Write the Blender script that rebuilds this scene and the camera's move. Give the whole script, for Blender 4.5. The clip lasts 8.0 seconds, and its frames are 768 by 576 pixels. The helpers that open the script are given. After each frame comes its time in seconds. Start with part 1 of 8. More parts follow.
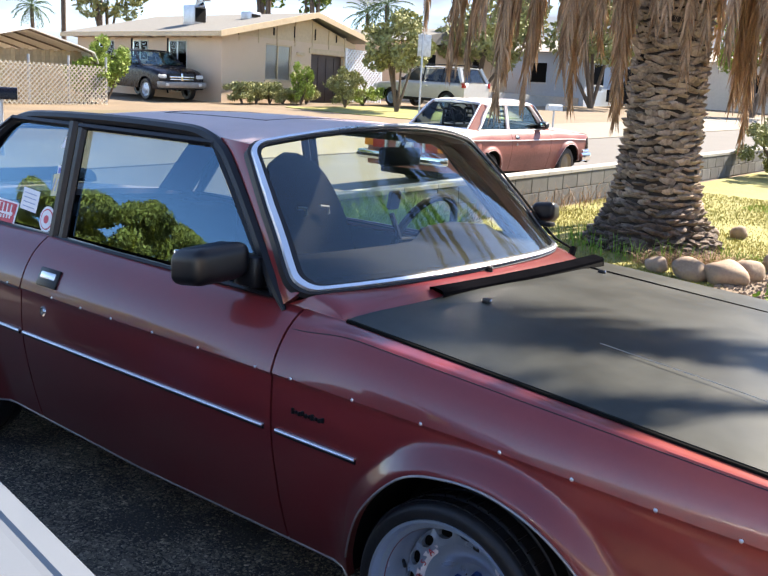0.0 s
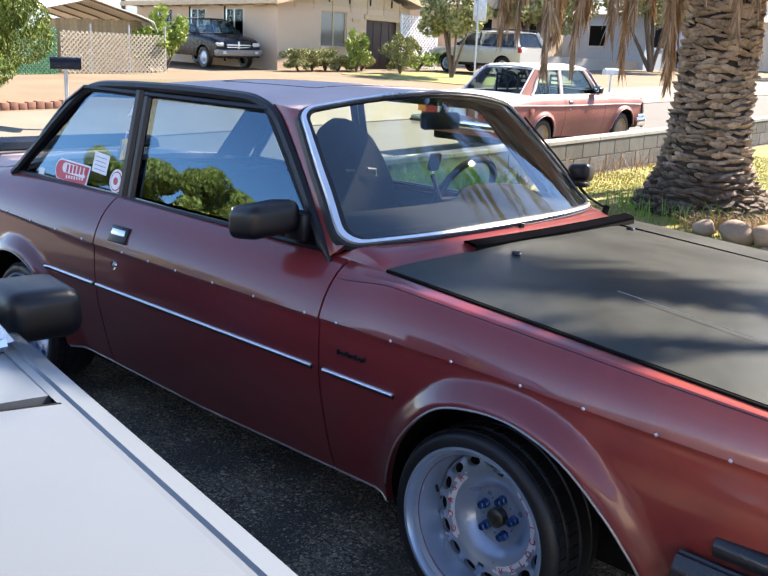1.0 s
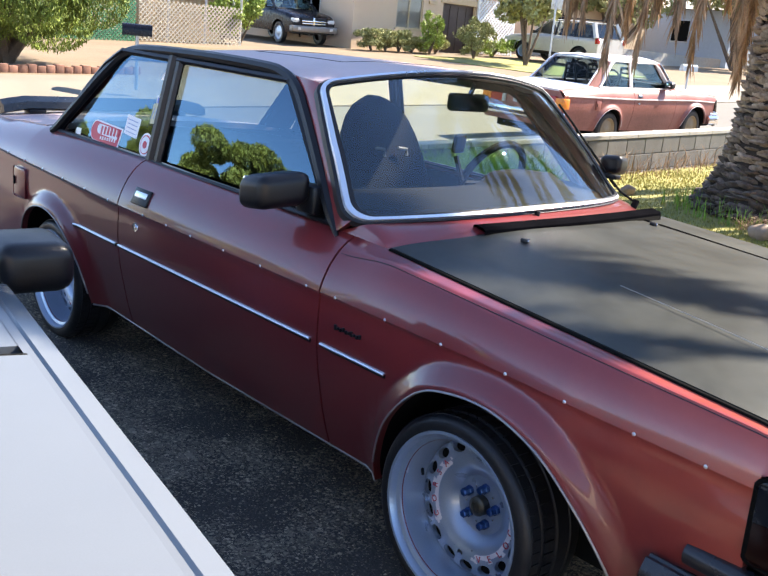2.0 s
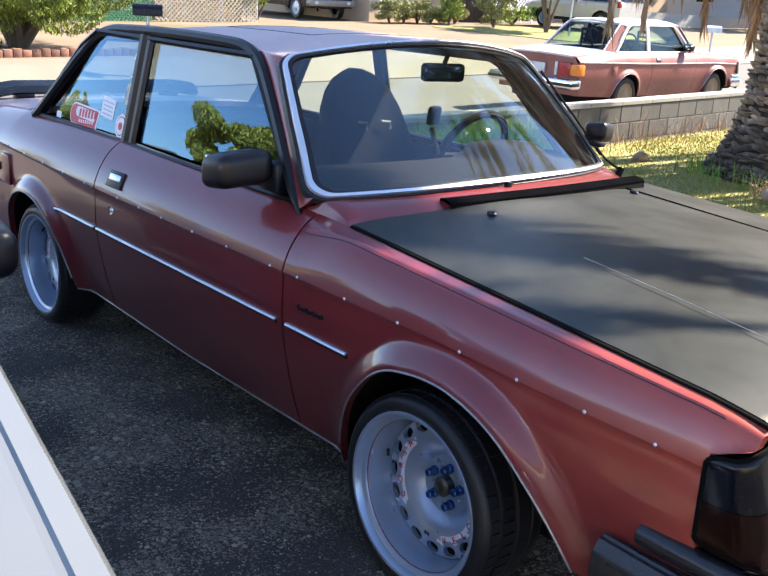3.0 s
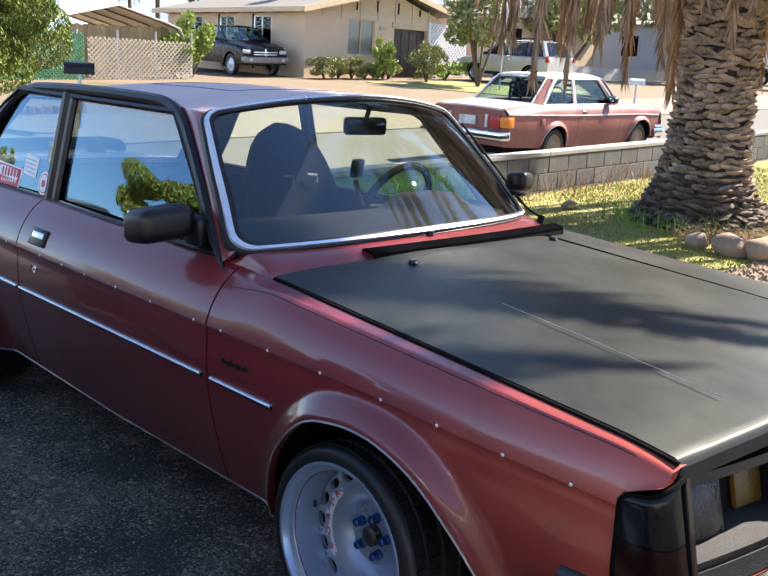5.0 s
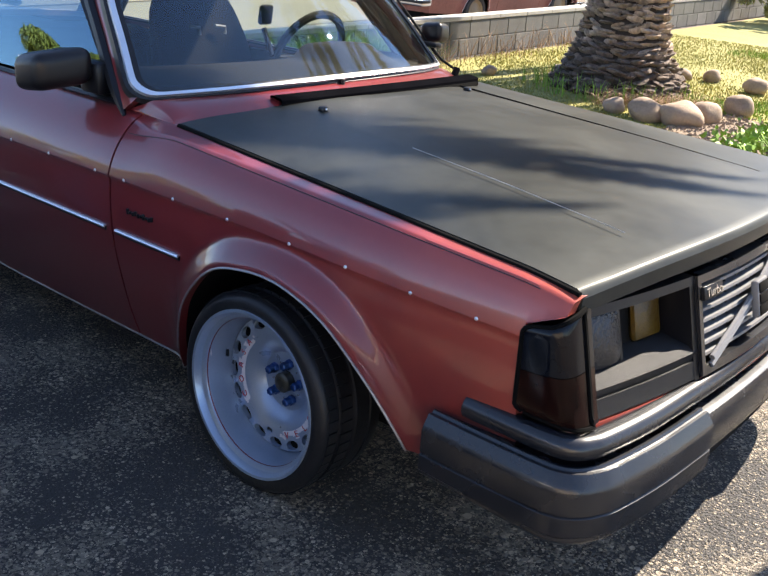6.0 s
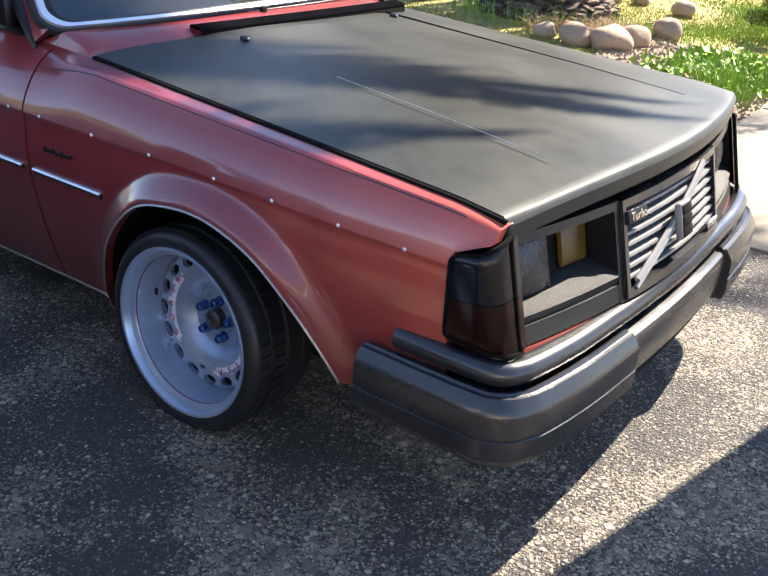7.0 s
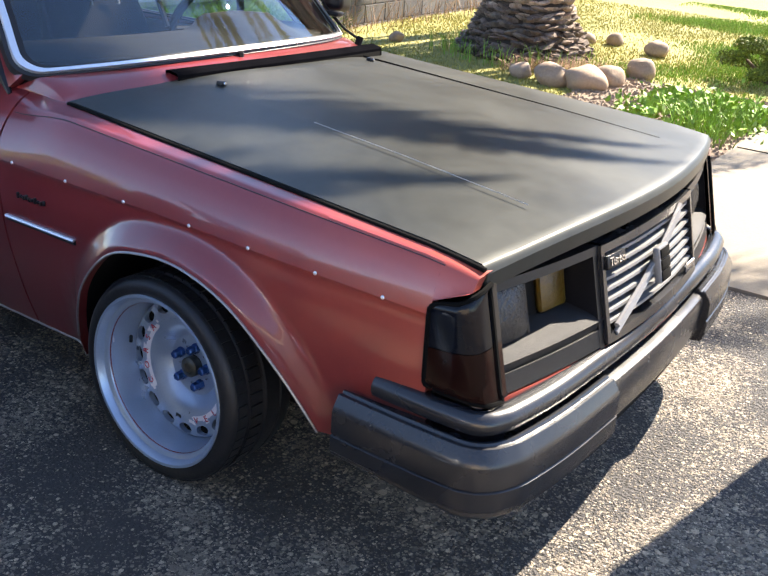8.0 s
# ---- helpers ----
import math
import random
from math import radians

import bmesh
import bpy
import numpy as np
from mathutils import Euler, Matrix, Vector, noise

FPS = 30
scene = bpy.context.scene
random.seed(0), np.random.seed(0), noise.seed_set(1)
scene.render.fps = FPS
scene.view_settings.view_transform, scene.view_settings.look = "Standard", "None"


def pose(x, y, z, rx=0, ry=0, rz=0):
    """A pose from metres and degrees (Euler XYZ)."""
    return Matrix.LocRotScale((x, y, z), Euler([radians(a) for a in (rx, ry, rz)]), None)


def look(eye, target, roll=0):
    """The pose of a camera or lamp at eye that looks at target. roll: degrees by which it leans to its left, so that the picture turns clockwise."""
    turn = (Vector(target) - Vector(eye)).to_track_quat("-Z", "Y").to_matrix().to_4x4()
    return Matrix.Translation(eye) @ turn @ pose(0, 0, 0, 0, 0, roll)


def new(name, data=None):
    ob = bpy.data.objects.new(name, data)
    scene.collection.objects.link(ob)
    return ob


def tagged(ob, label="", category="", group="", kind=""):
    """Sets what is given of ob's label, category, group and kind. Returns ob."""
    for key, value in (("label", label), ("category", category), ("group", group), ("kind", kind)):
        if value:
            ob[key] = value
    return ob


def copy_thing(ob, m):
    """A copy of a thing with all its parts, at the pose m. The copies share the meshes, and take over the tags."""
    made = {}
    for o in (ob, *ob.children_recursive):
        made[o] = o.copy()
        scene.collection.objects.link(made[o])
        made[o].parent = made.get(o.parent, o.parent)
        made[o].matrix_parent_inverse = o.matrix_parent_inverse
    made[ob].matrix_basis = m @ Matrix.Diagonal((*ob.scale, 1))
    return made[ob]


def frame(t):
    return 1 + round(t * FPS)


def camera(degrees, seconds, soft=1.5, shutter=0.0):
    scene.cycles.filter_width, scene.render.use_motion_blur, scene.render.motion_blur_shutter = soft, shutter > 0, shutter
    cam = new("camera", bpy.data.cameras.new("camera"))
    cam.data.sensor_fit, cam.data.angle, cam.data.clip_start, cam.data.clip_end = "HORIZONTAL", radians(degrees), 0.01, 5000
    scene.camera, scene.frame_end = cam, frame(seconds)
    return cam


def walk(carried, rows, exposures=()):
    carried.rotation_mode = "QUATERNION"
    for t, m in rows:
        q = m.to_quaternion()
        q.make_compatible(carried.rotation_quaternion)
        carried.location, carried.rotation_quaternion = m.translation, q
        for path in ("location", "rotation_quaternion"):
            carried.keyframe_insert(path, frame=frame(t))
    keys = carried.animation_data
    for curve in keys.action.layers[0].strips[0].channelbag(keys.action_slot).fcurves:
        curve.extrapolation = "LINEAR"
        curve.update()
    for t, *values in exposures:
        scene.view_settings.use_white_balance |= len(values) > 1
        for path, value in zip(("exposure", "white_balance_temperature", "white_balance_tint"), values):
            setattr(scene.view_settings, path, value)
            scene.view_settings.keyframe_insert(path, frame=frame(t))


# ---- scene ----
cam = camera(45.6, 8.0)
PATH = [
    (0, (1.099, -2.557, 1.496), (-0.128, -1.031, 1.089), 3.0),
    (0.5, (1.205, -2.638, 1.486), (-0.059, -1.157, 1.029), 2.5),
    (1, (1.305, -2.717, 1.507), (-0.001, -1.281, 1.025), 2.4),
    (1.2, (1.324, -2.76, 1.506), (0.017, -1.328, 1.012), 3.8),
    (2.5, (1.476, -2.422, 1.494), (0.049, -1.135, 0.94), 4.9),
    (3, (1.508, -2.38, 1.505), (0.085, -1.102, 0.921), 3.4),
    (3.5, (1.542, -2.377, 1.531), (0.094, -1.102, 1.007), 2.4),
    (4, (1.544, -2.391, 1.531), (0.069, -1.119, 1.078), 2.2),
    (4.5, (1.55, -2.379, 1.525), (0.069, -1.113, 1.075), 2.3),
    (4.7, (1.555, -2.369, 1.522), (0.117, -1.052, 1.074), 2.6),
    (5.8, (1.584, -2.331, 1.437), (0.364, -0.861, 0.844), 3.8),
    (6, (1.59, -2.324, 1.422), (0.413, -0.873, 0.707), 3.8),
    (6.5, (1.6, -2.305, 1.407), (0.518, -0.865, 0.539), 3.8),
    (7, (1.601, -2.301, 1.42), (0.571, -0.808, 0.576), 3.8),
    (7.5, (1.599, -2.298, 1.429), (0.592, -0.762, 0.638), 4.0),
    (8, (1.584, -2.274, 1.435), (0.569, -0.732, 0.665), 3.9),
]
walk(cam, [(t, look(eye, target, roll)) for t, eye, target, roll in PATH],
     [(0, 1.89, 7250, 12), (1.2, 2.05, 7250, 12), (2.5, 2.10, 7150, 12), (3.5, 2.05, 7150, 12), (4, 1.92, 7200, 12), (4.7, 1.84, 7200, 12), (6, 1.90, 7250, 12), (6.6, 2.24, 7300, 12), (8, 2.30, 7400, 12)])


# ---- world, sun, exposure ----
SUN_AZ, SUN_EL = math.atan2(0.22, 1.0), radians(45)
world = bpy.data.worlds.new("sky")
scene.world = world
world.use_nodes = True
wn, wl = world.node_tree.nodes, world.node_tree.links
bgn = wn["Background"]
sky = wn.new("ShaderNodeTexSky")
sky.sky_type, sky.sun_disc = "NISHITA", False
sky.sun_elevation, sky.sun_rotation = SUN_EL, SUN_AZ
sky.air_density, sky.dust_density, sky.ozone_density, sky.altitude = 0.75, 0.0, 3.0, 1200
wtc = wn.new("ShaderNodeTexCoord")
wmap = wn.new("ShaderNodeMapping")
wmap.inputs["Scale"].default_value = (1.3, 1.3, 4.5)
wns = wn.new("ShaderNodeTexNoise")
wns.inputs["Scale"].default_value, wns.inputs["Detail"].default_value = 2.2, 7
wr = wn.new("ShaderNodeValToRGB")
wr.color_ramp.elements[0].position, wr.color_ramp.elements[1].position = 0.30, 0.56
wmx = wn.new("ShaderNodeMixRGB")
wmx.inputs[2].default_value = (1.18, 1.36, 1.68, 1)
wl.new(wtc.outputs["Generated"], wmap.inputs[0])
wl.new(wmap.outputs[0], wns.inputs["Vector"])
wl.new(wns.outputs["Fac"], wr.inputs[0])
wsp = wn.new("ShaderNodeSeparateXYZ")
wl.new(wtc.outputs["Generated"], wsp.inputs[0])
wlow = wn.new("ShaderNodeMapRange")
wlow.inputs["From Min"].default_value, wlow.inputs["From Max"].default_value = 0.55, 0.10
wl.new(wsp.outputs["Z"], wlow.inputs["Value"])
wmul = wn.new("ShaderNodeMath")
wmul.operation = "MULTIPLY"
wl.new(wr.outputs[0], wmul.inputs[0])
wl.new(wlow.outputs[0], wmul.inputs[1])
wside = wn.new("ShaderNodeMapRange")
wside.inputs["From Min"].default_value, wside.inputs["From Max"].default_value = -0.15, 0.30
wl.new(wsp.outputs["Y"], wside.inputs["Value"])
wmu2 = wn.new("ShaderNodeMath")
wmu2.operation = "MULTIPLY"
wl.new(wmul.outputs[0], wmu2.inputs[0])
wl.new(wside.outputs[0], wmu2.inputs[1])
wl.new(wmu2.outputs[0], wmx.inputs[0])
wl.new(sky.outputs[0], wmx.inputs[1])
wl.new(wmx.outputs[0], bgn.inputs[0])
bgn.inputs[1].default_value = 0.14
sun = new("sun", bpy.data.lights.new("sun", "SUN"))
sun.data.energy, sun.data.angle, sun.data.color = 5.0, radians(0.53), (1.0, 0.95, 0.87)
sun_dir = Vector((math.sin(SUN_AZ) * math.cos(SUN_EL), math.cos(SUN_AZ) * math.cos(SUN_EL), math.sin(SUN_EL)))
sun.matrix_world = look(sun_dir * 40, (0, 0, 0))

# ---- materials ----
def mat(name, base, rough=0.6, metal=0.0, vary=0.15, scale=8.0, bump=0.0, bscale=60.0, coat=0.0, spec=0.5, second=None, rvary=0.1, island=0.0, obj=0.0, sheen=0.0):
    """A surface with variation at two scales, and bump."""
    m = bpy.data.materials.new(name)
    m.use_nodes = True
    n, l = m.node_tree.nodes, m.node_tree.links
    p = n["Principled BSDF"]
    tc = n.new("ShaderNodeTexCoord")
    a, b = n.new("ShaderNodeTexNoise"), n.new("ShaderNodeTexNoise")
    a.inputs["Scale"].default_value, a.inputs["Detail"].default_value = scale, 6
    b.inputs["Scale"].default_value, b.inputs["Detail"].default_value = bscale, 4
    l.new(tc.outputs["Object"], a.inputs["Vector"])
    l.new(tc.outputs["Object"], b.inputs["Vector"])
    ramp = n.new("ShaderNodeValToRGB")
    ramp.color_ramp.elements[0].position, ramp.color_ramp.elements[1].position = 0.3, 0.7
    lo = [max(0, c * (1 - vary)) for c in base]
    hi = list(second) if second else [min(1, c * (1 + vary)) for c in base]
    ramp.color_ramp.elements[0].color, ramp.color_ramp.elements[1].color = (*lo, 1), (*hi, 1)
    mixf = n.new("ShaderNodeMath")
    mixf.operation = "MULTIPLY_ADD"
    mixf.inputs[1].default_value = 0.4
    l.new(b.outputs["Fac"], mixf.inputs[0])
    sc = n.new("ShaderNodeMath")
    sc.operation = "MULTIPLY"
    sc.inputs[1].default_value = 0.6
    l.new(a.outputs["Fac"], sc.inputs[0])
    l.new(sc.outputs[0], mixf.inputs[2])
    l.new(mixf.outputs[0], ramp.inputs[0])
    col = ramp.outputs[0]
    if island or obj:
        hs = n.new("ShaderNodeHueSaturation")
        src = n.new("ShaderNodeObjectInfo" if obj else "ShaderNodeNewGeometry")
        mr = n.new("ShaderNodeMapRange")
        k = obj or island
        mr.inputs["To Min"].default_value, mr.inputs["To Max"].default_value = 1 - k, 1 + k
        l.new(src.outputs["Random" if obj else "Random Per Island"], mr.inputs["Value"])
        l.new(mr.outputs[0], hs.inputs["Value"])
        l.new(col, hs.inputs["Color"])
        col = hs.outputs[0]
    l.new(col, p.inputs["Base Color"])
    p.inputs["Metallic"].default_value = metal
    p.inputs["Specular IOR Level"].default_value = spec
    p.inputs["Coat Weight"].default_value = coat
    p.inputs["Coat Roughness"].default_value = 0.12
    rr = n.new("ShaderNodeMapRange")
    rr.inputs["To Min"].default_value, rr.inputs["To Max"].default_value = max(0.02, rough - rvary), min(1, rough + rvary)
    l.new(a.outputs["Fac"], rr.inputs["Value"])
    l.new(rr.outputs[0], p.inputs["Roughness"])
    if bump:
        bp = n.new("ShaderNodeBump")
        bp.inputs["Strength"].default_value, bp.inputs["Distance"].default_value = bump, 0.01
        l.new(b.outputs["Fac"], bp.inputs["Height"])
        l.new(bp.outputs[0], p.inputs["Normal"])
    return m


def glass(name, tint, rough=0.0, ior=1.5, shine=(1, 1, 1), dirt=0.0):
    """A thin pane: it lets light through, tinted, and mirrors by Fresnel."""
    m = bpy.data.materials.new(name)
    m.use_nodes = True
    n, l = m.node_tree.nodes, m.node_tree.links
    n.remove(n["Principled BSDF"])
    t, g, f, x = n.new("ShaderNodeBsdfTransparent"), n.new("ShaderNodeBsdfGlossy"), n.new("ShaderNodeFresnel"), n.new("ShaderNodeMixShader")
    t.inputs[0].default_value = (*tint, 1)
    g.inputs["Roughness"].default_value = rough
    g.inputs["Color"].default_value = (*shine, 1)
    f.inputs[0].default_value = ior
    l.new(f.outputs[0], x.inputs[0])
    l.new(t.outputs[0], x.inputs[1])
    l.new(g.outputs[0], x.inputs[2])
    out = x.outputs[0]
    if dirt:
        tc, mp, nz, rp, df, x2 = n.new("ShaderNodeTexCoord"), n.new("ShaderNodeMapping"), n.new("ShaderNodeTexNoise"), n.new("ShaderNodeMapRange"), n.new("ShaderNodeBsdfDiffuse"), n.new("ShaderNodeMixShader")
        mp.inputs["Scale"].default_value, mp.inputs["Rotation"].default_value = (3, 26, 5), (0, 0, 0.5)
        nz.inputs["Scale"].default_value, nz.inputs["Detail"].default_value = 1.4, 8
        rp.inputs["From Min"].default_value, rp.inputs["From Max"].default_value, rp.inputs["To Max"].default_value = 0.46, 0.78, dirt * 4
        df.inputs[0].default_value = (0.7, 0.68, 0.64, 1)
        l.new(tc.outputs["Object"], mp.inputs[0])
        l.new(mp.outputs[0], nz.inputs["Vector"])
        l.new(nz.outputs["Fac"], rp.inputs["Value"])
        l.new(rp.outputs[0], x2.inputs[0])
        l.new(out, x2.inputs[1])
        l.new(df.outputs[0], x2.inputs[2])
        out = x2.outputs[0]
    l.new(out, n["Material Output"].inputs[0])
    return m


paint = mat("dark_red_paint", (0.155, 0.0185, 0.0215), 0.30, vary=0.10, scale=1.6, bscale=420, bump=0.010, spec=0.40, coat=0.75, second=(0.180, 0.024, 0.027), rvary=0.05)
paint_faded = mat("chalky_red_paint", (0.55, 0.385, 0.365), 0.52, vary=0.15, scale=4.0, bscale=300, bump=0.02, second=(0.64, 0.49, 0.465), spec=0.25)
paint.node_tree.nodes["Principled BSDF"].inputs["Coat Roughness"].default_value = 0.05


def bounce_tint(m, colour, x0, x1):
    """Paints bounced light in: cloudy lighter orange-red, from about x0, full at x1."""
    n, l = m.node_tree.nodes, m.node_tree.links
    p = n["Principled BSDF"]
    fresh = p.inputs["Base Color"].links[0].from_socket
    tc, sp, nz, ad, rg_, mx = (n.new("ShaderNode" + q) for q in ("TexCoord", "SeparateXYZ", "TexNoise", "Math", "MapRange", "MixRGB"))
    nz.inputs["Scale"].default_value, nz.inputs["Detail"].default_value = 3.0, 6
    ad.operation = "MULTIPLY_ADD"
    ad.inputs[1].default_value = 0.9
    rg_.interpolation_type = "SMOOTHSTEP"
    rg_.inputs["From Min"].default_value, rg_.inputs["From Max"].default_value = x0 + 0.45, x1 + 0.45
    mx.inputs[2].default_value = (*colour, 1)
    l.new(tc.outputs["Object"], sp.inputs[0])
    l.new(tc.outputs["Object"], nz.inputs["Vector"])
    l.new(nz.outputs["Fac"], ad.inputs[0])
    l.new(sp.outputs["X"], ad.inputs[2])
    l.new(ad.outputs[0], rg_.inputs["Value"])
    l.new(rg_.outputs[0], mx.inputs[0])
    l.new(fresh, mx.inputs[1])
    l.new(mx.outputs[0], p.inputs["Base Color"])


# Nose paint lightened by colour in place of light bounced off the ground.
bounce_tint(paint, (0.31, 0.056, 0.037), 0.22, 0.85)
hood_black = mat("satin_black_paint", (0.022, 0.0232, 0.0212), 0.40, vary=0.30, scale=3.2, bscale=26, rvary=0.13, spec=0.32, coat=0.0, second=(0.033, 0.0345, 0.031))
hood_black.node_tree.nodes["Principled BSDF"].inputs["Coat Roughness"].default_value = 0.2
hood_black.node_tree.nodes["Principled BSDF"].inputs["Specular Tint"].default_value = (0.95, 1.0, 0.95, 1)
crease_glint = mat("crease_highlight", (0.34, 0.34, 0.33), 0.32, vary=0.3)
rubber = mat("black_rubber", (0.014, 0.014, 0.016), 0.42, vary=0.3, bscale=90, bump=0.1, spec=0.35)
black_trim = mat("black_trim", (0.005, 0.005, 0.007), 0.38, vary=0.3, bscale=200, bump=0.04, spec=0.35)
plastic_grey = mat("weathered_black_plastic", (0.010, 0.0105, 0.013), 0.26, vary=0.3, scale=5, bscale=500, bump=0.02, second=(0.020, 0.0205, 0.024), spec=0.6)
arch_grey = mat("dull_arch_trim", (0.30, 0.29, 0.29), 0.4, metal=0.6, vary=0.3, bscale=90)
grained = mat("grained_black_plastic", (0.011, 0.011, 0.012), 0.55, vary=0.3, bscale=340, bump=0.35, spec=0.25)
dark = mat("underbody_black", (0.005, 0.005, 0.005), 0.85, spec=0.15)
chrome = mat("chrome", (0.75, 0.76, 0.78), 0.16, metal=1.0, vary=0.05, bscale=120)
alu = mat("brushed_trim", (0.78, 0.79, 0.82), 0.30, metal=0.85, vary=0.08, bscale=160)
stripe_red = mat("dark_red_stripe", (0.16, 0.012, 0.02), 0.4, vary=0.1)
wheel_silver = mat("silver_wheel_paint", (0.33, 0.41, 0.53), 0.30, metal=0.5, vary=0.08, scale=9, bscale=200, coat=0.2)
blue_nut = mat("blue_anodised", (0.01, 0.055, 0.20), 0.3, metal=0.7, vary=0.1)
vent_black = mat("smooth_black_plastic", (0.004, 0.004, 0.005), 0.8, vary=0.3, bscale=200, spec=0.0)
slot_black = mat("black_opening", (0.002, 0.002, 0.002), 0.9, vary=0.3, spec=0.1)
swage = mat("groove_shade", (0.030, 0.006, 0.006), 0.5, vary=0.3)
hub_metal = mat("greasy_hub_metal", (0.10, 0.095, 0.08), 0.4, metal=0.8, vary=0.4, bscale=50)
white_sticker = mat("white_sticker", (0.75, 0.73, 0.76), 0.5, vary=0.05)
red_ink = mat("red_ink", (0.55, 0.05, 0.08), 0.5, vary=0.05)
blue_ink = mat("blue_ink", (0.10, 0.14, 0.45), 0.5, vary=0.05)
faded_yellow = mat("faded_yellow", (0.55, 0.50, 0.30), 0.5, vary=0.3, scale=40)
pale_ink = mat("pale_blue_ink", (0.30, 0.36, 0.52), 0.5, vary=0.05)
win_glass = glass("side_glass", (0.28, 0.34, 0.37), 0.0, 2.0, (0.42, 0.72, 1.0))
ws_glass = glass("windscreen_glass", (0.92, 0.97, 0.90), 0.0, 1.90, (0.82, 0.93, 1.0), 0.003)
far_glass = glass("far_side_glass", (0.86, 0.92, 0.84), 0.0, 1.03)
dark_glass = glass("tinted_glass", (0.25, 0.28, 0.28), 0.0, 1.5)
smoke = mat("smoked_lens", (0.004, 0.005, 0.008), 0.07, vary=0.3, bscale=40, bump=0.010, spec=0.2)
amber_smoke = mat("smoked_amber_lens", (0.010, 0.003, 0.0025), 0.10, vary=0.3, bscale=40, bump=0.010, spec=0.14)
lens_clear = mat("headlamp_lens", (0.016, 0.017, 0.020), 0.2, vary=0.8, scale=18, bscale=110, bump=0.5, spec=0.5)
yellow_lens = mat("yellow_lens", (0.065, 0.036, 0.002), 0.3, vary=0.5, bscale=80, bump=0.3)
grille_grey = mat("grey_grille_plastic", (0.17, 0.17, 0.175), 0.38, vary=0.15, bscale=150)
seat_cloth = mat("seat_cloth", (0.006, 0.007, 0.009), 0.9, vary=0.3, bscale=300, bump=0.2, spec=0.08)


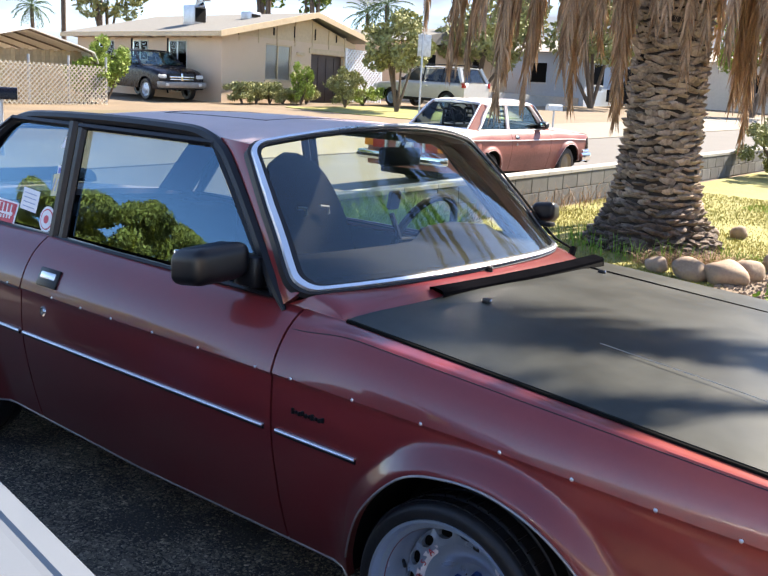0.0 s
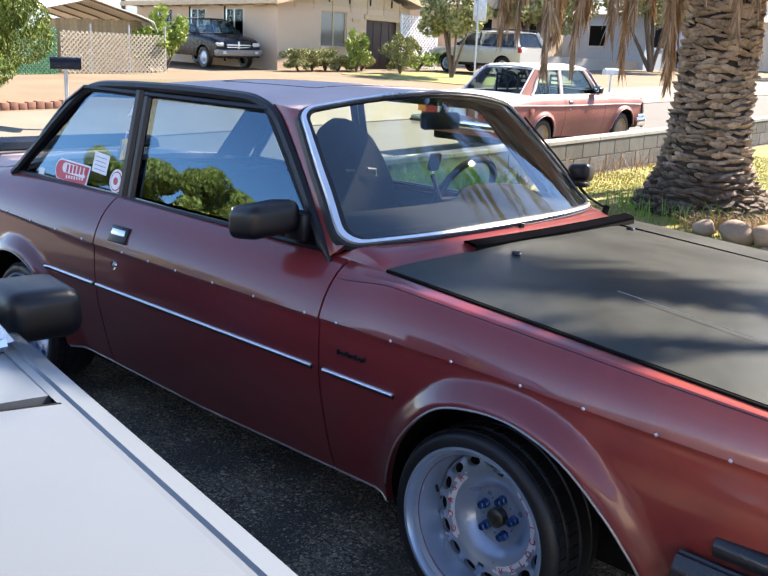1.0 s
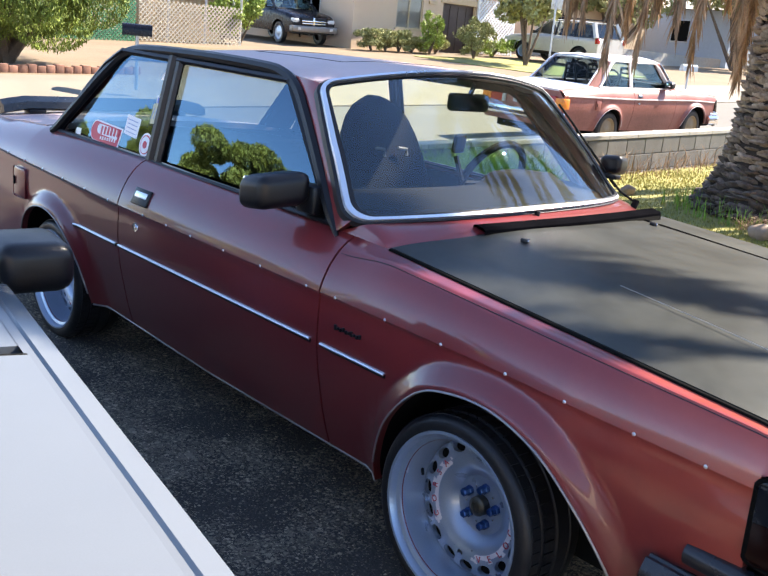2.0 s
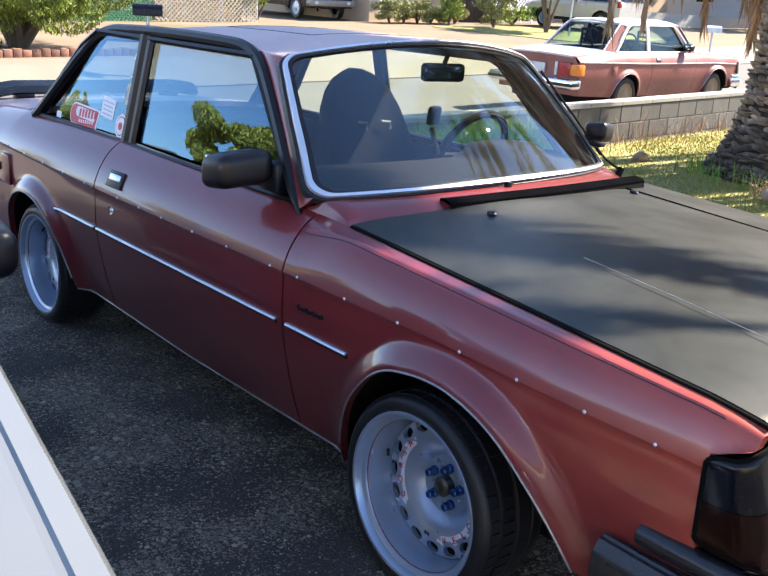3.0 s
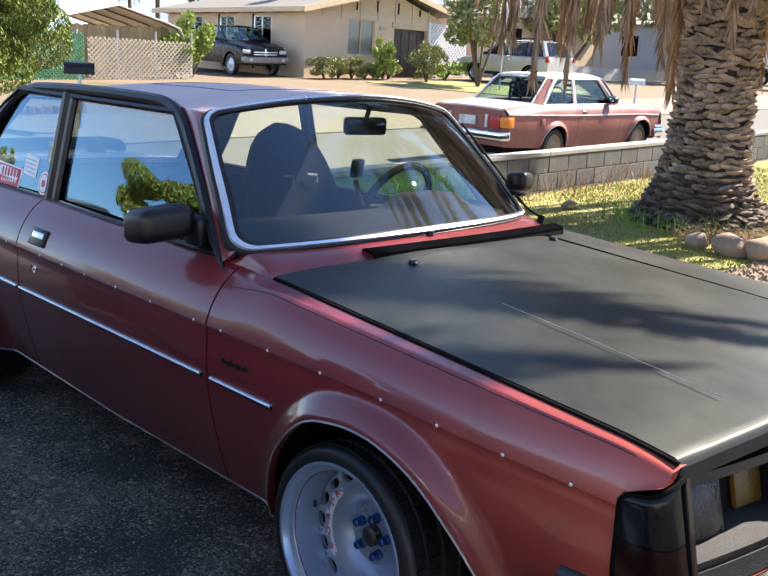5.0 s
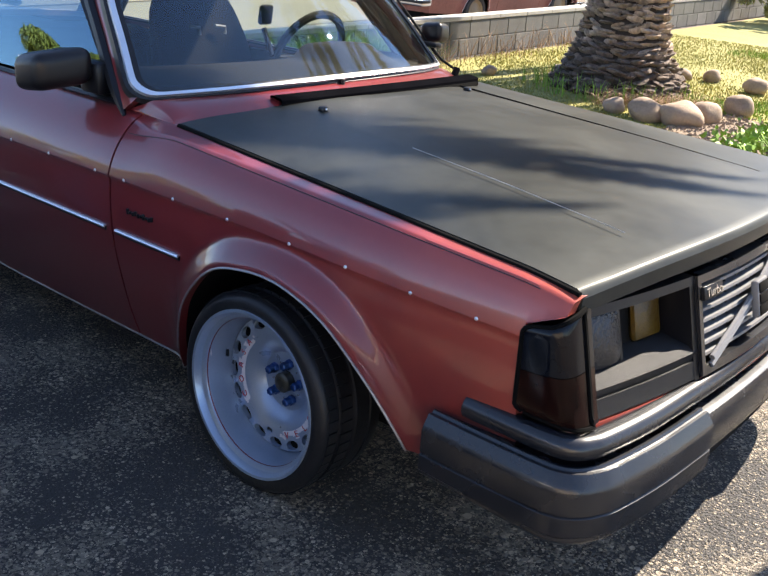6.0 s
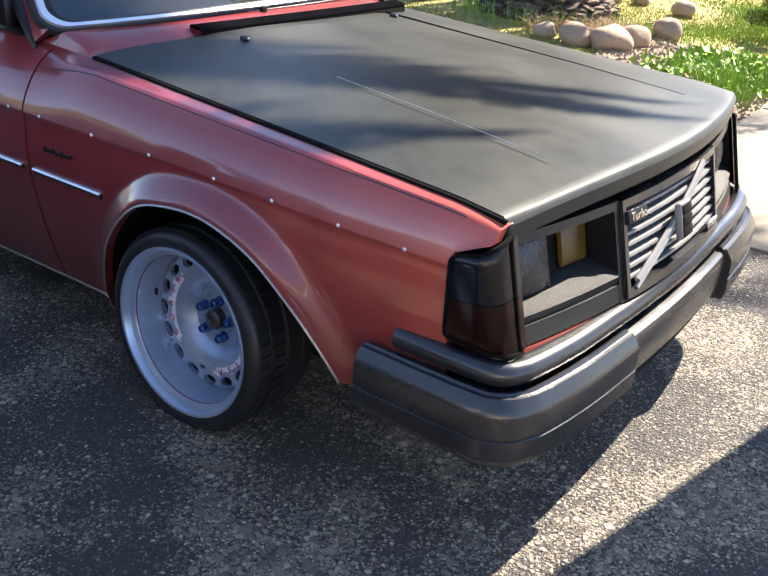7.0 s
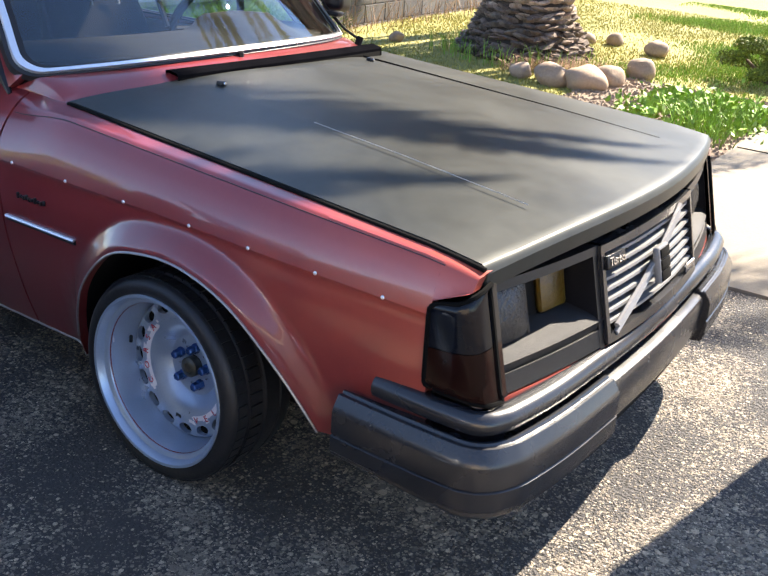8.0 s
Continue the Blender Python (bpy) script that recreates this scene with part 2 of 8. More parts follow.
def chip_seal(name, tar, stone_lo, stone_hi, size):
    """Worn asphalt: stones of many sizes and shades in tar, with dark sealed and dusty tan patches."""
    m = bpy.data.materials.new(name)
    m.use_nodes = True
    n, l = m.node_tree.nodes, m.node_tree.links
    p = n["Principled BSDF"]
    tc, dust, fine, warp = n.new("ShaderNodeTexCoord"), n.new("ShaderNodeTexNoise"), n.new("ShaderNodeTexNoise"), n.new("ShaderNodeTexNoise")
    dust.inputs["Scale"].default_value, dust.inputs["Detail"].default_value = 2.3, 10
    fine.inputs["Scale"].default_value, fine.inputs["Detail"].default_value = size * 1.3, 6
    warp.inputs["Scale"].default_value, warp.inputs["Detail"].default_value = size * 1.1, 2
    wm, ad = n.new("ShaderNodeVectorMath"), n.new("ShaderNodeVectorMath")
    wm.operation, ad.operation = "SCALE", "ADD"
    wm.inputs["Scale"].default_value = 0.85 / size
    l.new(warp.outputs["Color"], wm.inputs[0])
    l.new(tc.outputs["Object"], ad.inputs[0])
    l.new(wm.outputs[0], ad.inputs[1])
    for q in (dust, fine, warp):
        l.new(tc.outputs["Object"], q.inputs["Vector"])
    patch = n.new("ShaderNodeMapRange")
    patch.inputs["From Min"].default_value, patch.inputs["From Max"].default_value = 0.38, 0.60
    patch.inputs["To Min"].default_value, patch.inputs["To Max"].default_value = -0.30, 0.16
    l.new(dust.outputs["Fac"], patch.inputs["Value"])
    base = n.new("ShaderNodeMixRGB")
    base.inputs[1].default_value, base.inputs[2].default_value = (*[0.5 * c for c in tar], 1), (*[1.7 * c for c in tar], 1)
    l.new(fine.outputs["Fac"], base.inputs[0])
    col, hgt = base.outputs[0], fine.outputs["Fac"]
    for k, (sc, dens) in enumerate(((size, 0.42), (size * 1.9, 0.44), (size * 0.55, 0.18))):
        vo, sep, thr, mask, shade, mx, up = (n.new("ShaderNode" + q) for q in ("TexVoronoi", "SeparateColor", "Math", "MapRange", "ValToRGB", "MixRGB", "Math"))
        vo.inputs["Scale"].default_value = sc
        l.new(ad.outputs[0], vo.inputs["Vector"])
        l.new(vo.outputs["Color"], sep.inputs[0])
        thr.operation = "MULTIPLY_ADD"
        thr.inputs[1].default_value = 0.55
        l.new(sep.outputs[1], thr.inputs[0])
        off = n.new("ShaderNodeMath")
        off.operation = "ADD"
        off.inputs[1].default_value = dens - 0.25
        l.new(patch.outputs[0], off.inputs[0])
        l.new(off.outputs[0], thr.inputs[2])
        gap = n.new("ShaderNodeMath")
        gap.operation = "SUBTRACT"
        l.new(thr.outputs[0], gap.inputs[0])
        l.new(vo.outputs["Distance"], gap.inputs[1])
        mask.inputs["From Min"].default_value, mask.inputs["From Max"].default_value = 0.0, 0.10
        l.new(gap.outputs[0], mask.inputs["Value"])
        shade.color_ramp.elements[0].position, shade.color_ramp.elements[0].color = 0.0, (*[0.6 * c for c in stone_lo], 1)
        shade.color_ramp.elements[1].position, shade.color_ramp.elements[1].color = 1.0, (*stone_hi, 1)
        for pos, w in ((0.45, 0.08), (0.80, 0.35)):
            e = shade.color_ramp.elements.new(pos)
            e.color = (*[(1 - w) * c + w * d for c, d in zip(stone_lo, stone_hi)], 1)
        l.new(sep.outputs[0], shade.inputs[0])
        l.new(mask.outputs[0], mx.inputs[0])
        l.new(col, mx.inputs[1])
        l.new(shade.outputs[0], mx.inputs[2])
        col = mx.outputs[0]
        up.operation = "MULTIPLY_ADD"
        up.inputs[1].default_value = 0.8 if k != 1 else 0.4
        l.new(mask.outputs[0], up.inputs[0])
        l.new(hgt, up.inputs[2])
        hgt = up.outputs[0]
    l.new(col, p.inputs["Base Color"])
    p.inputs["Roughness"].default_value = 0.75
    bp = n.new("ShaderNodeBump")
    bp.inputs["Strength"].default_value, bp.inputs["Distance"].default_value = 1.0, 0.030
    l.new(hgt, bp.inputs["Height"])
    l.new(bp.outputs[0], p.inputs["Normal"])
    return m


asphalt = chip_seal("asphalt", (0.043, 0.040, 0.039), (0.195, 0.168, 0.138), (0.70, 0.58, 0.42), 76)
street_mat = mat("street_asphalt", (0.118, 0.108, 0.096), 0.9, vary=0.2, scale=0.6, bscale=40, bump=0.2)
concrete = mat("concrete", (0.185, 0.158, 0.122), 0.85, vary=0.15, scale=1.5, bscale=60, bump=0.2)
sand = mat("sandy_dirt", (0.168, 0.122, 0.076), 0.95, vary=0.25, scale=0.8, bscale=25, bump=0.5)
bed_soil = mat("bed_soil", (0.15, 0.105, 0.072), 0.95, vary=0.4, scale=3, bscale=60, bump=0.8, second=(0.26, 0.19, 0.13))
soil = mat("lawn_soil", (0.235, 0.245, 0.045), 0.95, vary=0.35, scale=1.1, bscale=30, bump=0.5, second=(0.33, 0.285, 0.10))
stucco = mat("tan_stucco", (0.60, 0.45, 0.32), 0.9, vary=0.08, scale=1.0, bscale=40, bump=0.2)
trim_tan = mat("tan_wood_trim", (0.55, 0.42, 0.27), 0.8, vary=0.1, bscale=30)
roofing = mat("roof_gravel", (0.165, 0.157, 0.140), 0.95, vary=0.15, bscale=20, bump=0.3)
cmu = mat("grey_block", (0.13, 0.125, 0.118), 0.9, vary=0.2, scale=4, bscale=70, bump=0.5, obj=0.18)
cmu_cap = mat("block_cap", (0.36, 0.34, 0.31), 0.9, vary=0.15, bscale=70, bump=0.4)
mortar = mat("mortar", (0.12, 0.115, 0.11), 0.95)
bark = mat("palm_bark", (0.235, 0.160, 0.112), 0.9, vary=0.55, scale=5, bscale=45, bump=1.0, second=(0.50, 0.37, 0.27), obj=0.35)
dark_bark = mat("dark_palm_bark", (0.095, 0.066, 0.050), 0.95, vary=0.6, scale=5, bscale=45, bump=1.0, second=(0.22, 0.160, 0.122), obj=0.35)
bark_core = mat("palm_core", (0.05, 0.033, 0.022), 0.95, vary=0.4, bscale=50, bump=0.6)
dead_frond = mat("dead_palm_leaf", (0.33, 0.19, 0.10), 0.8, vary=0.35, scale=5, second=(0.50, 0.33, 0.20), island=0.35)
green_frond = mat("green_palm_leaf", (0.05, 0.10, 0.03), 0.55, vary=0.3, island=0.3)
leaf_dark = mat("juniper_leaf", (0.085, 0.13, 0.010), 0.75, vary=0.35, scale=1.5, second=(0.20, 0.26, 0.03), island=0.4)
leaf_juniper = mat("juniper_spray", (0.070, 0.125, 0.009), 0.75, vary=0.4, scale=1.2, second=(0.20, 0.255, 0.030), island=0.4)
leaf_lime = mat("hedge_leaf", (0.20, 0.29, 0.04), 0.7, vary=0.3, scale=1.5, second=(0.32, 0.40, 0.07), island=0.35)
leaf_olive = mat("olive_leaf", (0.26, 0.27, 0.09), 0.75, vary=0.3, scale=1.5, second=(0.30, 0.30, 0.12), island=0.35)
leaf_pine = mat("pine_leaf", (0.48, 0.46, 0.06), 0.7, vary=0.4, scale=0.6, second=(0.72, 0.64, 0.14), island=0.35)
grass_mat = mat("dry_grass", (0.28, 0.29, 0.05), 0.8, vary=0.3, scale=0.9, second=(0.46, 0.40, 0.12), island=0.35)
weed_mat = mat("weed_leaf", (0.19, 0.33, 0.015), 0.6, vary=0.3, scale=3, second=(0.22, 0.38, 0.05), island=0.3)
rock_mat = mat("river_rock", (0.30, 0.215, 0.15), 0.8, vary=0.25, scale=4, bscale=50, bump=0.3, obj=0.2)
wood_trunk = mat("tree_bark", (0.12, 0.085, 0.06), 0.9, vary=0.35, bscale=40, bump=0.6)


# ---- mesh helpers ----
def finish(name, bm, material, parent=None, smooth=35):
    me = bpy.data.meshes.new(name)
    bmesh.ops.recalc_face_normals(bm, faces=bm.faces) if smooth is not None else None
    bm.to_mesh(me)
    bm.free()
    me.materials.append(material)
    if smooth:
        me.polygons.foreach_set("use_smooth", [True] * len(me.polygons))
        me.set_sharp_from_angle(angle=radians(smooth))
    ob = new(name, me)
    if parent:
        ob.parent = parent
    return ob


def part(name, bm, material, parent, label="", smooth=35):
    ob = finish(name, bm, material, parent, smooth)
    return tagged(ob, label) if label else ob


def thing(name, label, category, group="", m=None):
    ob = new(name)
    ob.empty_display_size = 0.2
    if m is not None:
        ob.matrix_world = m
    return tagged(ob, label, category, group)


def solid(name, bm, material, label, category, group="", kind="", smooth=35):
    return tagged(finish(name, bm, material, None, smooth), label, category, group, kind)


def box(bm, x0, x1, y0, y1, z0, z1, bevel=0.0, m=None, seg=2):
    r = bmesh.ops.create_cube(bm, size=1.0)["verts"]
    mm = Matrix.Translation(((x0 + x1) / 2, (y0 + y1) / 2, (z0 + z1) / 2)) @ Matrix.Diagonal((abs(x1 - x0), abs(y1 - y0), abs(z1 - z0), 1))
    bmesh.ops.transform(bm, matrix=(m @ mm if m is not None else mm), verts=r)
    if bevel:
        ed = list({e for v in r for e in v.link_edges})
        bmesh.ops.bevel(bm, geom=ed, offset=bevel, segments=seg, affect="EDGES", profile=0.5)
    return bm


def boxbm(*a, **k):
    return box(bmesh.new(), *a, **k)


def grid(bm, f, us, vs, wrap=False):
    """A sheet of quads through f(u, v)."""
    rows = [[bm.verts.new(f(u, v)) for v in vs] for u in us]
    for a, b in zip(rows, rows[1:]):
        n = len(a)
        for j in range(n if wrap else n - 1):
            k = (j + 1) % n
            try:
                bm.faces.new((a[j], b[j], b[k], a[k]))
            except ValueError:
                pass
    return rows


def lin(a, b, n):
    return [a + (b - a) * i / (n - 1) for i in range(n)]


def tube(bm, pts, r, n=8, r1=None, cap=True, flat=1.0, up=(0, 0, 1)):
    pts = [Vector(p) for p in pts]
    rows = []
    for i, p in enumerate(pts):
        d = (pts[min(i + 1, len(pts) - 1)] - pts[max(i - 1, 0)]).normalized()
        s = d.cross(Vector(up))
        s = s.normalized() if s.length > 1e-4 else d.cross(Vector((0, 1, 0))).normalized()
        u = s.cross(d)
        rr = r if r1 is None else r + (r1 - r) * i / max(1, len(pts) - 1)
        rows.append([bm.verts.new(p + rr * (math.cos(a) * s + flat * math.sin(a) * u)) for a in (2 * math.pi * k / n for k in range(n))])
    for a, b in zip(rows, rows[1:]):
        for j in range(n):
            bm.faces.new((a[j], a[(j + 1) % n], b[(j + 1) % n], b[j]))
    if cap:
        bm.faces.new(rows[0])
        bm.faces.new(rows[-1][::-1])
    return bm


def lathe(bm, prof, n=48, axis="y", centre=(0, 0, 0)):
    """Turns a profile of (radius, along) round an axis."""
    c = Vector(centre)

    def f(a, k):
        r, h = prof[k]
        p = (r * math.cos(a), h, r * math.sin(a)) if axis == "y" else ((r * math.cos(a), r * math.sin(a), h) if axis == "z" else (h, r * math.cos(a), r * math.sin(a)))
        return c + Vector(p)

    rows = [[bm.verts.new(f(2 * math.pi * i / n, k)) for k in range(len(prof))] for i in range(n)]
    for i in range(n):
        a, b = rows[i], rows[(i + 1) % n]
        for k in range(len(prof) - 1):
            bm.faces.new((a[k], b[k], b[k + 1], a[k + 1]))
    return bm


def flange(bm, depth, to_y0=True):
    """Turns the open edges of a panel inwards, so that it has a thickness."""
    ed = [e for e in bm.edges if e.is_boundary]
    r = bmesh.ops.extrude_edge_only(bm, edges=ed)
    for v in r["geom"]:
        if isinstance(v, bmesh.types.BMVert):
            if to_y0:
                v.co.y -= math.copysign(depth, v.co.y)
            else:
                v.co.z -= depth
    return bm


def prism(bm, poly, y0, y1):
    """A flat outline in x and z, drawn out from y0 to y1."""
    a = [bm.verts.new((x, y0, z)) for x, z in poly]
    b = [bm.verts.new((x, y1, z)) for x, z in poly]
    bm.faces.new(a)
    bm.faces.new(b[::-1])
    for i in range(len(poly)):
        j = (i + 1) % len(poly)
        bm.faces.new((a[j], a[i], b[i], b[j]))
    return bm


def piece(x, knots):
    """Straight lines through knots."""
    for (x0, y0), (x1, y1) in zip(knots, knots[1:]):
        if x <= x1:
            break
    t = min(1, max(0, (x - x0) / (x1 - x0)))
    return y0 + (y1 - y0) * t


def smooth01(t):
    t = min(1, max(0, t))
    return t * t * (3 - 2 * t)


SLOPE = 0.034


def gz(x, y):
    """The height of the ground: level round the cars, rising gently to the street and beyond."""
    s = -0.62 * x + 0.785 * y - 2.0
    dip = 0.27 * smooth01((-5.0 - x) / 0.4) * smooth01((x + 13.0) / 0.5)
    return SLOPE * (s if s > 1.5 else (0.0 if s < -1.5 else (s + 1.5) ** 2 / 6)) - dip


# ---- the dark red car: shape functions (x ahead from the front axle, y to its left) ----
WB = 2.65
AXLE_Z = 0.267


def cz(x):
    return piece(x, [(-3.9, 0.800), (-3.3, 0.787), (-2.66, 0.767), (-2.0, 0.747), (-1.4, 0.737), (-0.6, 0.730), (0.0, 0.719), (0.63, 0.688), (0.85, 0.676)])


def cy(x):
    return 0.843 - (0.018 * (x / 0.63) ** 2 if x > 0 else 0) - (0.05 * ((x + 2.6) / 1.3) ** 2 if x < -2.6 else 0)


def top_y(x):
    """The upper edge of the side: the bonnet gap, then the belt under the windows, then the boot."""
    return piece(x, [(-3.9, 0.655), (-3.0, 0.700), (-2.6, 0.712), (-0.70, 0.716), (-0.50, 0.706), (0.83, 0.750)])


def top_z(x):
    return piece(x, [(-3.95, 0.880), (-3.0, 0.938), (-2.0, 0.930), (-0.75, 0.900), (-0.516, 0.888), (0.70, 0.800), (0.83, 0.782)])


ARCHES = ((0.012, 0.242, 0.380), (-2.655, 0.25, 0.362))


def spline(pts, n):
    """A smooth curve through the inner points."""
    out = []
    for i in range(1, len(pts) - 2):
        p0, p1, p2, p3 = (Vector(p) for p in pts[i - 1:i + 3])
        for j in range(n):
            t = j / n
            out.append(0.5 * (2 * p1 + (p2 - p0) * t + (2 * p0 - 5 * p1 + 4 * p2 - p3) * t * t + (3 * p1 - p0 - 3 * p2 + p3) * t ** 3))
    out.append(Vector(pts[-2]))
    return out


# the front arch is wide, with a long straight leg down to the bumper
FRONT_ARCH = spline([(-0.398, 0.12), (-0.390, 0.205), (-0.372, 0.295), (-0.304, 0.447), (-0.174, 0.583), (-0.045, 0.625), (0.10, 0.625), (0.245, 0.572), (0.362, 0.470), (0.433, 0.372), (0.472, 0.305), (0.51, 0.24)], 6)
ARCH_EDGE = ([(p.x, p.y) for p in FRONT_ARCH], [(-2.655 + 0.362 * math.cos(math.pi * (1.02 - 1.04 * i / 40)), 0.25 + 0.362 * math.sin(math.pi * (1.02 - 1.04 * i / 40))) for i in range(41)])


def arch_gap(x, z, k):
    """How far a point stands off the edge of arch k."""
    best = 9.0
    for (x0, z0), (x1, z1) in zip(ARCH_EDGE[k], ARCH_EDGE[k][1:]):
        dx, dz = x1 - x0, z1 - z0
        t = min(1, max(0, ((x - x0) * dx + (z - z0) * dz) / (dx * dx + dz * dz)))
        best = min(best, math.hypot(x - x0 - t * dx, z - z0 - t * dz))
    return best


def arch_z(x):
    """The lower edge of the side, with the wheel arches cut in."""
    low = 0.200
    if x >= 0.472:
        return 0.305 - 0.4 * min(0.04, x - 0.472)
    if -0.390 < x:
        return max(low, piece(x, ARCH_EDGE[0]))
    if x < -3.0:
        low = 0.24 + 0.06 * (-3.0 - x)
    elif x < -2.25:
        low = 0.240
    elif x < -1.4:
        low = 0.200 + 0.04 * (-1.4 - x) / 0.85
    xc, zc, r = ARCHES[1]
    if abs(x - xc) < r:
        return max(low, zc + math.sqrt(r * r - (x - xc) ** 2))
    return low


def side_point(x, v, sign, zbot):
    """v from 0 at the upper edge to 1 at the crease, then to 2 at the lower edge."""
    ty, tz, c_y, c_z = top_y(x), top_z(x), cy(x), cz(x)
    if v <= 1:
        a = v * math.pi / 2
        ly, lz = ty + (c_y - ty) * v, tz + (c_z - tz) * v
        qy, qz = ty + (c_y - ty) * math.sin(a), tz + (c_z - tz) * (1 - math.cos(a))
        y, z = 0.45 * ly + 0.55 * qy, 0.45 * lz + 0.55 * qz
        if x > -0.66:
            fy = piece(v, [(0, 0), (0.38, 0.47), (0.55, 0.66), (0.70, 0.80), (0.85, 0.92), (1, 1)])
            fz = piece(v, [(0, 0), (0.38, 0.10), (0.55, 0.27), (0.70, 0.47), (0.85, 0.71), (1, 1)])
            k = smooth01((x + 0.66) / 0.25)
            y, z = y + (ty + (c_y - ty) * fy - y) * k, z + (tz + (c_z - tz) * fz - z) * k
            z += 0.0025 * math.exp(-((v - 0.30) / 0.10) ** 2) - (0.0035 if 0.36 < v < 0.41 else 0)
    else:
        k = v - 1
        z0 = c_z - 0.012
        z = z0 + (zbot - z0) * max(0, k - 0.06) / 0.94 if k > 0.06 else c_z - 0.012 * k / 0.06
        z = max(z, zbot)
        d = max(0, (c_z - z) / (c_z - 0.2))
        y = c_y - 0.007 * min(1, k / 0.06) + 0.006 * math.sin(min(1, d * 1.6) * math.pi) - 0.085 * d ** 2.4
    k = 0 if x > -1.3 else 1
    dist = arch_gap(x, z, k) if abs(x - ARCHES[k][0]) < 0.62 else 9.0
    if z > 0.10 and dist < 0.16:
        y += 0.036 * (1 - smooth01((dist - 0.014) / 0.062)) * (1 - smooth01((z - c_z + 0.05) / 0.06)) + 0.010 * smooth01((c_z - z) / 0.1) * (1 - smooth01(dist / 0.03))
    return (x, sign * y, z)


def columns(x0, x1):
    """Columns close together where an arch is steep."""
    xs = {round(x0, 4), round(x1, 4)}
    n = max(2, int(abs(x1 - x0) / 0.045))
    xs |= {round(x0 + (x1 - x0) * i / n, 4) for i in range(n + 1)}
    xs |= {round(q, 4) for q, _ in ARCH_EDGE[0] if x0 < q < x1}
    for xc, zc, r in ARCHES[1:]:
        for i in range(1, 48):
            x = xc + r * math.cos(math.pi * i / 48)
            if x0 < x < x1:
                xs.add(round(x, 4))
        for x in (xc - r - 0.001, xc + r + 0.001):
            if x0 < x < x1:
                xs.add(round(x, 4))
    return sorted(xs)


VS = lin(0, 0.25, 4) + [0.30, 0.35, 0.38, 0.42, 0.46] + lin(0.55, 1, 6) + [1.03, 1.06] + lin(1.12, 2, 12)


def side_panel(x0, x1, sign, vs=VS):
    bm = bmesh.new()
    grid(bm, lambda x, v: side_point(x, v, sign, arch_z(x)), columns(x0, x1), vs)
    bmesh.ops.remove_doubles(bm, verts=bm.verts, dist=0.0004)
    return flange(bm, 0.028)


def nose(y):
    return 0.925 - 0.175 * y * y


def hood_z(x, y):
    a = abs(y)
    w = top_y(max(-0.5, x))
    t = min(1, a / w)
    edge = top_z(max(-0.5, x)) + 0.004 + 0.030 * smooth01(y / 0.3)
    mid = piece(x, [(-0.5, 0.952), (-0.29, 0.940), (0.4, 0.882), (0.80, 0.838), (0.95, 0.822)])
    z = mid + (edge - mid) * t ** 2.6
    crease = 0.375 + 0.085 * min(1, max(0, (x + 0.29) / 1.09))
    fade = 1 - smooth01((x - 0.66) / 0.16)
    z -= 0.05 * fade * max(0.0, a - crease) * (1 - smooth01((a - crease) / 0.25))
    return z


car = thing("red_sedan", "dark red two-door sedan with satin black bonnet parked on asphalt", "car")
# underside and inner shell: dark, closing the car under its panels
bm = bmesh.new()
box(bm, -3.78, 0.78, -0.60, 0.60, 0.17, 0.60, 0.03)
box(bm, -2.25, -0.42, -0.73, 0.73, 0.18, 0.52, 0.03)
box(bm, -0.5, 0.80, -0.55, 0.55, 0.55, 0.74, 0.02)
box(bm, -3.80, -3.05, -0.66, 0.66, 0.3, 0.86, 0.02)
box(bm, 0.50, 0.80, -0.72, 0.72, 0.24, 0.66, 0.02)
part("chassis", bm, dark, car, "black underbody")
for s in (-1, 1):
    for edge in ARCH_EDGE:
        b2 = bmesh.new()

        def liner(i, k):
            x, z = edge[i]
            y = abs(side_point(x, 2, 1, z)[1]) - 0.014
            return (x, s * (0.50 if k == 0 else y), z + 0.004)

        grid(b2, liner, range(len(edge)), range(2))
        part("wheel_well", b2, dark, car, "black wheel arch liner")

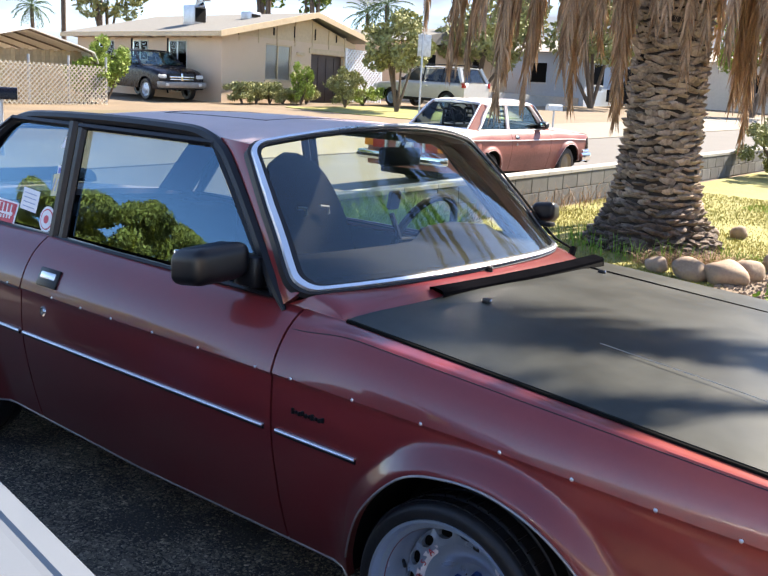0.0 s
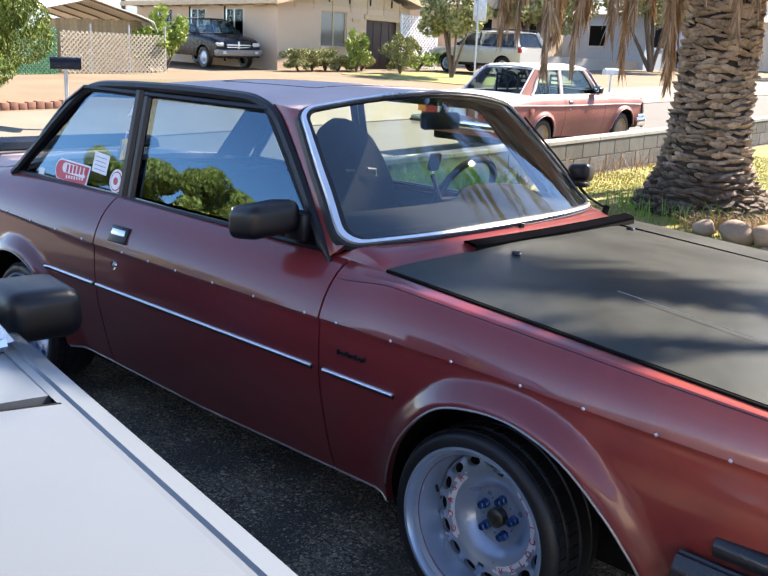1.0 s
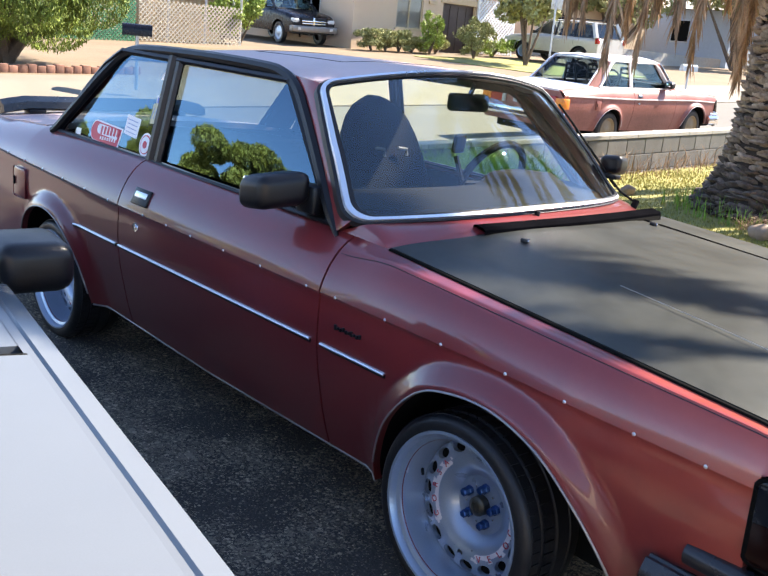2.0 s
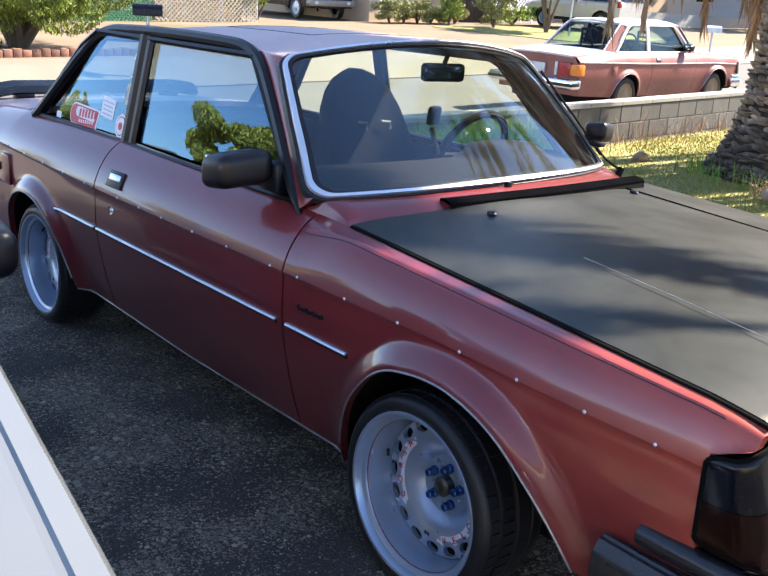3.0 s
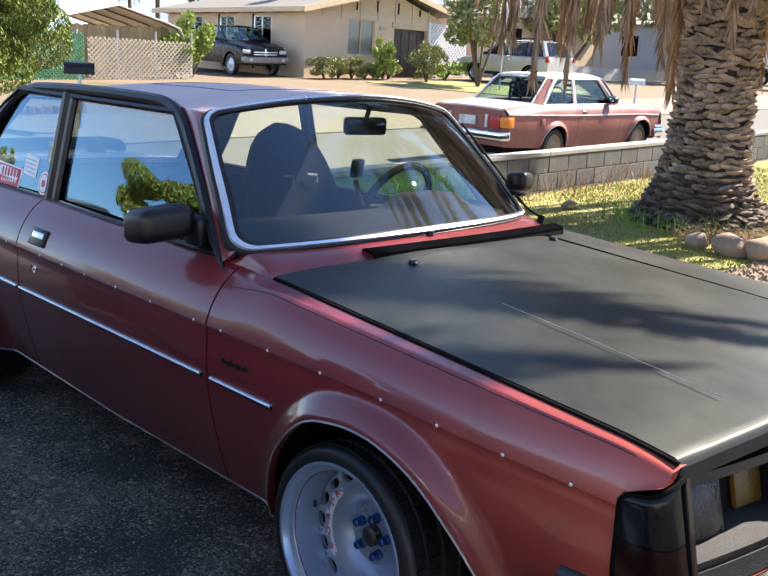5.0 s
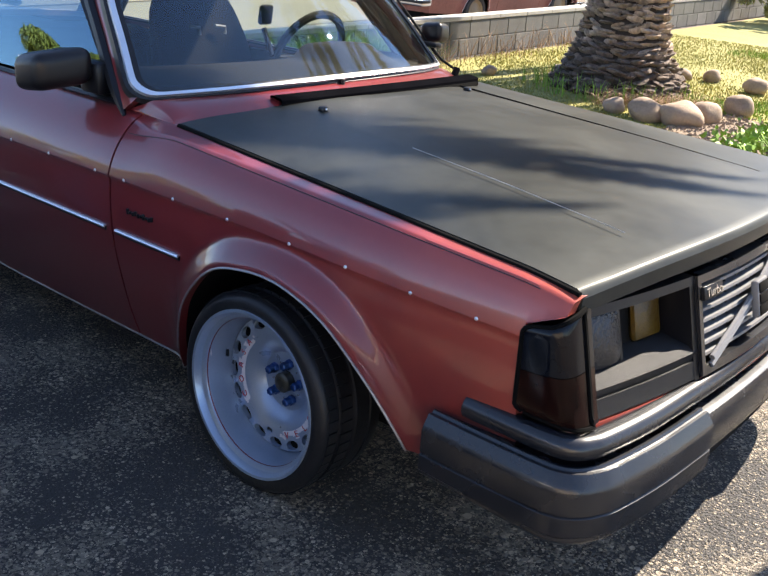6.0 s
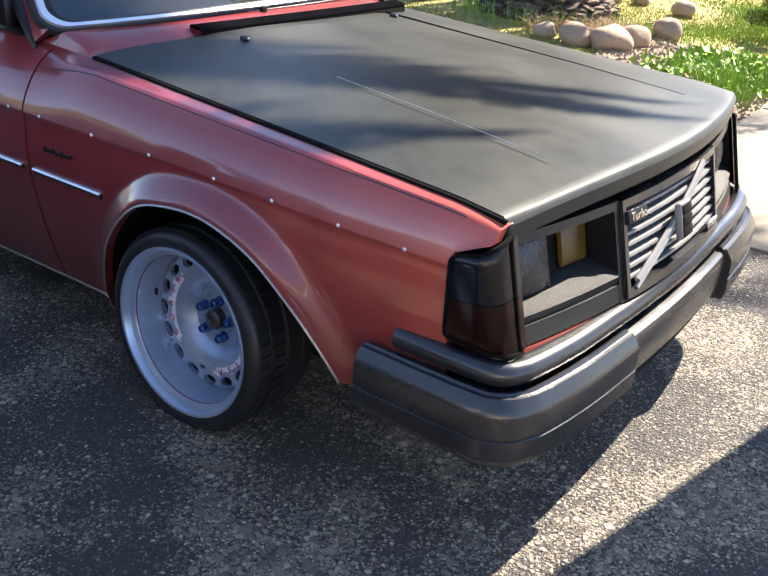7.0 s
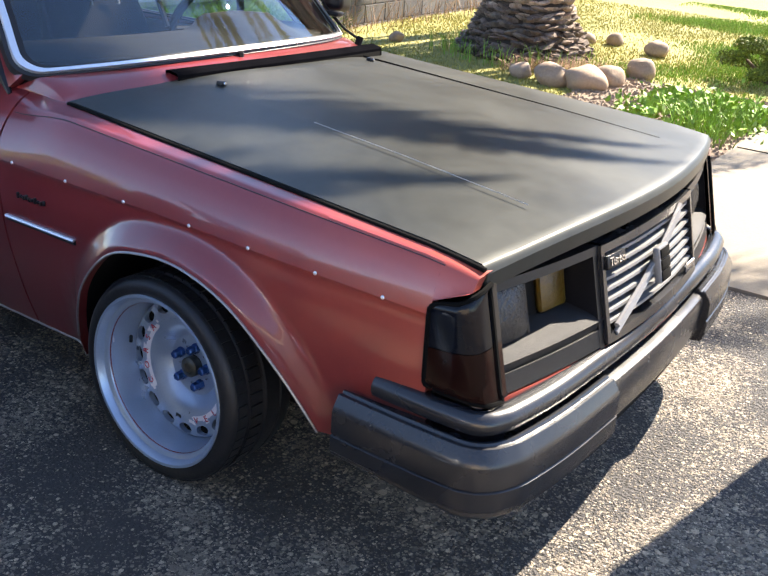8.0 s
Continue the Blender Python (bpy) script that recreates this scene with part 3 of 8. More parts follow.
for s in (-1, 1):
    fender = part("front_fender", side_panel(-0.664, 0.740, s), paint, car, "dark red front wing with dull spots")
    tip = bmesh.new()

    def tip_point(x, v):
        p = side_point(x, v, s, 0.3)
        t = (x - 0.740) / 0.092
        low = 0.712 + 0.036 * t
        return (p[0] - 0.012 * v * t, p[1], max(p[2] - 0.006 * t * t, low))

    grid(tip, tip_point, lin(0.740, 0.825, 6), lin(0, 0.93, 12))
    part("fender_tip", flange(tip, 0.03), paint, fender)
    door = part("door", side_panel(-1.992, -0.672, s), paint, car, "dark red door with riveted crease")
    quarter = part("quarter_panel", side_panel(-3.86, -2.0, s), paint, car, "dark red rear quarter panel")
    sill = bmesh.new()
    grid(sill, lambda x, v: (x, s * (0.742 - 0.06 * v), arch_z(x) - 0.004 - 0.03 * v), lin(-2.29, -0.396, 30), lin(0, 1, 4))
    part("sill", flange(sill, 0.04), paint, car)
    # chromed lips round the arches
    for edge, host in zip(ARCH_EDGE, (fender, quarter)):
        pts = [Vector(side_point(x, 2, s, z)) + Vector((0, s * 0.002, -0.002)) for x, z in edge if z > 0.262]
        part("arch_lip", tube(bmesh.new(), pts, 0.0034, 6), arch_grey, host, "thin bright arch lip")
    # Pale colour paints the light that the sill edge catches.
    pinch = [(x, s * (abs(side_point(x, 2, 1, arch_z(x))[1]) - 0.004), arch_z(x) - 0.004) for x in lin(-2.285, -0.394, 40)]
    part("sill_seam", tube(bmesh.new(), pinch, 0.0055, 6), arch_grey, door, "sill seam with its highlight put in as pale colour")
    # bright strips along the side
    for x0, x1, host in ((-2.40, -2.012, quarter), (-1.985, -0.698, door), (-0.645, -0.349, fender)):
        st = bmesh.new()
        pts = []
        for x in lin(x0, x1, 14):
            zt = 0.566 + 0.008 * (-x - 0.35)
            c_z = cz(x)
            k_ = 0.06 + 0.94 * (c_z - 0.012 - zt) / (c_z - 0.012 - 0.205)
            pts.append((x, s * (side_point(x, 1 + k_, 1, 0.205)[1] + 0.004), zt))
        part("side_strip", tube(st, pts, 0.0062, 8, flat=0.8), alu, host, "bright metal side strip")
        blk = tube(bmesh.new(), [(p[0], p[1] - s * 0.004, p[2] - 0.006) for p in pts], 0.0075, 6)
        part("strip_backing", blk, black_trim, host)
    # Dark tubes paint the shade of the pressed lines.
    gl = [side_point(x, 0.385, s, 0.3) for x in lin(-0.655, 0.745, 40)]
    part("swage_line", tube(bmesh.new(), [(x, y + s * 0.0004, z + 0.0004) for x, y, z in gl], 0.0019, 5), swage, fender, "thin dark line painted as shade in the pressing")
    gl = [side_point(x, 1.0, s, 0.205) for x in lin(-3.80, -2.01, 40)]
    part("swage_line", tube(bmesh.new(), [(x, y - s * 0.0020, z - 0.0075) for x, y, z in gl], 0.0032, 5), swage, quarter, "thin dark line painted as shade in the pressing")
    # rivets on the crease
    rv = [(-0.589, fender), (-0.365, fender), (-0.142, fender), (0.085, fender), (0.268, fender), (0.457, fender), (0.629, fender), (-0.731, door), (-0.981, door), (-1.204, door), (-1.424, door), (-1.60, door), (-1.78, door), (-2.08, quarter), (-2.30, quarter), (-2.52, quarter), (-2.74, quarter), (-2.96, quarter), (-3.18, quarter), (-3.40, quarter)]
    rme = None
    for x, host in rv:
        if rme is None:
            rb = bmesh.new()
            lathe(rb, [(0.0, -0.004), (0.003, -0.0035), (0.0045, -0.0015), (0.0050, 0.0)], 10)
            o = part("rivet", rb, alu, host)
            rme = o.data
        else:
            o = new("rivet", rme)
            o.parent = host
        o.matrix_basis = pose(x, s * (cy(x) + 0.001), cz(x) + 0.002, 0, 0, 0 if s < 0 else 180)
    # handle, lock
    pa_, pb_ = Vector(side_point(-1.83, 0.68, s, 0.205)), Vector(side_point(-1.83, 0.80, s, 0.205))
    hm = Matrix.Translation((pa_ + pb_) / 2) @ Matrix.Rotation(s * (math.atan2(abs(pb_.y) - abs(pa_.y), pa_.z - pb_.z)), 4, "X")
    hd = part("door_handle", boxbm(-0.062, 0.062, -0.008, 0.008, -0.034, 0.034, 0.005), black_trim, door, "black pull handle with bright flap")
    hf = part("handle_flap", boxbm(-0.046, 0.046, min(s * 0.003, s * 0.011), max(s * 0.003, s * 0.011), -0.006, 0.020, 0.004), alu, door)
    hd.matrix_basis = hf.matrix_basis = hm
    lk = lathe(bmesh.new(), [(0.0, -0.006), (0.008, -0.006), (0.0085, -0.002), (0.010, -0.002), (0.018, -0.004), (0.020, 0.004)], 20)
    o = part("door_lock", lk, chrome, door)
    o.matrix_basis = pose(-1.847, s * 0.838, 0.683, 0, 0, 0 if s < 0 else 180)
# fuel flap on the near side
fb = boxbm(-3.09, -2.945, -0.847, -0.832, 0.585, 0.735, 0.014)
flap = part("fuel_flap", fb, paint, car)
part("flap_pull", boxbm(-3.075, -3.06, -0.853, -0.845, 0.645, 0.685, 0.004), dark, flap)

# wing badge, dark raised letters that cannot be read
bdg = bmesh.new()
for i in range(10):
    x = -0.585 + i * 0.0125
    box(bdg, x, x + 0.009, -0.845, -0.836, 0.633 + (0.003 if i % 2 else 0), 0.650 - (0.005 if i % 3 else 0), 0.002)
part("wing_badge", bdg, black_trim, car, "small black badge bars")

# bonnet
hood = bmesh.new()


def hood_point(u, v):
    a = abs(v)
    xr = -0.372 - 0.144 * a ** 2
    xf = nose(a * 0.748) - 0.004
    x = xr + (xf - xr) * u
    y = v * (top_y(x) - 0.005)
    z = hood_z(x, y) - 0.016 * max(0.0, (u - 0.986) / 0.014) ** 2
    return (x, y, z)


grid(hood, hood_point, [0, 0.01] + lin(0.03, 0.97, 31) + lin(0.988, 1.0, 8), lin(-1, 1, 121))
ed = [e for e in hood.edges if e.is_boundary]
r = bmesh.ops.extrude_edge_only(hood, edges=ed)
for v in r["geom"]:
    if isinstance(v, bmesh.types.BMVert):
        v.co.z -= 0.034
        v.co.x -= 0.002 if v.co.x > 0.7 else 0
bonnet = part("bonnet", hood, hood_black, car, "satin black bonnet with two creases", 20)
for s in (-1, 1):
    rp = [(x, s * (0.375 + 0.085 * (x + 0.29) / 1.09), hood_z(x, 0.375 + 0.085 * (x + 0.29) / 1.09) + 0.0003) for x in lin(0.10, 0.76, 24)]
    # Pale near line and dark far band paint highlight and shade on the folds.
    if s < 0:
        part("crease", tube(bmesh.new(), rp, 0.0010, 5), crease_glint, bonnet)
    else:
        rp = [(x, 0.455 + 0.02 * x, hood_z(x, 0.455 + 0.02 * x) + 0.0005) for x in lin(-0.46, 0.74, 30)]
        part("crease", tube(bmesh.new(), rp, 0.0060, 5, 0.0008), slot_black, bonnet, "dark band painted as shade along the fold")
    part("bonnet_seal", tube(bmesh.new(), [(x, s * (top_y(x) + (0.003 if s < 0 else -0.002)), top_z(x) + (0.008 if s > 0 else -0.001)) for x in lin(-0.51, 0.82, 20)], 0.009 if s > 0 else 0.006, 8), slot_black, car)
for y in (-0.345, 0.392):
    b2 = boxbm(-0.305, -0.280, y - 0.011, y + 0.011, hood_z(-0.29, y) - 0.004, hood_z(-0.29, y) + 0.013, 0.005)
    nz = part("washer_jet", b2, black_trim, bonnet)
    part("jet_tip", lathe(bmesh.new(), [(0.0, 0.004), (0.0045, 0.003), (0.005, 0.0)], 8, "x", (-0.280, y, hood_z(-0.29, y) + 0.006)), chrome, bonnet)

# cowl between bonnet and windscreen


def ws_bottom(y):
    t = (y / 0.68) ** 2
    return Vector((-0.456 - 0.157 * t, y, 0.981 - 0.0325 * t + 0.008 * y))


def ws_top(y):
    t = (y / 0.566) ** 2
    return Vector((-0.935 - 0.082 * t, y, 1.400 - 0.0560 * t + 0.006 * y))


cowl = bmesh.new()


def cowl_point(v, t):
    y0 = v * 0.704
    rear = ws_bottom(v * 0.70) + Vector((-0.02, 0, -0.004))
    front = Vector((-0.365 - 0.144 * v * v, y0, hood_z(-0.45, y0) - 0.012 - 0.020 * smooth01(y0 / 0.6)))
    p = front.lerp(rear, t)
    p.z += 0.010 * math.sin(t * math.pi)
    return p


def cowl_wide(v, t):
    if abs(v) <= 1:
        return cowl_point(v, t)
    s_ = math.copysign(1, v)
    return Vector(cowl_point(s_, t)).lerp(Vector((-0.50 - 0.245 * t, s_ * (0.708 + 0.010 * t), 0.888 + 0.006 * t)), abs(v) - 1)


grid(cowl, cowl_wide, lin(-2, -1.2, 5) + lin(-1, 1, 31) + lin(1.2, 2, 5), lin(0, 1, 8))
cowl_ob = part("cowl_panel", flange(cowl, 0.02, False), paint, car, "", 70)
vent = bmesh.new()
grid(vent, lambda t, k: Vector((-0.480 + 0.03 * t, -0.405 + 0.985 * t, 0.922 + 0.004 * t)) + Vector(((0.078, 0, -0.045), (0.072, 0, 0.024), (0.067, 0, 0.029), (0.032, 0, 0.036), (0.022, 0, 0.033), (0.022, 0, -0.02))[k]) + Vector((0.034 * math.sin(t * math.pi), 0, 0.006 * math.sin(t * math.pi))), lin(0, 1, 24), range(6))
bmesh.ops.holes_fill(vent, edges=[e for e in vent.edges if e.is_boundary])
vent_ob = part("cowl_vent", vent, vent_black, car, "black plastic air intake ledge")
# Flat black sheet before the solid face paints the shade of an intake slot.
slot = bmesh.new()
grid(slot, lambda t, k: Vector((-0.480 + 0.03 * t + 0.0812 - 0.0055 * k, -0.400 + 0.972 * t, 0.922 + 0.004 * t - 0.042 + 0.058 * k)) + Vector((0.034 * math.sin(t * math.pi), 0, 0.006 * math.sin(t * math.pi))), lin(0.005, 0.995, 24), range(2))
part("intake_slot", flange(slot, 0.002, False), slot_black, vent_ob, "black sheet painted as the shaded air slot")
kb = tube(bmesh.new(), [(-0.443, -0.103, 0.955), (-0.443, -0.103, 0.985)], 0.009, 10)
part("wiper_pivot", kb, black_trim, cowl_ob)

# windscreen, its bright frame
ws = bmesh.new()


def ws_point(u, v):
    a, b = ws_bottom(v * 0.735), ws_top(v * 0.612)
    p = a.lerp(b, u)
    k = math.sin(u * math.pi) * 0.018
    back = 0.062 * abs(v) ** 4 * piece(u, [(0, 0.75), (0.12, 1.0), (0.5, 1.0), (0.7, 0.75), (0.9, 0.35), (1.0, 0.15)])
    return p + Vector((k - back, 0, k))


grid(ws, ws_point, lin(0.03, 0.97, 10), lin(-0.975, 0.975, 25))
o = part("windscreen", ws, ws_glass, car, "clear windscreen reflecting sky and palm")
o.visible_shadow = False


def frame_pts(du, dv, n=12):
    """Points round the windscreen with rounded corners."""
    pts = []
    ru, rv = 0.09, 0.07
    for cu, cv, a0 in ((1 - ru, 1 - rv, 0), (ru, 1 - rv, 90), (ru, -1 + rv, 180), (1 - ru, -1 + rv, 270)):
        for i in range(7):
            a = radians(a0 + 15 * i)
            pts.append((cu + ru * math.cos(a), cv + rv * math.sin(a)))
    out = []
    for (u0, v0), (u1, v1) in zip(pts, pts[1:] + pts[:1]):
        m = max(1, int(max(abs(v1 - v0) / 0.06, abs(u1 - u0) / 0.06)))
        out += [(u0 + (u1 - u0) * i / m, v0 + (v1 - v0) * i / m) for i in range(m)]
    return [(0.5 + (u - 0.5) * du, v * dv) for u, v in out]


def ring(bm, inner, outer, lift):
    ins = [bm.verts.new(ws_point(u, v) + Vector((lift, 0, lift))) for u, v in inner]
    ous = [bm.verts.new(ws_point(u, v) + Vector((lift, 0, lift))) for u, v in outer]
    low = [bm.verts.new(ws_point(u, v) - Vector((0.012, 0, 0.012))) for u, v in outer]
    lowi = [bm.verts.new(ws_point(u, v) - Vector((0.004, 0, 0.004))) for u, v in inner]
    n = len(ins)
    for i in range(n):
        j = (i + 1) % n
        bm.faces.new((ins[i], ins[j], ous[j], ous[i]))
        bm.faces.new((ous[i], ous[j], low[j], low[i]))
        bm.faces.new((ins[j], ins[i], lowi[i], lowi[j]))
    return bm


part("windscreen_seal", ring(bmesh.new(), frame_pts(0.938, 0.955), frame_pts(0.974, 0.982), 0.004), rubber, car)
part("windscreen_trim", ring(bmesh.new(), frame_pts(0.970, 0.979), frame_pts(1.004, 0.999), 0.010), alu, car, "polished metal windscreen surround")
part("windscreen_gasket", ring(bmesh.new(), frame_pts(1.0, 0.996), frame_pts(1.03, 1.012), 0.003), rubber, car)

# roof
RX1 = -2.50


def roof_point(u, v):
    f = ws_top(v * 0.596) + Vector((-0.006, 0, 0.004))
    x1 = RX1 - 0.06 * (1 - v * v)
    x = f.x + (x1 - f.x) * u
    a = abs(v)
    edge = piece(u, [(0, f.z), (0.12, 1.346), (0.6, 1.352), (1, 1.328)])
    crown = 0.062 * math.sin(math.pi * min(1, (0.36 + 0.50 * u)))
    z = edge + (1 - a ** 2.6) * crown * smooth01(u / 0.10)
    if u < 0.12:
        z = f.z + (1.346 + (1 - a ** 2.6) * 0.062 * math.sin(math.pi * 0.42) - f.z) * smooth01(u / 0.12)
    return (x, v * (0.596 - 0.008 * smooth01(u / 0.1)), z)


rf = bmesh.new()
grid(rf, roof_point, lin(0, 0.12, 6) + lin(0.16, 1, 20), lin(-1, 1, 41))
roof = part("roof", flange(rf, 0.02, False), paint_faded, car, "chalky faded roof with sunroof panel")
sr = bmesh.new()
srp = [roof_point(u, v) for u, v in [(0.20, -0.52 + 1.04 * i / 12) for i in range(13)] + [(0.20 + 0.36 * i / 8, 0.52) for i in range(1, 9)] + [(0.56, 0.52 - 1.04 * i / 12) for i in range(1, 13)] + [(0.56 - 0.36 * i / 8, -0.52) for i in range(1, 8)]]
for p, q in zip(srp, srp[1:] + srp[:1]):
    tube(sr, [(p[0], p[1], p[2] + 0.0002), (q[0], q[1], q[2] + 0.0002)], 0.0016, 5)
part("sunroof_seam", sr, dark, roof)

for s in (-1, 1):
    # pillars
    ap = bmesh.new()

    def a_point(t, k):
        inner = ws_point(t, 0.985) + Vector((-0.003, 0, -0.006))
        outer = Vector((-0.745, 0.738, 0.893)).lerp(Vector((-1.185, 0.592, 1.346)), t)
        outer.x -= 0.02 * math.sin(t * math.pi)
        p = inner.lerp(outer, k)
        return (p.x + 0.008 * math.sin(k * math.pi), s * (p.y + 0.006 * math.sin(k * math.pi)), p.z)

    grid(ap, a_point, lin(0, 1, 16), lin(0, 1, 6))
    part("front_pillar", flange(ap, 0.03), paint, car)
    cp = bmesh.new()
    grid(cp, lambda t, k: (Vector((-2.44, s * 0.590, 1.340)).lerp(Vector((-2.93, s * 0.712, 0.935)), t)).lerp(Vector((-2.54, s * 0.50, 1.345)).lerp(Vector((-3.06, s * 0.60, 0.935)), t), k), lin(0, 1, 10), lin(0, 1, 5))
    part("rear_pillar", flange(cp, 0.03), paint, car)
    # drip moulding: black, from the foot of the front pillar over the doors to the rear deck
    dr = [(-0.715, 0.742, 0.872), (-0.80, 0.716, 0.955), (-0.93, 0.675, 1.10), (-1.06, 0.634, 1.230), (-1.15, 0.608, 1.304), (-1.26, 0.592, 1.347), (-1.40, 0.589, 1.360), (-1.8, 0.589, 1.366), (-2.2, 0.589, 1.360), (-2.36, 0.590, 1.347), (-2.46, 0.602, 1.310), (-2.58, 0.634, 1.215), (-2.72, 0.678, 1.08), (-2.86, 0.712, 0.955), (-2.90, 0.722, 0.925)]
    db_ = tube(bmesh.new(), [(p.x, s * p.y, p.z) for p in spline([dr[1]] + dr[1:] + [dr[-1]], 5)], 0.022, 8)
    tube(db_, [(-0.80, s * 0.716, 0.955), (-0.76, s * 0.729, 0.915), (-0.725, s * 0.740, 0.882)], 0.022, 8, 0.007)
    part("drip_moulding", db_, black_trim, car, "black drip moulding")
    # side glass
    def sg(x, h, off=0.0):
        """On the plane of the side windows, h from 0 at the belt to 1 at the roof."""
        return Vector((x, s * (0.700 - 0.098 * h + off), 0.912 + 0.425 * h + 0.012 * (-0.9 - x)))

    def pane(fr_b, fr_t, re_b, re_t, off):
        b = bmesh.new()
        bow = -0.05 if re_b < -2.5 else 0.0
        grid(b, lambda u, h: sg((fr_b + (fr_t - fr_b) * h) * (1 - u) + (re_b + (re_t - re_b) * h + bow * math.sin(math.pi * h) ** 0.8) * u, h * 0.93 + 0.03, off + 0.006 * math.sin(u * math.pi)), lin(0, 1, 12), lin(0, 1, 8))
        return b

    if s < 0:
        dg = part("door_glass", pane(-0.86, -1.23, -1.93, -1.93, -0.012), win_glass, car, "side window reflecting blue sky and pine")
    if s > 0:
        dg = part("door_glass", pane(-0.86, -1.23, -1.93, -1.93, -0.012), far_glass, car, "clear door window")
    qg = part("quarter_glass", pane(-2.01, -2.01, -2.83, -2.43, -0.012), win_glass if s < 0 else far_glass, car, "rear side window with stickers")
    qg.visible_shadow = False
    dg.visible_shadow = False
    fr = bmesh.new()

    def bar(p, q, w, d=0.022):
        tube(fr, [p, q], w, 6, flat=0.7)

    for a, b, w in ((sg(-0.80, 0.0), sg(-1.19, 0.97), 0.020), (sg(-1.19, 0.97), sg(-1.95, 0.97), 0.018), (sg(-0.74, -0.005, 0.008), sg(-1.965, -0.005, 0.008), 0.013), (sg(-1.935, -0.02), sg(-1.935, 0.99), 0.022), (sg(-1.99, -0.02, 0.004), sg(-1.99, 1.0, 0.004), 0.024),
                    (sg(-2.0, 0.97), sg(-2.42, 0.97), 0.018), (sg(-2.42, 0.97), sg(-2.55, 0.80), 0.020), (sg(-2.55, 0.80), sg(-2.70, 0.48), 0.020), (sg(-2.70, 0.48), sg(-2.86, 0.02), 0.020), (sg(-1.985, -0.005, 0.006), sg(-2.87, -0.005, 0.010), 0.014)):
        bar(a, b, w)
    part("window_frame", fr, black_trim, car, "black side window frames")
    # door mirror
    mb = bmesh.new()
    box(mb, -1.025, -0.880, s * 0.742, s * 0.912, 0.940, 1.052, 0.036, seg=5)
    for v in mb.verts:
        v.co.z += 0.010 * (0.83 - abs(v.co.y)) / 0.1
        v.co.x -= 0.30 * (abs(v.co.y) - 0.83)
        v.co.z += 0.012 * (v.co.x + 0.94) / 0.1
    mir = part("door_mirror", mb, black_trim, car, "black plastic door mirror")
    if s > 0:  # that one is set further forward and higher
        mir.matrix_basis = Matrix.Translation((-0.05, 0.205, 0.372)) @ Matrix.Diagonal((0.75, 0.72, 0.70, 1))
    part("mirror_foot", boxbm(-0.94, -0.84, s * 0.690, s * 0.750, 0.925, 1.02 if s < 0 else 0.955, 0.012), black_trim, mir)
    mg = boxbm(-1.030, -1.024, s * 0.775, s * 0.885, 0.965, 1.028, 0.002)
    for v in mg.verts:
        v.co.x -= 0.30 * (abs(v.co.y) - 0.83)
    part("mirror_glass", mg, chrome, mir)

# rear glass, boot, tail
rg = bmesh.new()
grid(rg, lambda u, v: Vector((-2.55 - 0.06 * (1 - v * v), v * 0.50, 1.352 + 0.025 * (1 - v * v))).lerp(Vector((-3.04 - 0.06 * (1 - v * v), v * 0.60, 0.945)), u), lin(0, 1, 8), lin(-1, 1, 13))
o = part("rear_window", rg, far_glass, car)
o.visible_shadow = False
bt = bmesh.new()
grid(bt, lambda u, v: (-3.02 - 0.06 * (1 - v * v) - (0.86 - 0.02 * (1 - v * v)) * u, v * (top_y(-3.0 - 0.87 * u) + 0.004), 0.940 - 0.050 * u + 0.018 * (1 - v * v)), lin(0, 1, 12), lin(-1, 1, 21))
part("boot_lid", flange(bt, 0.03, False), paint_faded, car)
bk = bmesh.new()
grid(bk, lambda z, v: (-3.865 - 0.03 * (1 - v * v), v * (0.655 + 0.15 * smooth01((0.88 - z) / 0.15)), z), lin(0.30, 0.895, 8), lin(-1, 1, 15))
part("tail_panel", bk, paint, car)
sp = bmesh.new()
prof = [(-0.075, 0.0), (-0.06, 0.055), (-0.01, 0.068), (0.05, 0.045), (0.06, 0.012), (0.0, -0.004)]
ra = grid(sp, lambda y, k: (-3.80 + prof[k][0], y, 0.927 + prof[k][1] * 1.12 - 0.022 * smooth01((abs(y) - 0.55) / 0.08)), [-0.640, -0.632] + lin(-0.6, 0.6, 13) + [0.632, 0.640], range(6), wrap=True)
sp.faces.new(ra[0])
sp.faces.new(ra[-1][::-1])
spoiler = part("rear_spoiler", sp, plastic_grey, car, "black wing spoiler on the boot")
for y in (-0.45, 0.45):
    part("spoiler_mount", boxbm(-3.82, -3.74, y - 0.05, y + 0.05, 0.885, 0.935, 0.008), black_trim, spoiler)
part("rear_bumper", boxbm(-4.0, -3.82, -0.85, 0.85, 0.36, 0.50, 0.04, seg=3), plastic_grey, car)
for s in (-1, 1):
    part("mud_flap", boxbm(-2.99, -2.975, s * 0.60, s * 0.80, 0.12, 0.36, 0.006), rubber, car, "black rubber mud flap")

# ---- wheels ----


def text_bm(word, size):
    c = bpy.data.curves.new("word", "FONT")
    c.body, c.size, c.extrude, c.align_x, c.align_y = word, size, 0.0006, "CENTER", "CENTER"
    o = bpy.data.objects.new("word", c)
    scene.collection.objects.link(o)
    dg_ = bpy.context.evaluated_depsgraph_get()
    dg_.update()
    me = bpy.data.meshes.new_from_object(o.evaluated_get(dg_))
    bpy.data.objects.remove(o)
    b = bmesh.new()
    b.from_mesh(me)
    bpy.data.meshes.remove(me)
    return b


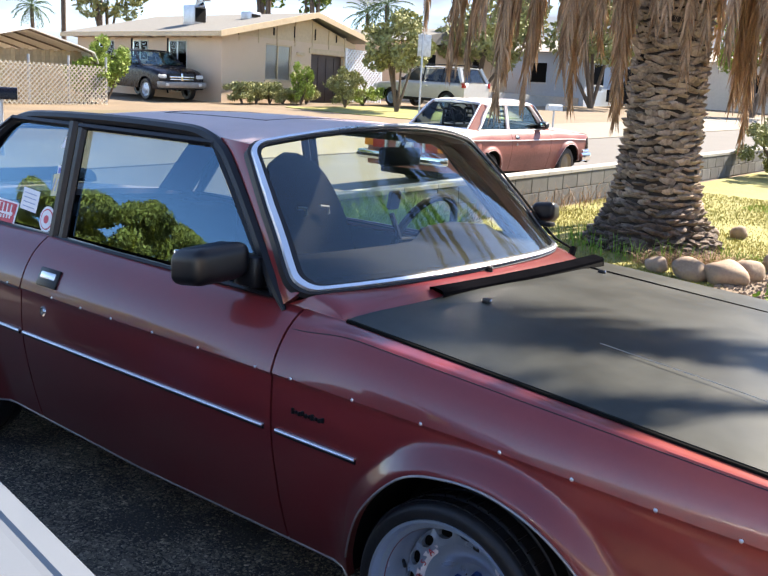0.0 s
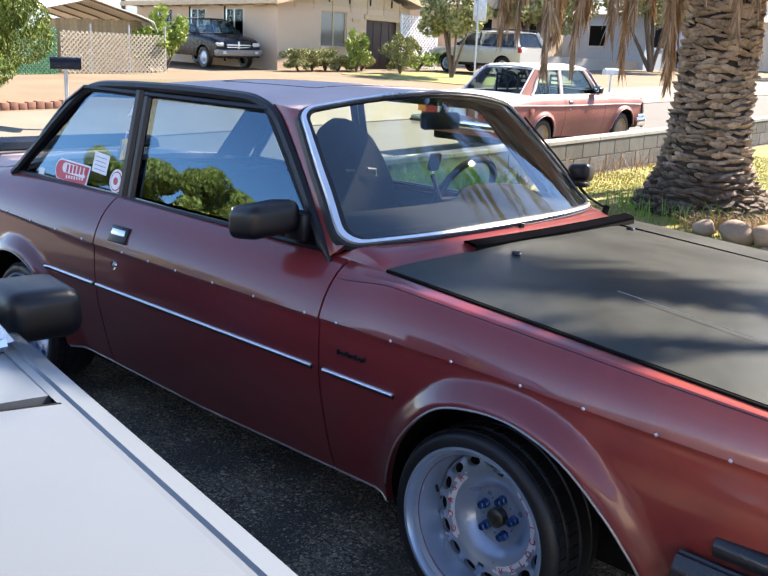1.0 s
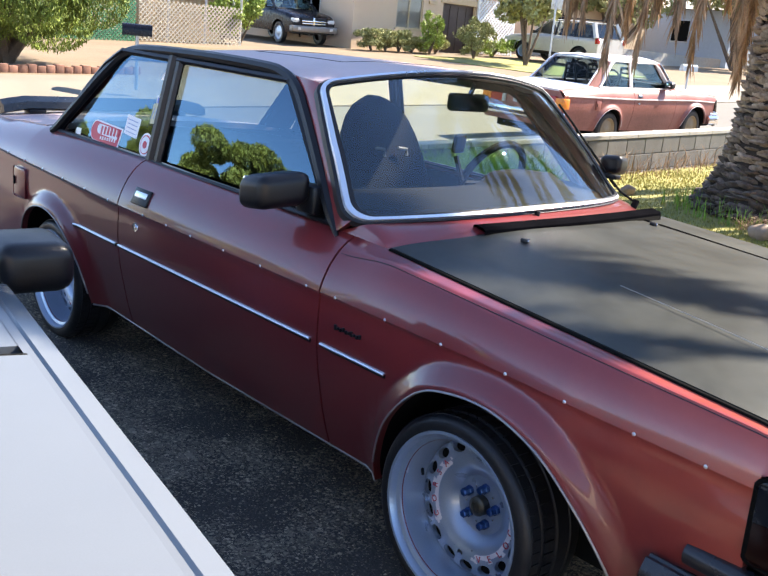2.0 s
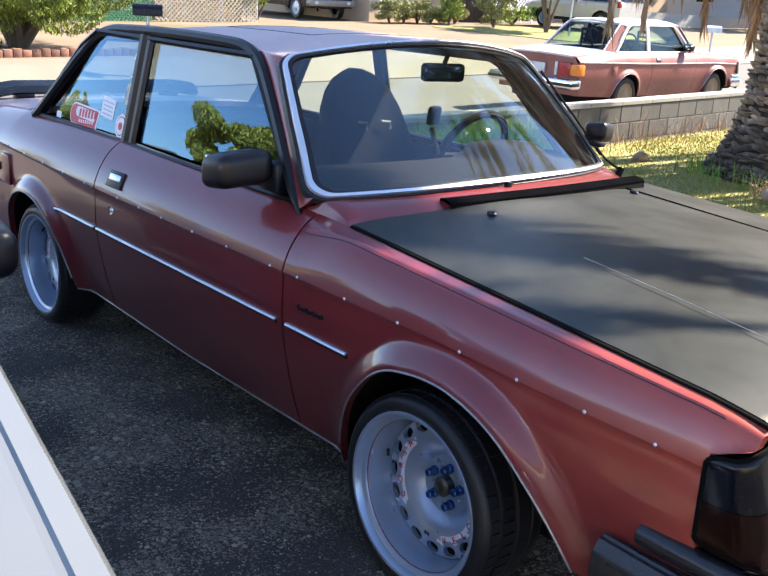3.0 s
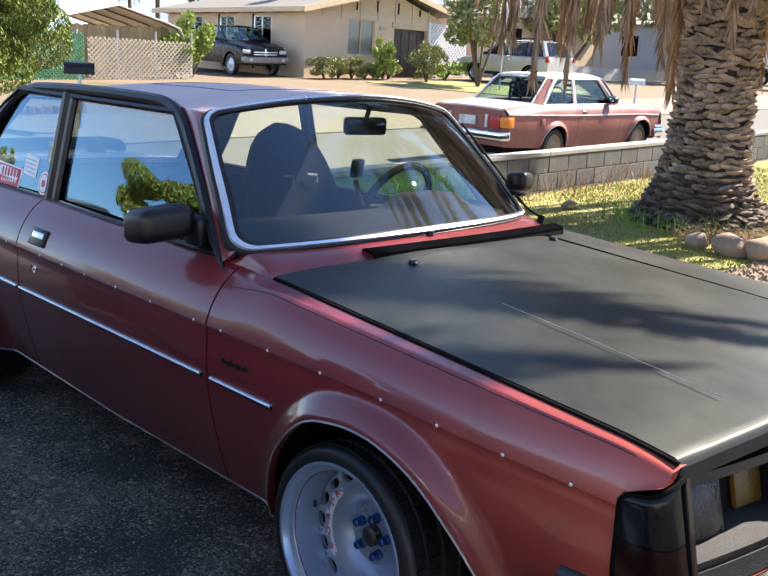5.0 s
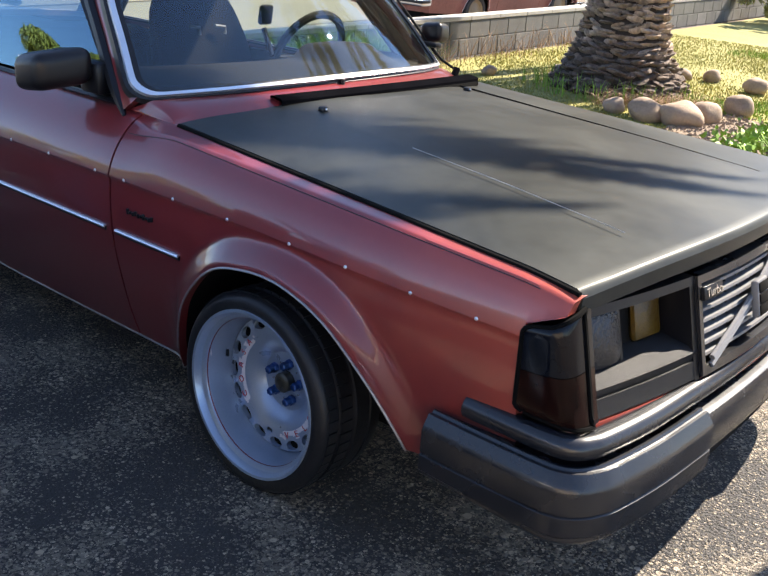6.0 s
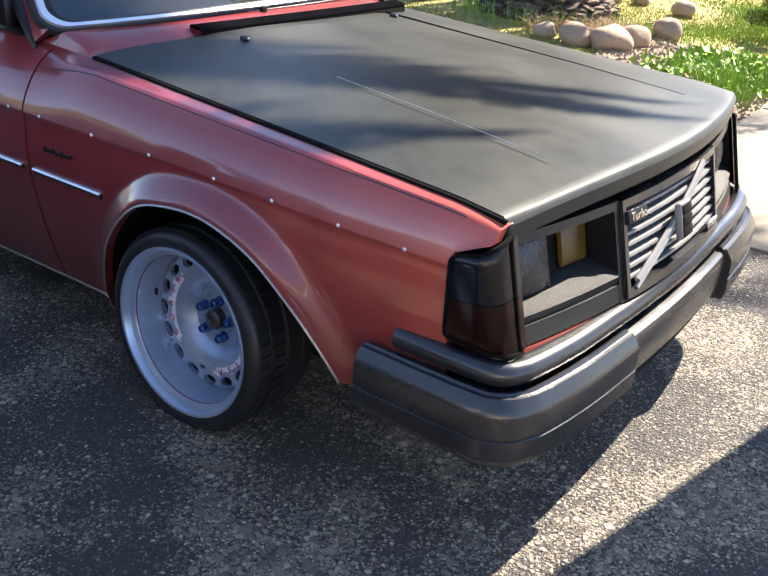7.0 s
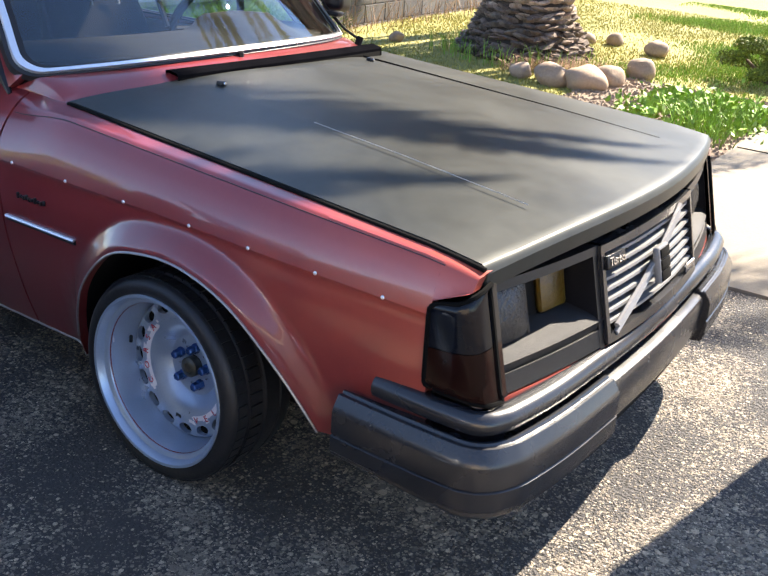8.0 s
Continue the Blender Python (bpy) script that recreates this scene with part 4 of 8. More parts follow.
def make_wheel(width, host_name):
    """A wheel about its own centre, its face towards -y."""
    w = new(host_name)
    tyre = bmesh.new()
    R, r0, h = 0.281, 0.224, width / 2
    lathe(tyre, [(r0, -h * 0.88), (0.232, -h * 0.95), (0.246, -h * 0.985), (0.260, -h * 0.97), (0.2715, -h * 0.90), (0.2775, -h * 0.80), (0.2770, -h * 0.70), (0.2760, -h * 0.52), (0.273, -h * 0.50), (0.273, -h * 0.44), (0.2765, -h * 0.42), (0.2765, -h * 0.06), (0.273, -h * 0.04), (0.277, h * 0.04), (R + 0.001, h * 0.06), (R, h * 0.42), (0.277, h * 0.45), (0.277, h * 0.5), (R, h * 0.52), (R, h * 0.7), (0.270, h * 0.95), (0.25, h), (r0, h * 0.9)], 72)
    ty = part("tyre", tyre, rubber, w, "black low-profile tyre")
    # tread blocks on the shoulder
    tb = bmesh.new()
    for i in range(54):
        a = 2 * math.pi * i / 54
        box(tb, -0.0142, 0.0142, -h * 0.80, -h * 0.53, 0.270, 0.2805, 0.0, m=Matrix.Rotation(a, 4, "Y"))
        box(tb, -0.0138, 0.0138, -h * 0.42, -h * 0.07, 0.270, 0.2820, 0.0, m=Matrix.Rotation(a + 0.05, 4, "Y"))
    part("tread", tb, rubber, w)
    rim = bmesh.new()
    f = -h * 0.93
    lathe(rim, [(0.224, f + 0.012), (0.236, f - 0.002), (0.2345, f - 0.007), (0.227, f - 0.006), (0.222, f + 0.004), (0.219, f + 0.014), (0.208, f + 0.020), (0.2055, f + 0.026), (0.204, f + 0.034), (0.199, f + 0.075), (0.197, f + 0.098), (0.1925, f + 0.108), (0.190, f + 0.128), (0.187, f + 0.150), (0.18, f + 0.165)], 72)
    part("rim", rim, wheel_silver, w, "silver deep-dish steel rim")
    lp = lathe(bmesh.new(), [(0.2062, f + 0.0235), (0.2050, f + 0.0265)], 72)
    part("pinstripe", lp, stripe_red, w, "thin dark red pinstripe")
    # disc with slots
    D = f + 0.098
    H = D + 0.040
    disc = bmesh.new()
    N = 16
    for i in range(N):
        a0 = 2 * math.pi * i / N
        da = 2 * math.pi / N
        K = 16
        inner, outer = [], []
        for k in range(K):
            t = 2 * math.pi * k / K
            rr = 0.1715 + 0.0140 * math.cos(t)
            ang = a0 + da * (0.5 + 0.35 * math.sin(t))
            inner.append((rr, ang))
            c, s_ = math.cos(t), math.sin(t)
            q = max(abs(c), abs(s_))
            outer.append((0.163 + (0.029 if c > 0 else 0.021) * c / q, a0 + da * (0.5 + 0.5 * s_ / q)))
        iv = [disc.verts.new((r_ * math.cos(t), D - 0.003, r_ * math.sin(t))) for r_, t in inner]
        ov = [disc.verts.new((r_ * math.cos(t), D + (0.004 if r_ > 0.172 else 0.0), r_ * math.sin(t))) for r_, t in outer]
        dv = [disc.verts.new((r_ * math.cos(t), D + 0.012, r_ * math.sin(t))) for r_, t in inner]
        for k in range(K):
            j = (k + 1) % K
            disc.faces.new((iv[k], iv[j], ov[j], ov[k]))
            disc.faces.new((dv[k], dv[j], iv[j], iv[k]))
    lathe(disc, [(0.142, D), (0.128, D + 0.003), (0.112, D + 0.010), (0.096, D + 0.024), (0.084, D + 0.037), (0.074, H - 0.001), (0.066, H), (0.030, H), (0.028, H + 0.01)], 60)
    bmesh.ops.remove_doubles(disc, verts=disc.verts, dist=0.0006)
    part("wheel_disc", disc, wheel_silver, w, "silver slotted steel wheel centre")
    # Dark ring close behind the slots stands in for the shade inside them.
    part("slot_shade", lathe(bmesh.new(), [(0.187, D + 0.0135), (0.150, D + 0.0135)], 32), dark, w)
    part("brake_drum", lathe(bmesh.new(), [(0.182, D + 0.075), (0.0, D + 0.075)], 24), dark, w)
    part("hub_cap", lathe(bmesh.new(), [(0.028, H), (0.028, H - 0.022), (0.023, H - 0.027), (0.014, H - 0.029), (0.012, H - 0.025), (0.0, H - 0.025)], 24), hub_metal, w, "greasy bare hub")
    nb = bmesh.new()
    lathe(nb, [(0.0, -0.031), (0.009, -0.033), (0.0120, -0.030), (0.0120, -0.014), (0.0145, -0.012), (0.0145, 0.0)], 6)
    nut = part("lug_nut", nb, blue_nut, w, "blue anodised lug nut")
    nut.matrix_basis = pose(0.054 * math.cos(0.3), H, 0.054 * math.sin(0.3))
    for i in range(1, 5):
        o = new("lug_nut", nut.data)
        o.parent = w
        a = 0.3 + 2 * math.pi * i / 5
        o.matrix_basis = pose(0.054 * math.cos(a), H, 0.054 * math.sin(a))
    sb = lathe(bmesh.new(), [(0.0, -0.006), (0.003, -0.005), (0.0035, 0)], 8)
    stud = part("stud", sb, chrome, w)
    stud.matrix_basis = pose(0.054 * math.cos(0.93), H, 0.054 * math.sin(0.93))
    for i in range(1, 5):
        o = new("stud", stud.data)
        o.parent = w
        a = 0.93 + 2 * math.pi * i / 5
        o.matrix_basis = pose(0.054 * math.cos(a), H, 0.054 * math.sin(a))
    part("valve", tube(bmesh.new(), [(-0.196, f + 0.085, 0.012), (-0.178, f + 0.070, 0.010)], 0.005, 8), rubber, w)
    # lettered stickers round the disc
    for mid, span, word in ((radians(184), 1.58, "CORSA"), (radians(-3), 2.46, "VELOCITA")):
        st = bmesh.new()
        rows = grid(st, lambda t, k: ((0.144 + 0.0122 * k * (1 if 0.03 < t < 0.97 else 0.6)) * math.cos(mid + span * (t - 0.5)), D - 0.0004 - 0.0016 * k, (0.144 + 0.0122 * k * (1 if 0.03 < t < 0.97 else 0.6)) * math.sin(mid + span * (t - 0.5))), lin(0, 1, 40), (-1, 1))
        part("sticker", st, white_sticker, w, "white arc sticker with red letters")
        n = len(word)
        up = mid > 1
        for i, ch in enumerate(word):
            t = (i + 0.5) / n - 0.5
            a = mid - span * 0.94 * t if up else mid + span * 0.94 * t
            lt = text_bm(ch, 0.026)
            turn = a + (-math.pi / 2 if up else math.pi / 2)
            mm = Matrix.Translation((0.144 * math.cos(a), D - 0.0030, 0.144 * math.sin(a))) @ Matrix.Rotation(-turn, 4, "Y") @ Matrix.Rotation(math.pi / 2, 4, "X")
            bmesh.ops.transform(lt, matrix=mm, verts=lt.verts)
            part("letter", lt, red_ink, w, smooth=None)
    st = lathe(bmesh.new(), [(0.0, 0), (0.008, 0.0)], 14)
    o = part("balance_sticker", st, white_sticker, w)
    o.matrix_basis = Matrix.Translation((-0.2035, f + 0.034, 0.02)) @ Matrix.Rotation(radians(-75), 4, "Z") @ Matrix.Diagonal((0.8, 1, 1.7, 1))
    return w


def place_wheel(src, m, label):
    o = copy_thing(src, m)
    o.parent = car
    o.matrix_parent_inverse = Matrix()
    tagged(o, label)
    return o


front_wheel = make_wheel(0.235, "wheel")
front_wheel.parent = car
front_wheel.matrix_basis = pose(-0.025, -0.757, AXLE_Z, -1.6, 8, -1.0)
tagged(front_wheel, "silver steel wheel with blue nuts")
place_wheel(front_wheel, pose(-WB + 0.015, -0.730, AXLE_Z, 0, 40, 0), "silver steel wheel with blue nuts")
place_wheel(front_wheel, pose(-0.025, 0.757, AXLE_Z, 0, 20, 179), "silver steel wheel with blue nuts")
place_wheel(front_wheel, pose(-WB, 0.730, AXLE_Z, 0, 10, 180), "silver steel wheel with blue nuts")


# ---- front end of the red car ----
def face(y, z):
    return nose(y) - 0.02 + (0.74 - z) * 0.25


def face_bar(bm, y0, y1, z0, z1, depth, proud=0.0, n=10):
    """A bar across the front that follows its bow, from y0 to y1."""
    def f(y, k):
        z, d = ((z0, 0), (z1, 0), (z1, depth), (z0, depth))[k]
        return (face(y, z) + proud - d, y, z)

    rows = grid(bm, f, lin(y0, y1, n), range(4), wrap=True)
    bm.faces.new(rows[0])
    bm.faces.new(rows[-1][::-1])
    return bm


part("front_panel", face_bar(bmesh.new(), -0.77, 0.77, 0.455, 0.500, 0.10, 0.002, 24), paint, car)
part("front_backing", face_bar(bmesh.new(), -0.745, 0.745, 0.47, 0.772, 0.06, -0.13, 24), dark, car)
part("lock_panel", face_bar(bmesh.new(), -0.745, 0.745, 0.748, 0.775, 0.12, -0.014, 24), dark, car)
for s in (-1, 1):
    hs = bmesh.new()
    y0, y1 = s * 0.742, s * 0.334
    face_bar(hs, y0, y1, 0.722, 0.742, 0.10, 0.004)
    face_bar(hs, y0, y0 - s * 0.014, 0.49, 0.735, 0.09, 0.002, 3)
    face_bar(hs, y1 + s * 0.020, y1, 0.49, 0.735, 0.13, 0.002, 3)
    surround = part("headlamp_surround", hs, black_trim, car, "black plastic headlamp surround")
    ld = bmesh.new()
    grid(ld, lambda y, k: (face(y, 0.575) + (0.004, 0.006, -0.01, -0.12)[k], y, (0.549, 0.568, 0.580, 0.600)[k]), lin(y0, y1, 10), range(4))
    bk_ = face_bar(bmesh.new(), y0, y1, 0.585, 0.74, 0.02, -0.085)
    part("lamp_back", bk_, dark, surround)
    part("ledge", ld, grained, surround, "sloping black ledge under the lamps")
    part("lower_trim", face_bar(bmesh.new(), y0, y1, 0.505, 0.547, 0.08, 0.002), grained, surround, "grained black lower trim")
    # lamp lens and yellow fog lamp, set deep
    lb = bmesh.new()

    def lens_point(a, r):
        ca, sa = math.cos(a), math.sin(a)
        q = (abs(ca) ** 5 + abs(sa) ** 5) ** -0.2
        y, z = s * (0.652 + 0.080 * r * ca * q), 0.658 + 0.068 * r * sa * q
        return (face(y, z) - 0.020 - 0.018 * r * r + 0.008, y, z)

    grid(lb, lens_point, lin(0, 2 * math.pi, 33), lin(0.02, 1, 6))
    part("headlamp", lb, lens_clear, surround, "clear ribbed headlamp lens")
    part("lamp_cup", face_bar(bmesh.new(), s * 0.566, s * 0.558, 0.585, 0.735, 0.05, -0.040, 2), black_trim, surround)
    yb = boxbm(-0.012, 0.012, -0.052, 0.052, -0.058, 0.052, 0.012)
    o = part("fog_lamp", yb, yellow_lens, surround, "yellow fog lamp")
    o.matrix_basis = pose(face(0.46, 0.655) - 0.068, s * 0.420, 0.652, 0, -14, s * 9)
    # corner lamp
    cl = bmesh.new()
    plan = [(0.740, 0.821), (0.80, 0.819), (0.832, 0.812), (0.850, 0.797), (0.858, 0.775), (0.860, 0.748)]

    def corner(k, t, grow=0.0):
        """k round the plan, t from 0 at the foot to 1 at the head."""
        x, y = plan[k]
        z0, z1 = 0.522 - 0.012 * k / 5, 0.708 + 0.040 * k / 5
        z = z0 + (z1 - z0) * t
        r_ = max(0.0, 1 - min(t, 1 - t) / 0.07)
        xx = x + 0.25 * (0.62 - z) * smooth01((x - 0.79) / 0.06)
        if k == 0:
            xx += 0.016 * r_ ** 2
        return (xx + 0.03 * (0.62 - z) * (k == 0), s * (y + 0.03 * (0.66 - z) + grow - 0.006 * r_ ** 2), z)

    ts_ = [0, 0.015, 0.035, 0.07] + lin(0.12, 0.88, 9) + [0.93, 0.965, 0.985, 1]
    grid(cl, corner, range(6), [t for t in ts_ if t > 0.44])
    lamp = part("corner_lamp", flange(cl, 0.03), smoke, car, "smoked corner lamp")
    al = bmesh.new()
    grid(al, corner, range(6), [t for t in ts_ if t < 0.44] + [0.492])
    part("amber_section", flange(al, 0.03), amber_smoke, lamp, "smoked amber indicator")
    gk = bmesh.new()
    loop = [corner(0, t, -0.002) for t in ts_] + [corner(k, 1.01, -0.002) for k in range(6)] + [corner(5, t, -0.002) for t in ts_[::-1]] + [corner(k, -0.01, -0.002) for k in range(5, -1, -1)]
    tube(gk, loop, 0.006, 6)
    part("lamp_gasket", gk, slot_black, lamp)
# grille
gb = bmesh.new()
face_bar(gb, -0.33, 0.33, 0.724, 0.742, 0.05, 0.012, 14)
face_bar(gb, -0.33, 0.33, 0.508, 0.530, 0.05, 0.012, 14)
face_bar(gb, -0.333, -0.318, 0.508, 0.742, 0.06, 0.012, 3)
face_bar(gb, 0.318, 0.333, 0.508, 0.742, 0.06, 0.012, 3)
grille = part("grille", gb, plastic_grey, car, "grey slatted grille with diagonal bar")
part("grille_back", face_bar(bmesh.new(), -0.32, 0.32, 0.505, 0.73, 0.01, -0.055, 14), dark, grille)
for i in range(7):
    z = 0.546 + i * 0.0262
    part("slat", face_bar(bmesh.new(), -0.318, 0.318, z, z + 0.007, 0.045, 0.002, 14), grille_grey, grille)
for i in range(9):
    y = -0.28 + 0.07 * i
    part("rib", face_bar(bmesh.new(), y - 0.003, y + 0.003, 0.512, 0.725, 0.03, -0.016, 2), black_trim, grille)
dgb = bmesh.new()
for off in (-0.010, 0.010):
    tube(dgb, [(face(y, z) + 0.014, y, z + off) for y, z in ((-0.295, 0.536), (-0.16, 0.592), (-0.034, 0.640), (0.08, 0.686), (0.18, 0.724))], 0.0075, 6)
part("diagonal_bar", dgb, grille_grey, grille, "diagonal double bar")
em = boxbm(-0.008, 0.012, -0.036, 0.036, -0.048, 0.048, 0.006)
emo = part("emblem", em, grille_grey, grille, "dark rectangular emblem plate")
emo.matrix_basis = pose(face(0, 0.64) + 0.026, -0.034, 0.634, 0, -14, 0)
eb = bmesh.new()
for i in range(3):
    box(eb, 0.0105, 0.0150 + 0.0006 * (i == 1), -0.031, 0.031, -0.043 + i * 0.029, -0.016 + i * 0.029, 0.002)
o = part("emblem_bars", eb, slot_black, grille)
o.matrix_basis = emo.matrix_basis.copy()
tp = boxbm(-0.006, 0.006, -0.046, 0.046, -0.017, 0.017, 0.003)
o = part("word_plate", tp, black_trim, grille)
o.matrix_basis = pose(face(-0.275, 0.70) + 0.014, -0.275, 0.700, 0, -14, -5)
tw = text_bm("Turbo", 0.031)
bmesh.ops.transform(tw, matrix=pose(face(-0.275, 0.70) + 0.0215, -0.275, 0.7015, 0, -14, -5) @ pose(0, 0, 0, 90, 0, 90), verts=tw.verts)
part("word", tw, chrome, grille, "bright word on a black plate", smooth=None)
rb2 = bmesh.new()
for i in range(4):
    box(rb2, face(0.24, 0.55) + 0.010, face(0.24, 0.55) + 0.020, 0.215 + i * 0.017, 0.228 + i * 0.017, 0.533, 0.563, 0.003)
part("small_badge", rb2, chrome, grille)

# front bumper, swept along its plan
ctrl = [(0.50, 0.860), (0.545, 0.862), (0.70, 0.868), (0.84, 0.868), (0.890, 0.858), (0.925, 0.832), (0.948, 0.795), (0.966, 0.74), (0.990, 0.58), (1.005, 0.36), (1.013, 0.18), (1.016, 0.0), (1.013, -0.18)]


half = spline(ctrl, 6)


def sweep(bm, path, prof, sign=1, cap=True):
    """Draws a section of (outward, z) along a plan path of (x, y)."""
    rows = []
    for i, p in enumerate(path):
        d = (path[min(i + 1, len(path) - 1)] - path[max(i - 1, 0)]).normalized()
        nrm = Vector((d.y, -d.x))
        if nrm.x * 0.3 + nrm.y * 1.0 * (1 if p.y > 0 else -1) < -0.2 or (abs(p.y) < 0.3 and nrm.x < 0):
            nrm = -nrm
        rows.append([bm.verts.new((p.x + nrm.x * o, sign * (p.y + nrm.y * o), z(i / (len(path) - 1)) if callable(z) else z)) for o, z in prof])
    for a, b in zip(rows, rows[1:]):
        for j in range(len(prof)):
            k = (j + 1) % len(prof)
            bm.faces.new((a[j], a[k], b[k], b[j]))
    if cap:
        bm.faces.new(rows[0])
        bm.faces.new(rows[-1][::-1])
    return bm


def rise(front, rear):
    return lambda t: rear + (front - rear) * smooth01(t / 0.35)


bumper_bar = bmesh.new()
for s in (-1, 1):
    sweep(bumper_bar, half, [(-0.10, 0.428), (-0.03, 0.430), (-0.018, 0.424), (-0.012, 0.412), (-0.010, 0.325), (-0.016, 0.312), (-0.03, 0.305), (-0.10, 0.305)], s)
bumper = part("front_bumper", bumper_bar, plastic_grey, car, "worn black plastic front bumper")
cap_path = [p for p in half if p.y > 0.345]
for s in (-1, 1):
    cb = bmesh.new()
    sweep(cb, cap_path, [(-0.10, 0.424), (-0.046, 0.424), (-0.041, 0.439), (-0.036, 0.4435), (-0.030, 0.4435), (-0.026, 0.438), (-0.022, 0.437), (-0.019, 0.4405), (-0.013, 0.4395), (0.001, 0.418), (0.006, 0.409), (0.0075, 0.402), (0.0085, rise(0.355, 0.352)), (0.0045, rise(0.3525, 0.3495)), (0.0045, rise(0.350, 0.347)), (0.0095, rise(0.347, 0.344)), (0.0095, rise(0.303, 0.308)), (0.0050, rise(0.298, 0.303)), (0.0060, rise(0.290, 0.298)), (0.000, rise(0.281, 0.292)), (-0.03, rise(0.278, 0.290)), (-0.10, rise(0.278, 0.290))], s)
    part("bumper_cap", cb, plastic_grey, bumper, "thick black bumper end cap", 24)
us = bmesh.new()
strip_path = [p for i, p in enumerate(half) if p.x > 0.61 or p.y < 0.8]
for s in (-1, 1):
    sweep(us, strip_path, [(-0.085, 0.495), (-0.070, 0.501), (-0.052, 0.499), (-0.041, 0.492), (-0.034, 0.480), (-0.034, 0.468), (-0.040, 0.455), (-0.055, 0.449), (-0.085, 0.449)], s)
part("bumper_strip", us, plastic_grey, bumper, "black upper bumper strip")
lip = bmesh.new()
for s in (-1, 1):
    sweep(lip, [p for p in half if p.x > 0.80 or p.y < 0.5], [(-0.16, 0.30), (-0.05, 0.30), (-0.042, 0.252), (-0.054, 0.248), (-0.10, 0.27)], s)
part("air_dam", lip, dark, bumper, "black air dam under the bumper")

# wipers
wp = bmesh.new()
tube(wp, [ws_point(u, 1.0) + Vector((0.016, 0.012, 0.012)) for u in lin(0.06, 0.84, 8)], 0.0048, 6)
tube(wp, [(-0.575, 0.715, 0.945)] + [ws_point(u, 1.0) + Vector((0.018, 0.014, 0.015)) for u in lin(0.02, 0.16, 3)], 0.0050, 6)
tube(wp, [(-0.575, 0.700, 0.925), (-0.575, 0.715, 0.955)], 0.014, 8)
part("wiper", wp, dark, car, "black wiper parked along the pillar")

# ---- inside of the red car ----
inner = bmesh.new()
box(inner, -2.95, -0.55, -0.69, -0.665, 0.35, 0.90, 0.01)
box(inner, -2.95, -0.55, 0.665, 0.69, 0.35, 0.90, 0.01)
box(inner, -3.05, -2.55, -0.64, 0.64, 0.5, 0.895, 0.02)
part("cabin_trim", inner, seat_cloth, car, "dark cabin lining")
hl = bmesh.new()
grid(hl, lambda u, v: (roof_point(u, v)[0], roof_point(u, v)[1] * 0.97, roof_point(u, v)[2] - 0.03), lin(0.03, 1, 10), lin(-1, 1, 13))
part("headliner", hl, seat_cloth, car)
db = bmesh.new()
rows = grid(db, lambda y, k: Vector(((-0.56, y, 0.90), (-0.62, y, 0.965), (-0.78, y, 0.985), (-0.95, y, 0.975), (-0.97, y, 0.80), (-0.80, y, 0.62), (-0.56, y, 0.62))[k]) + Vector((-0.10 * (y / 0.66) ** 2, 0, (0.05 * smooth01((0.20 - abs(y - 0.35)) / 0.10)) if 1 < k < 4 else 0)), lin(-0.66, 0.66, 34), range(7), wrap=True)
db.faces.new(rows[0])
db.faces.new(rows[-1][::-1])
part("dashboard", db, dark, car, "black dashboard")
swb = bmesh.new()
m0 = pose(-1.06, 0.36, 0.965, 0, -66, 0)
ringpts = [m0 @ Vector((0.178 * math.cos(a), 0.178 * math.sin(a), 0)) for a in lin(0, 2 * math.pi, 33)]
tube(swb, ringpts, 0.016, 8, cap=False)
for a in (radians(90), radians(-90), radians(180)):
    tube(swb, [m0 @ Vector((0, 0, -0.02)), m0 @ Vector((0.165 * math.cos(a), 0.165 * math.sin(a), 0))], 0.016, 6, flat=0.5)
tube(swb, [m0 @ Vector((0, 0, 0.01)), m0 @ Vector((0, 0, -0.30))], 0.035, 10)
part("steering_wheel", swb, dark, car, "black three-spoke steering wheel")


def bucket_seat(y):
    b = bmesh.new()

    def back(h, a):
        w = piece(h, [(0, 0.25), (0.35, 0.27), (0.70, 0.245), (0.80, 0.225), (0.89, 0.185), (0.95, 0.135), (0.985, 0.07), (1.0, 0.02)])
        t = piece(h, [(0, 0.10), (0.6, 0.075), (1, 0.04)])
        x = -1.55 - 0.22 * h
        bol = 0.05 * (abs(math.cos(a)) ** 4) * (1 if math.sin(a) > 0 else 0.3) * piece(h, [(0, 1), (0.6, 1), (0.8, 0.3), (1, 0)])
        return (x + t * math.sin(a) + bol, y + w * math.cos(a), 0.40 + 0.84 * h)

    rows = grid(b, back, lin(0, 0.8, 14) + lin(0.83, 1, 14), [2 * math.pi * k / 28 for k in range(28)], wrap=True)
    b.faces.new(rows[-1])
    box(b, -1.58, -1.05, y - 0.25, y + 0.25, 0.33, 0.47, 0.05, seg=3)
    o = part("front_seat", b, seat_cloth, car, "dark high-backed bucket seat")
    hb = bmesh.new()
    for dy in (-0.07, 0.07):
        tube(hb, [(-1.625, y + dy - 0.025, 1.02), (-1.618, y + dy + 0.025, 1.015), (-1.612, y + dy + 0.02, 0.985)], 0.007, 6)
    part("harness_slot", hb, grille_grey, o)


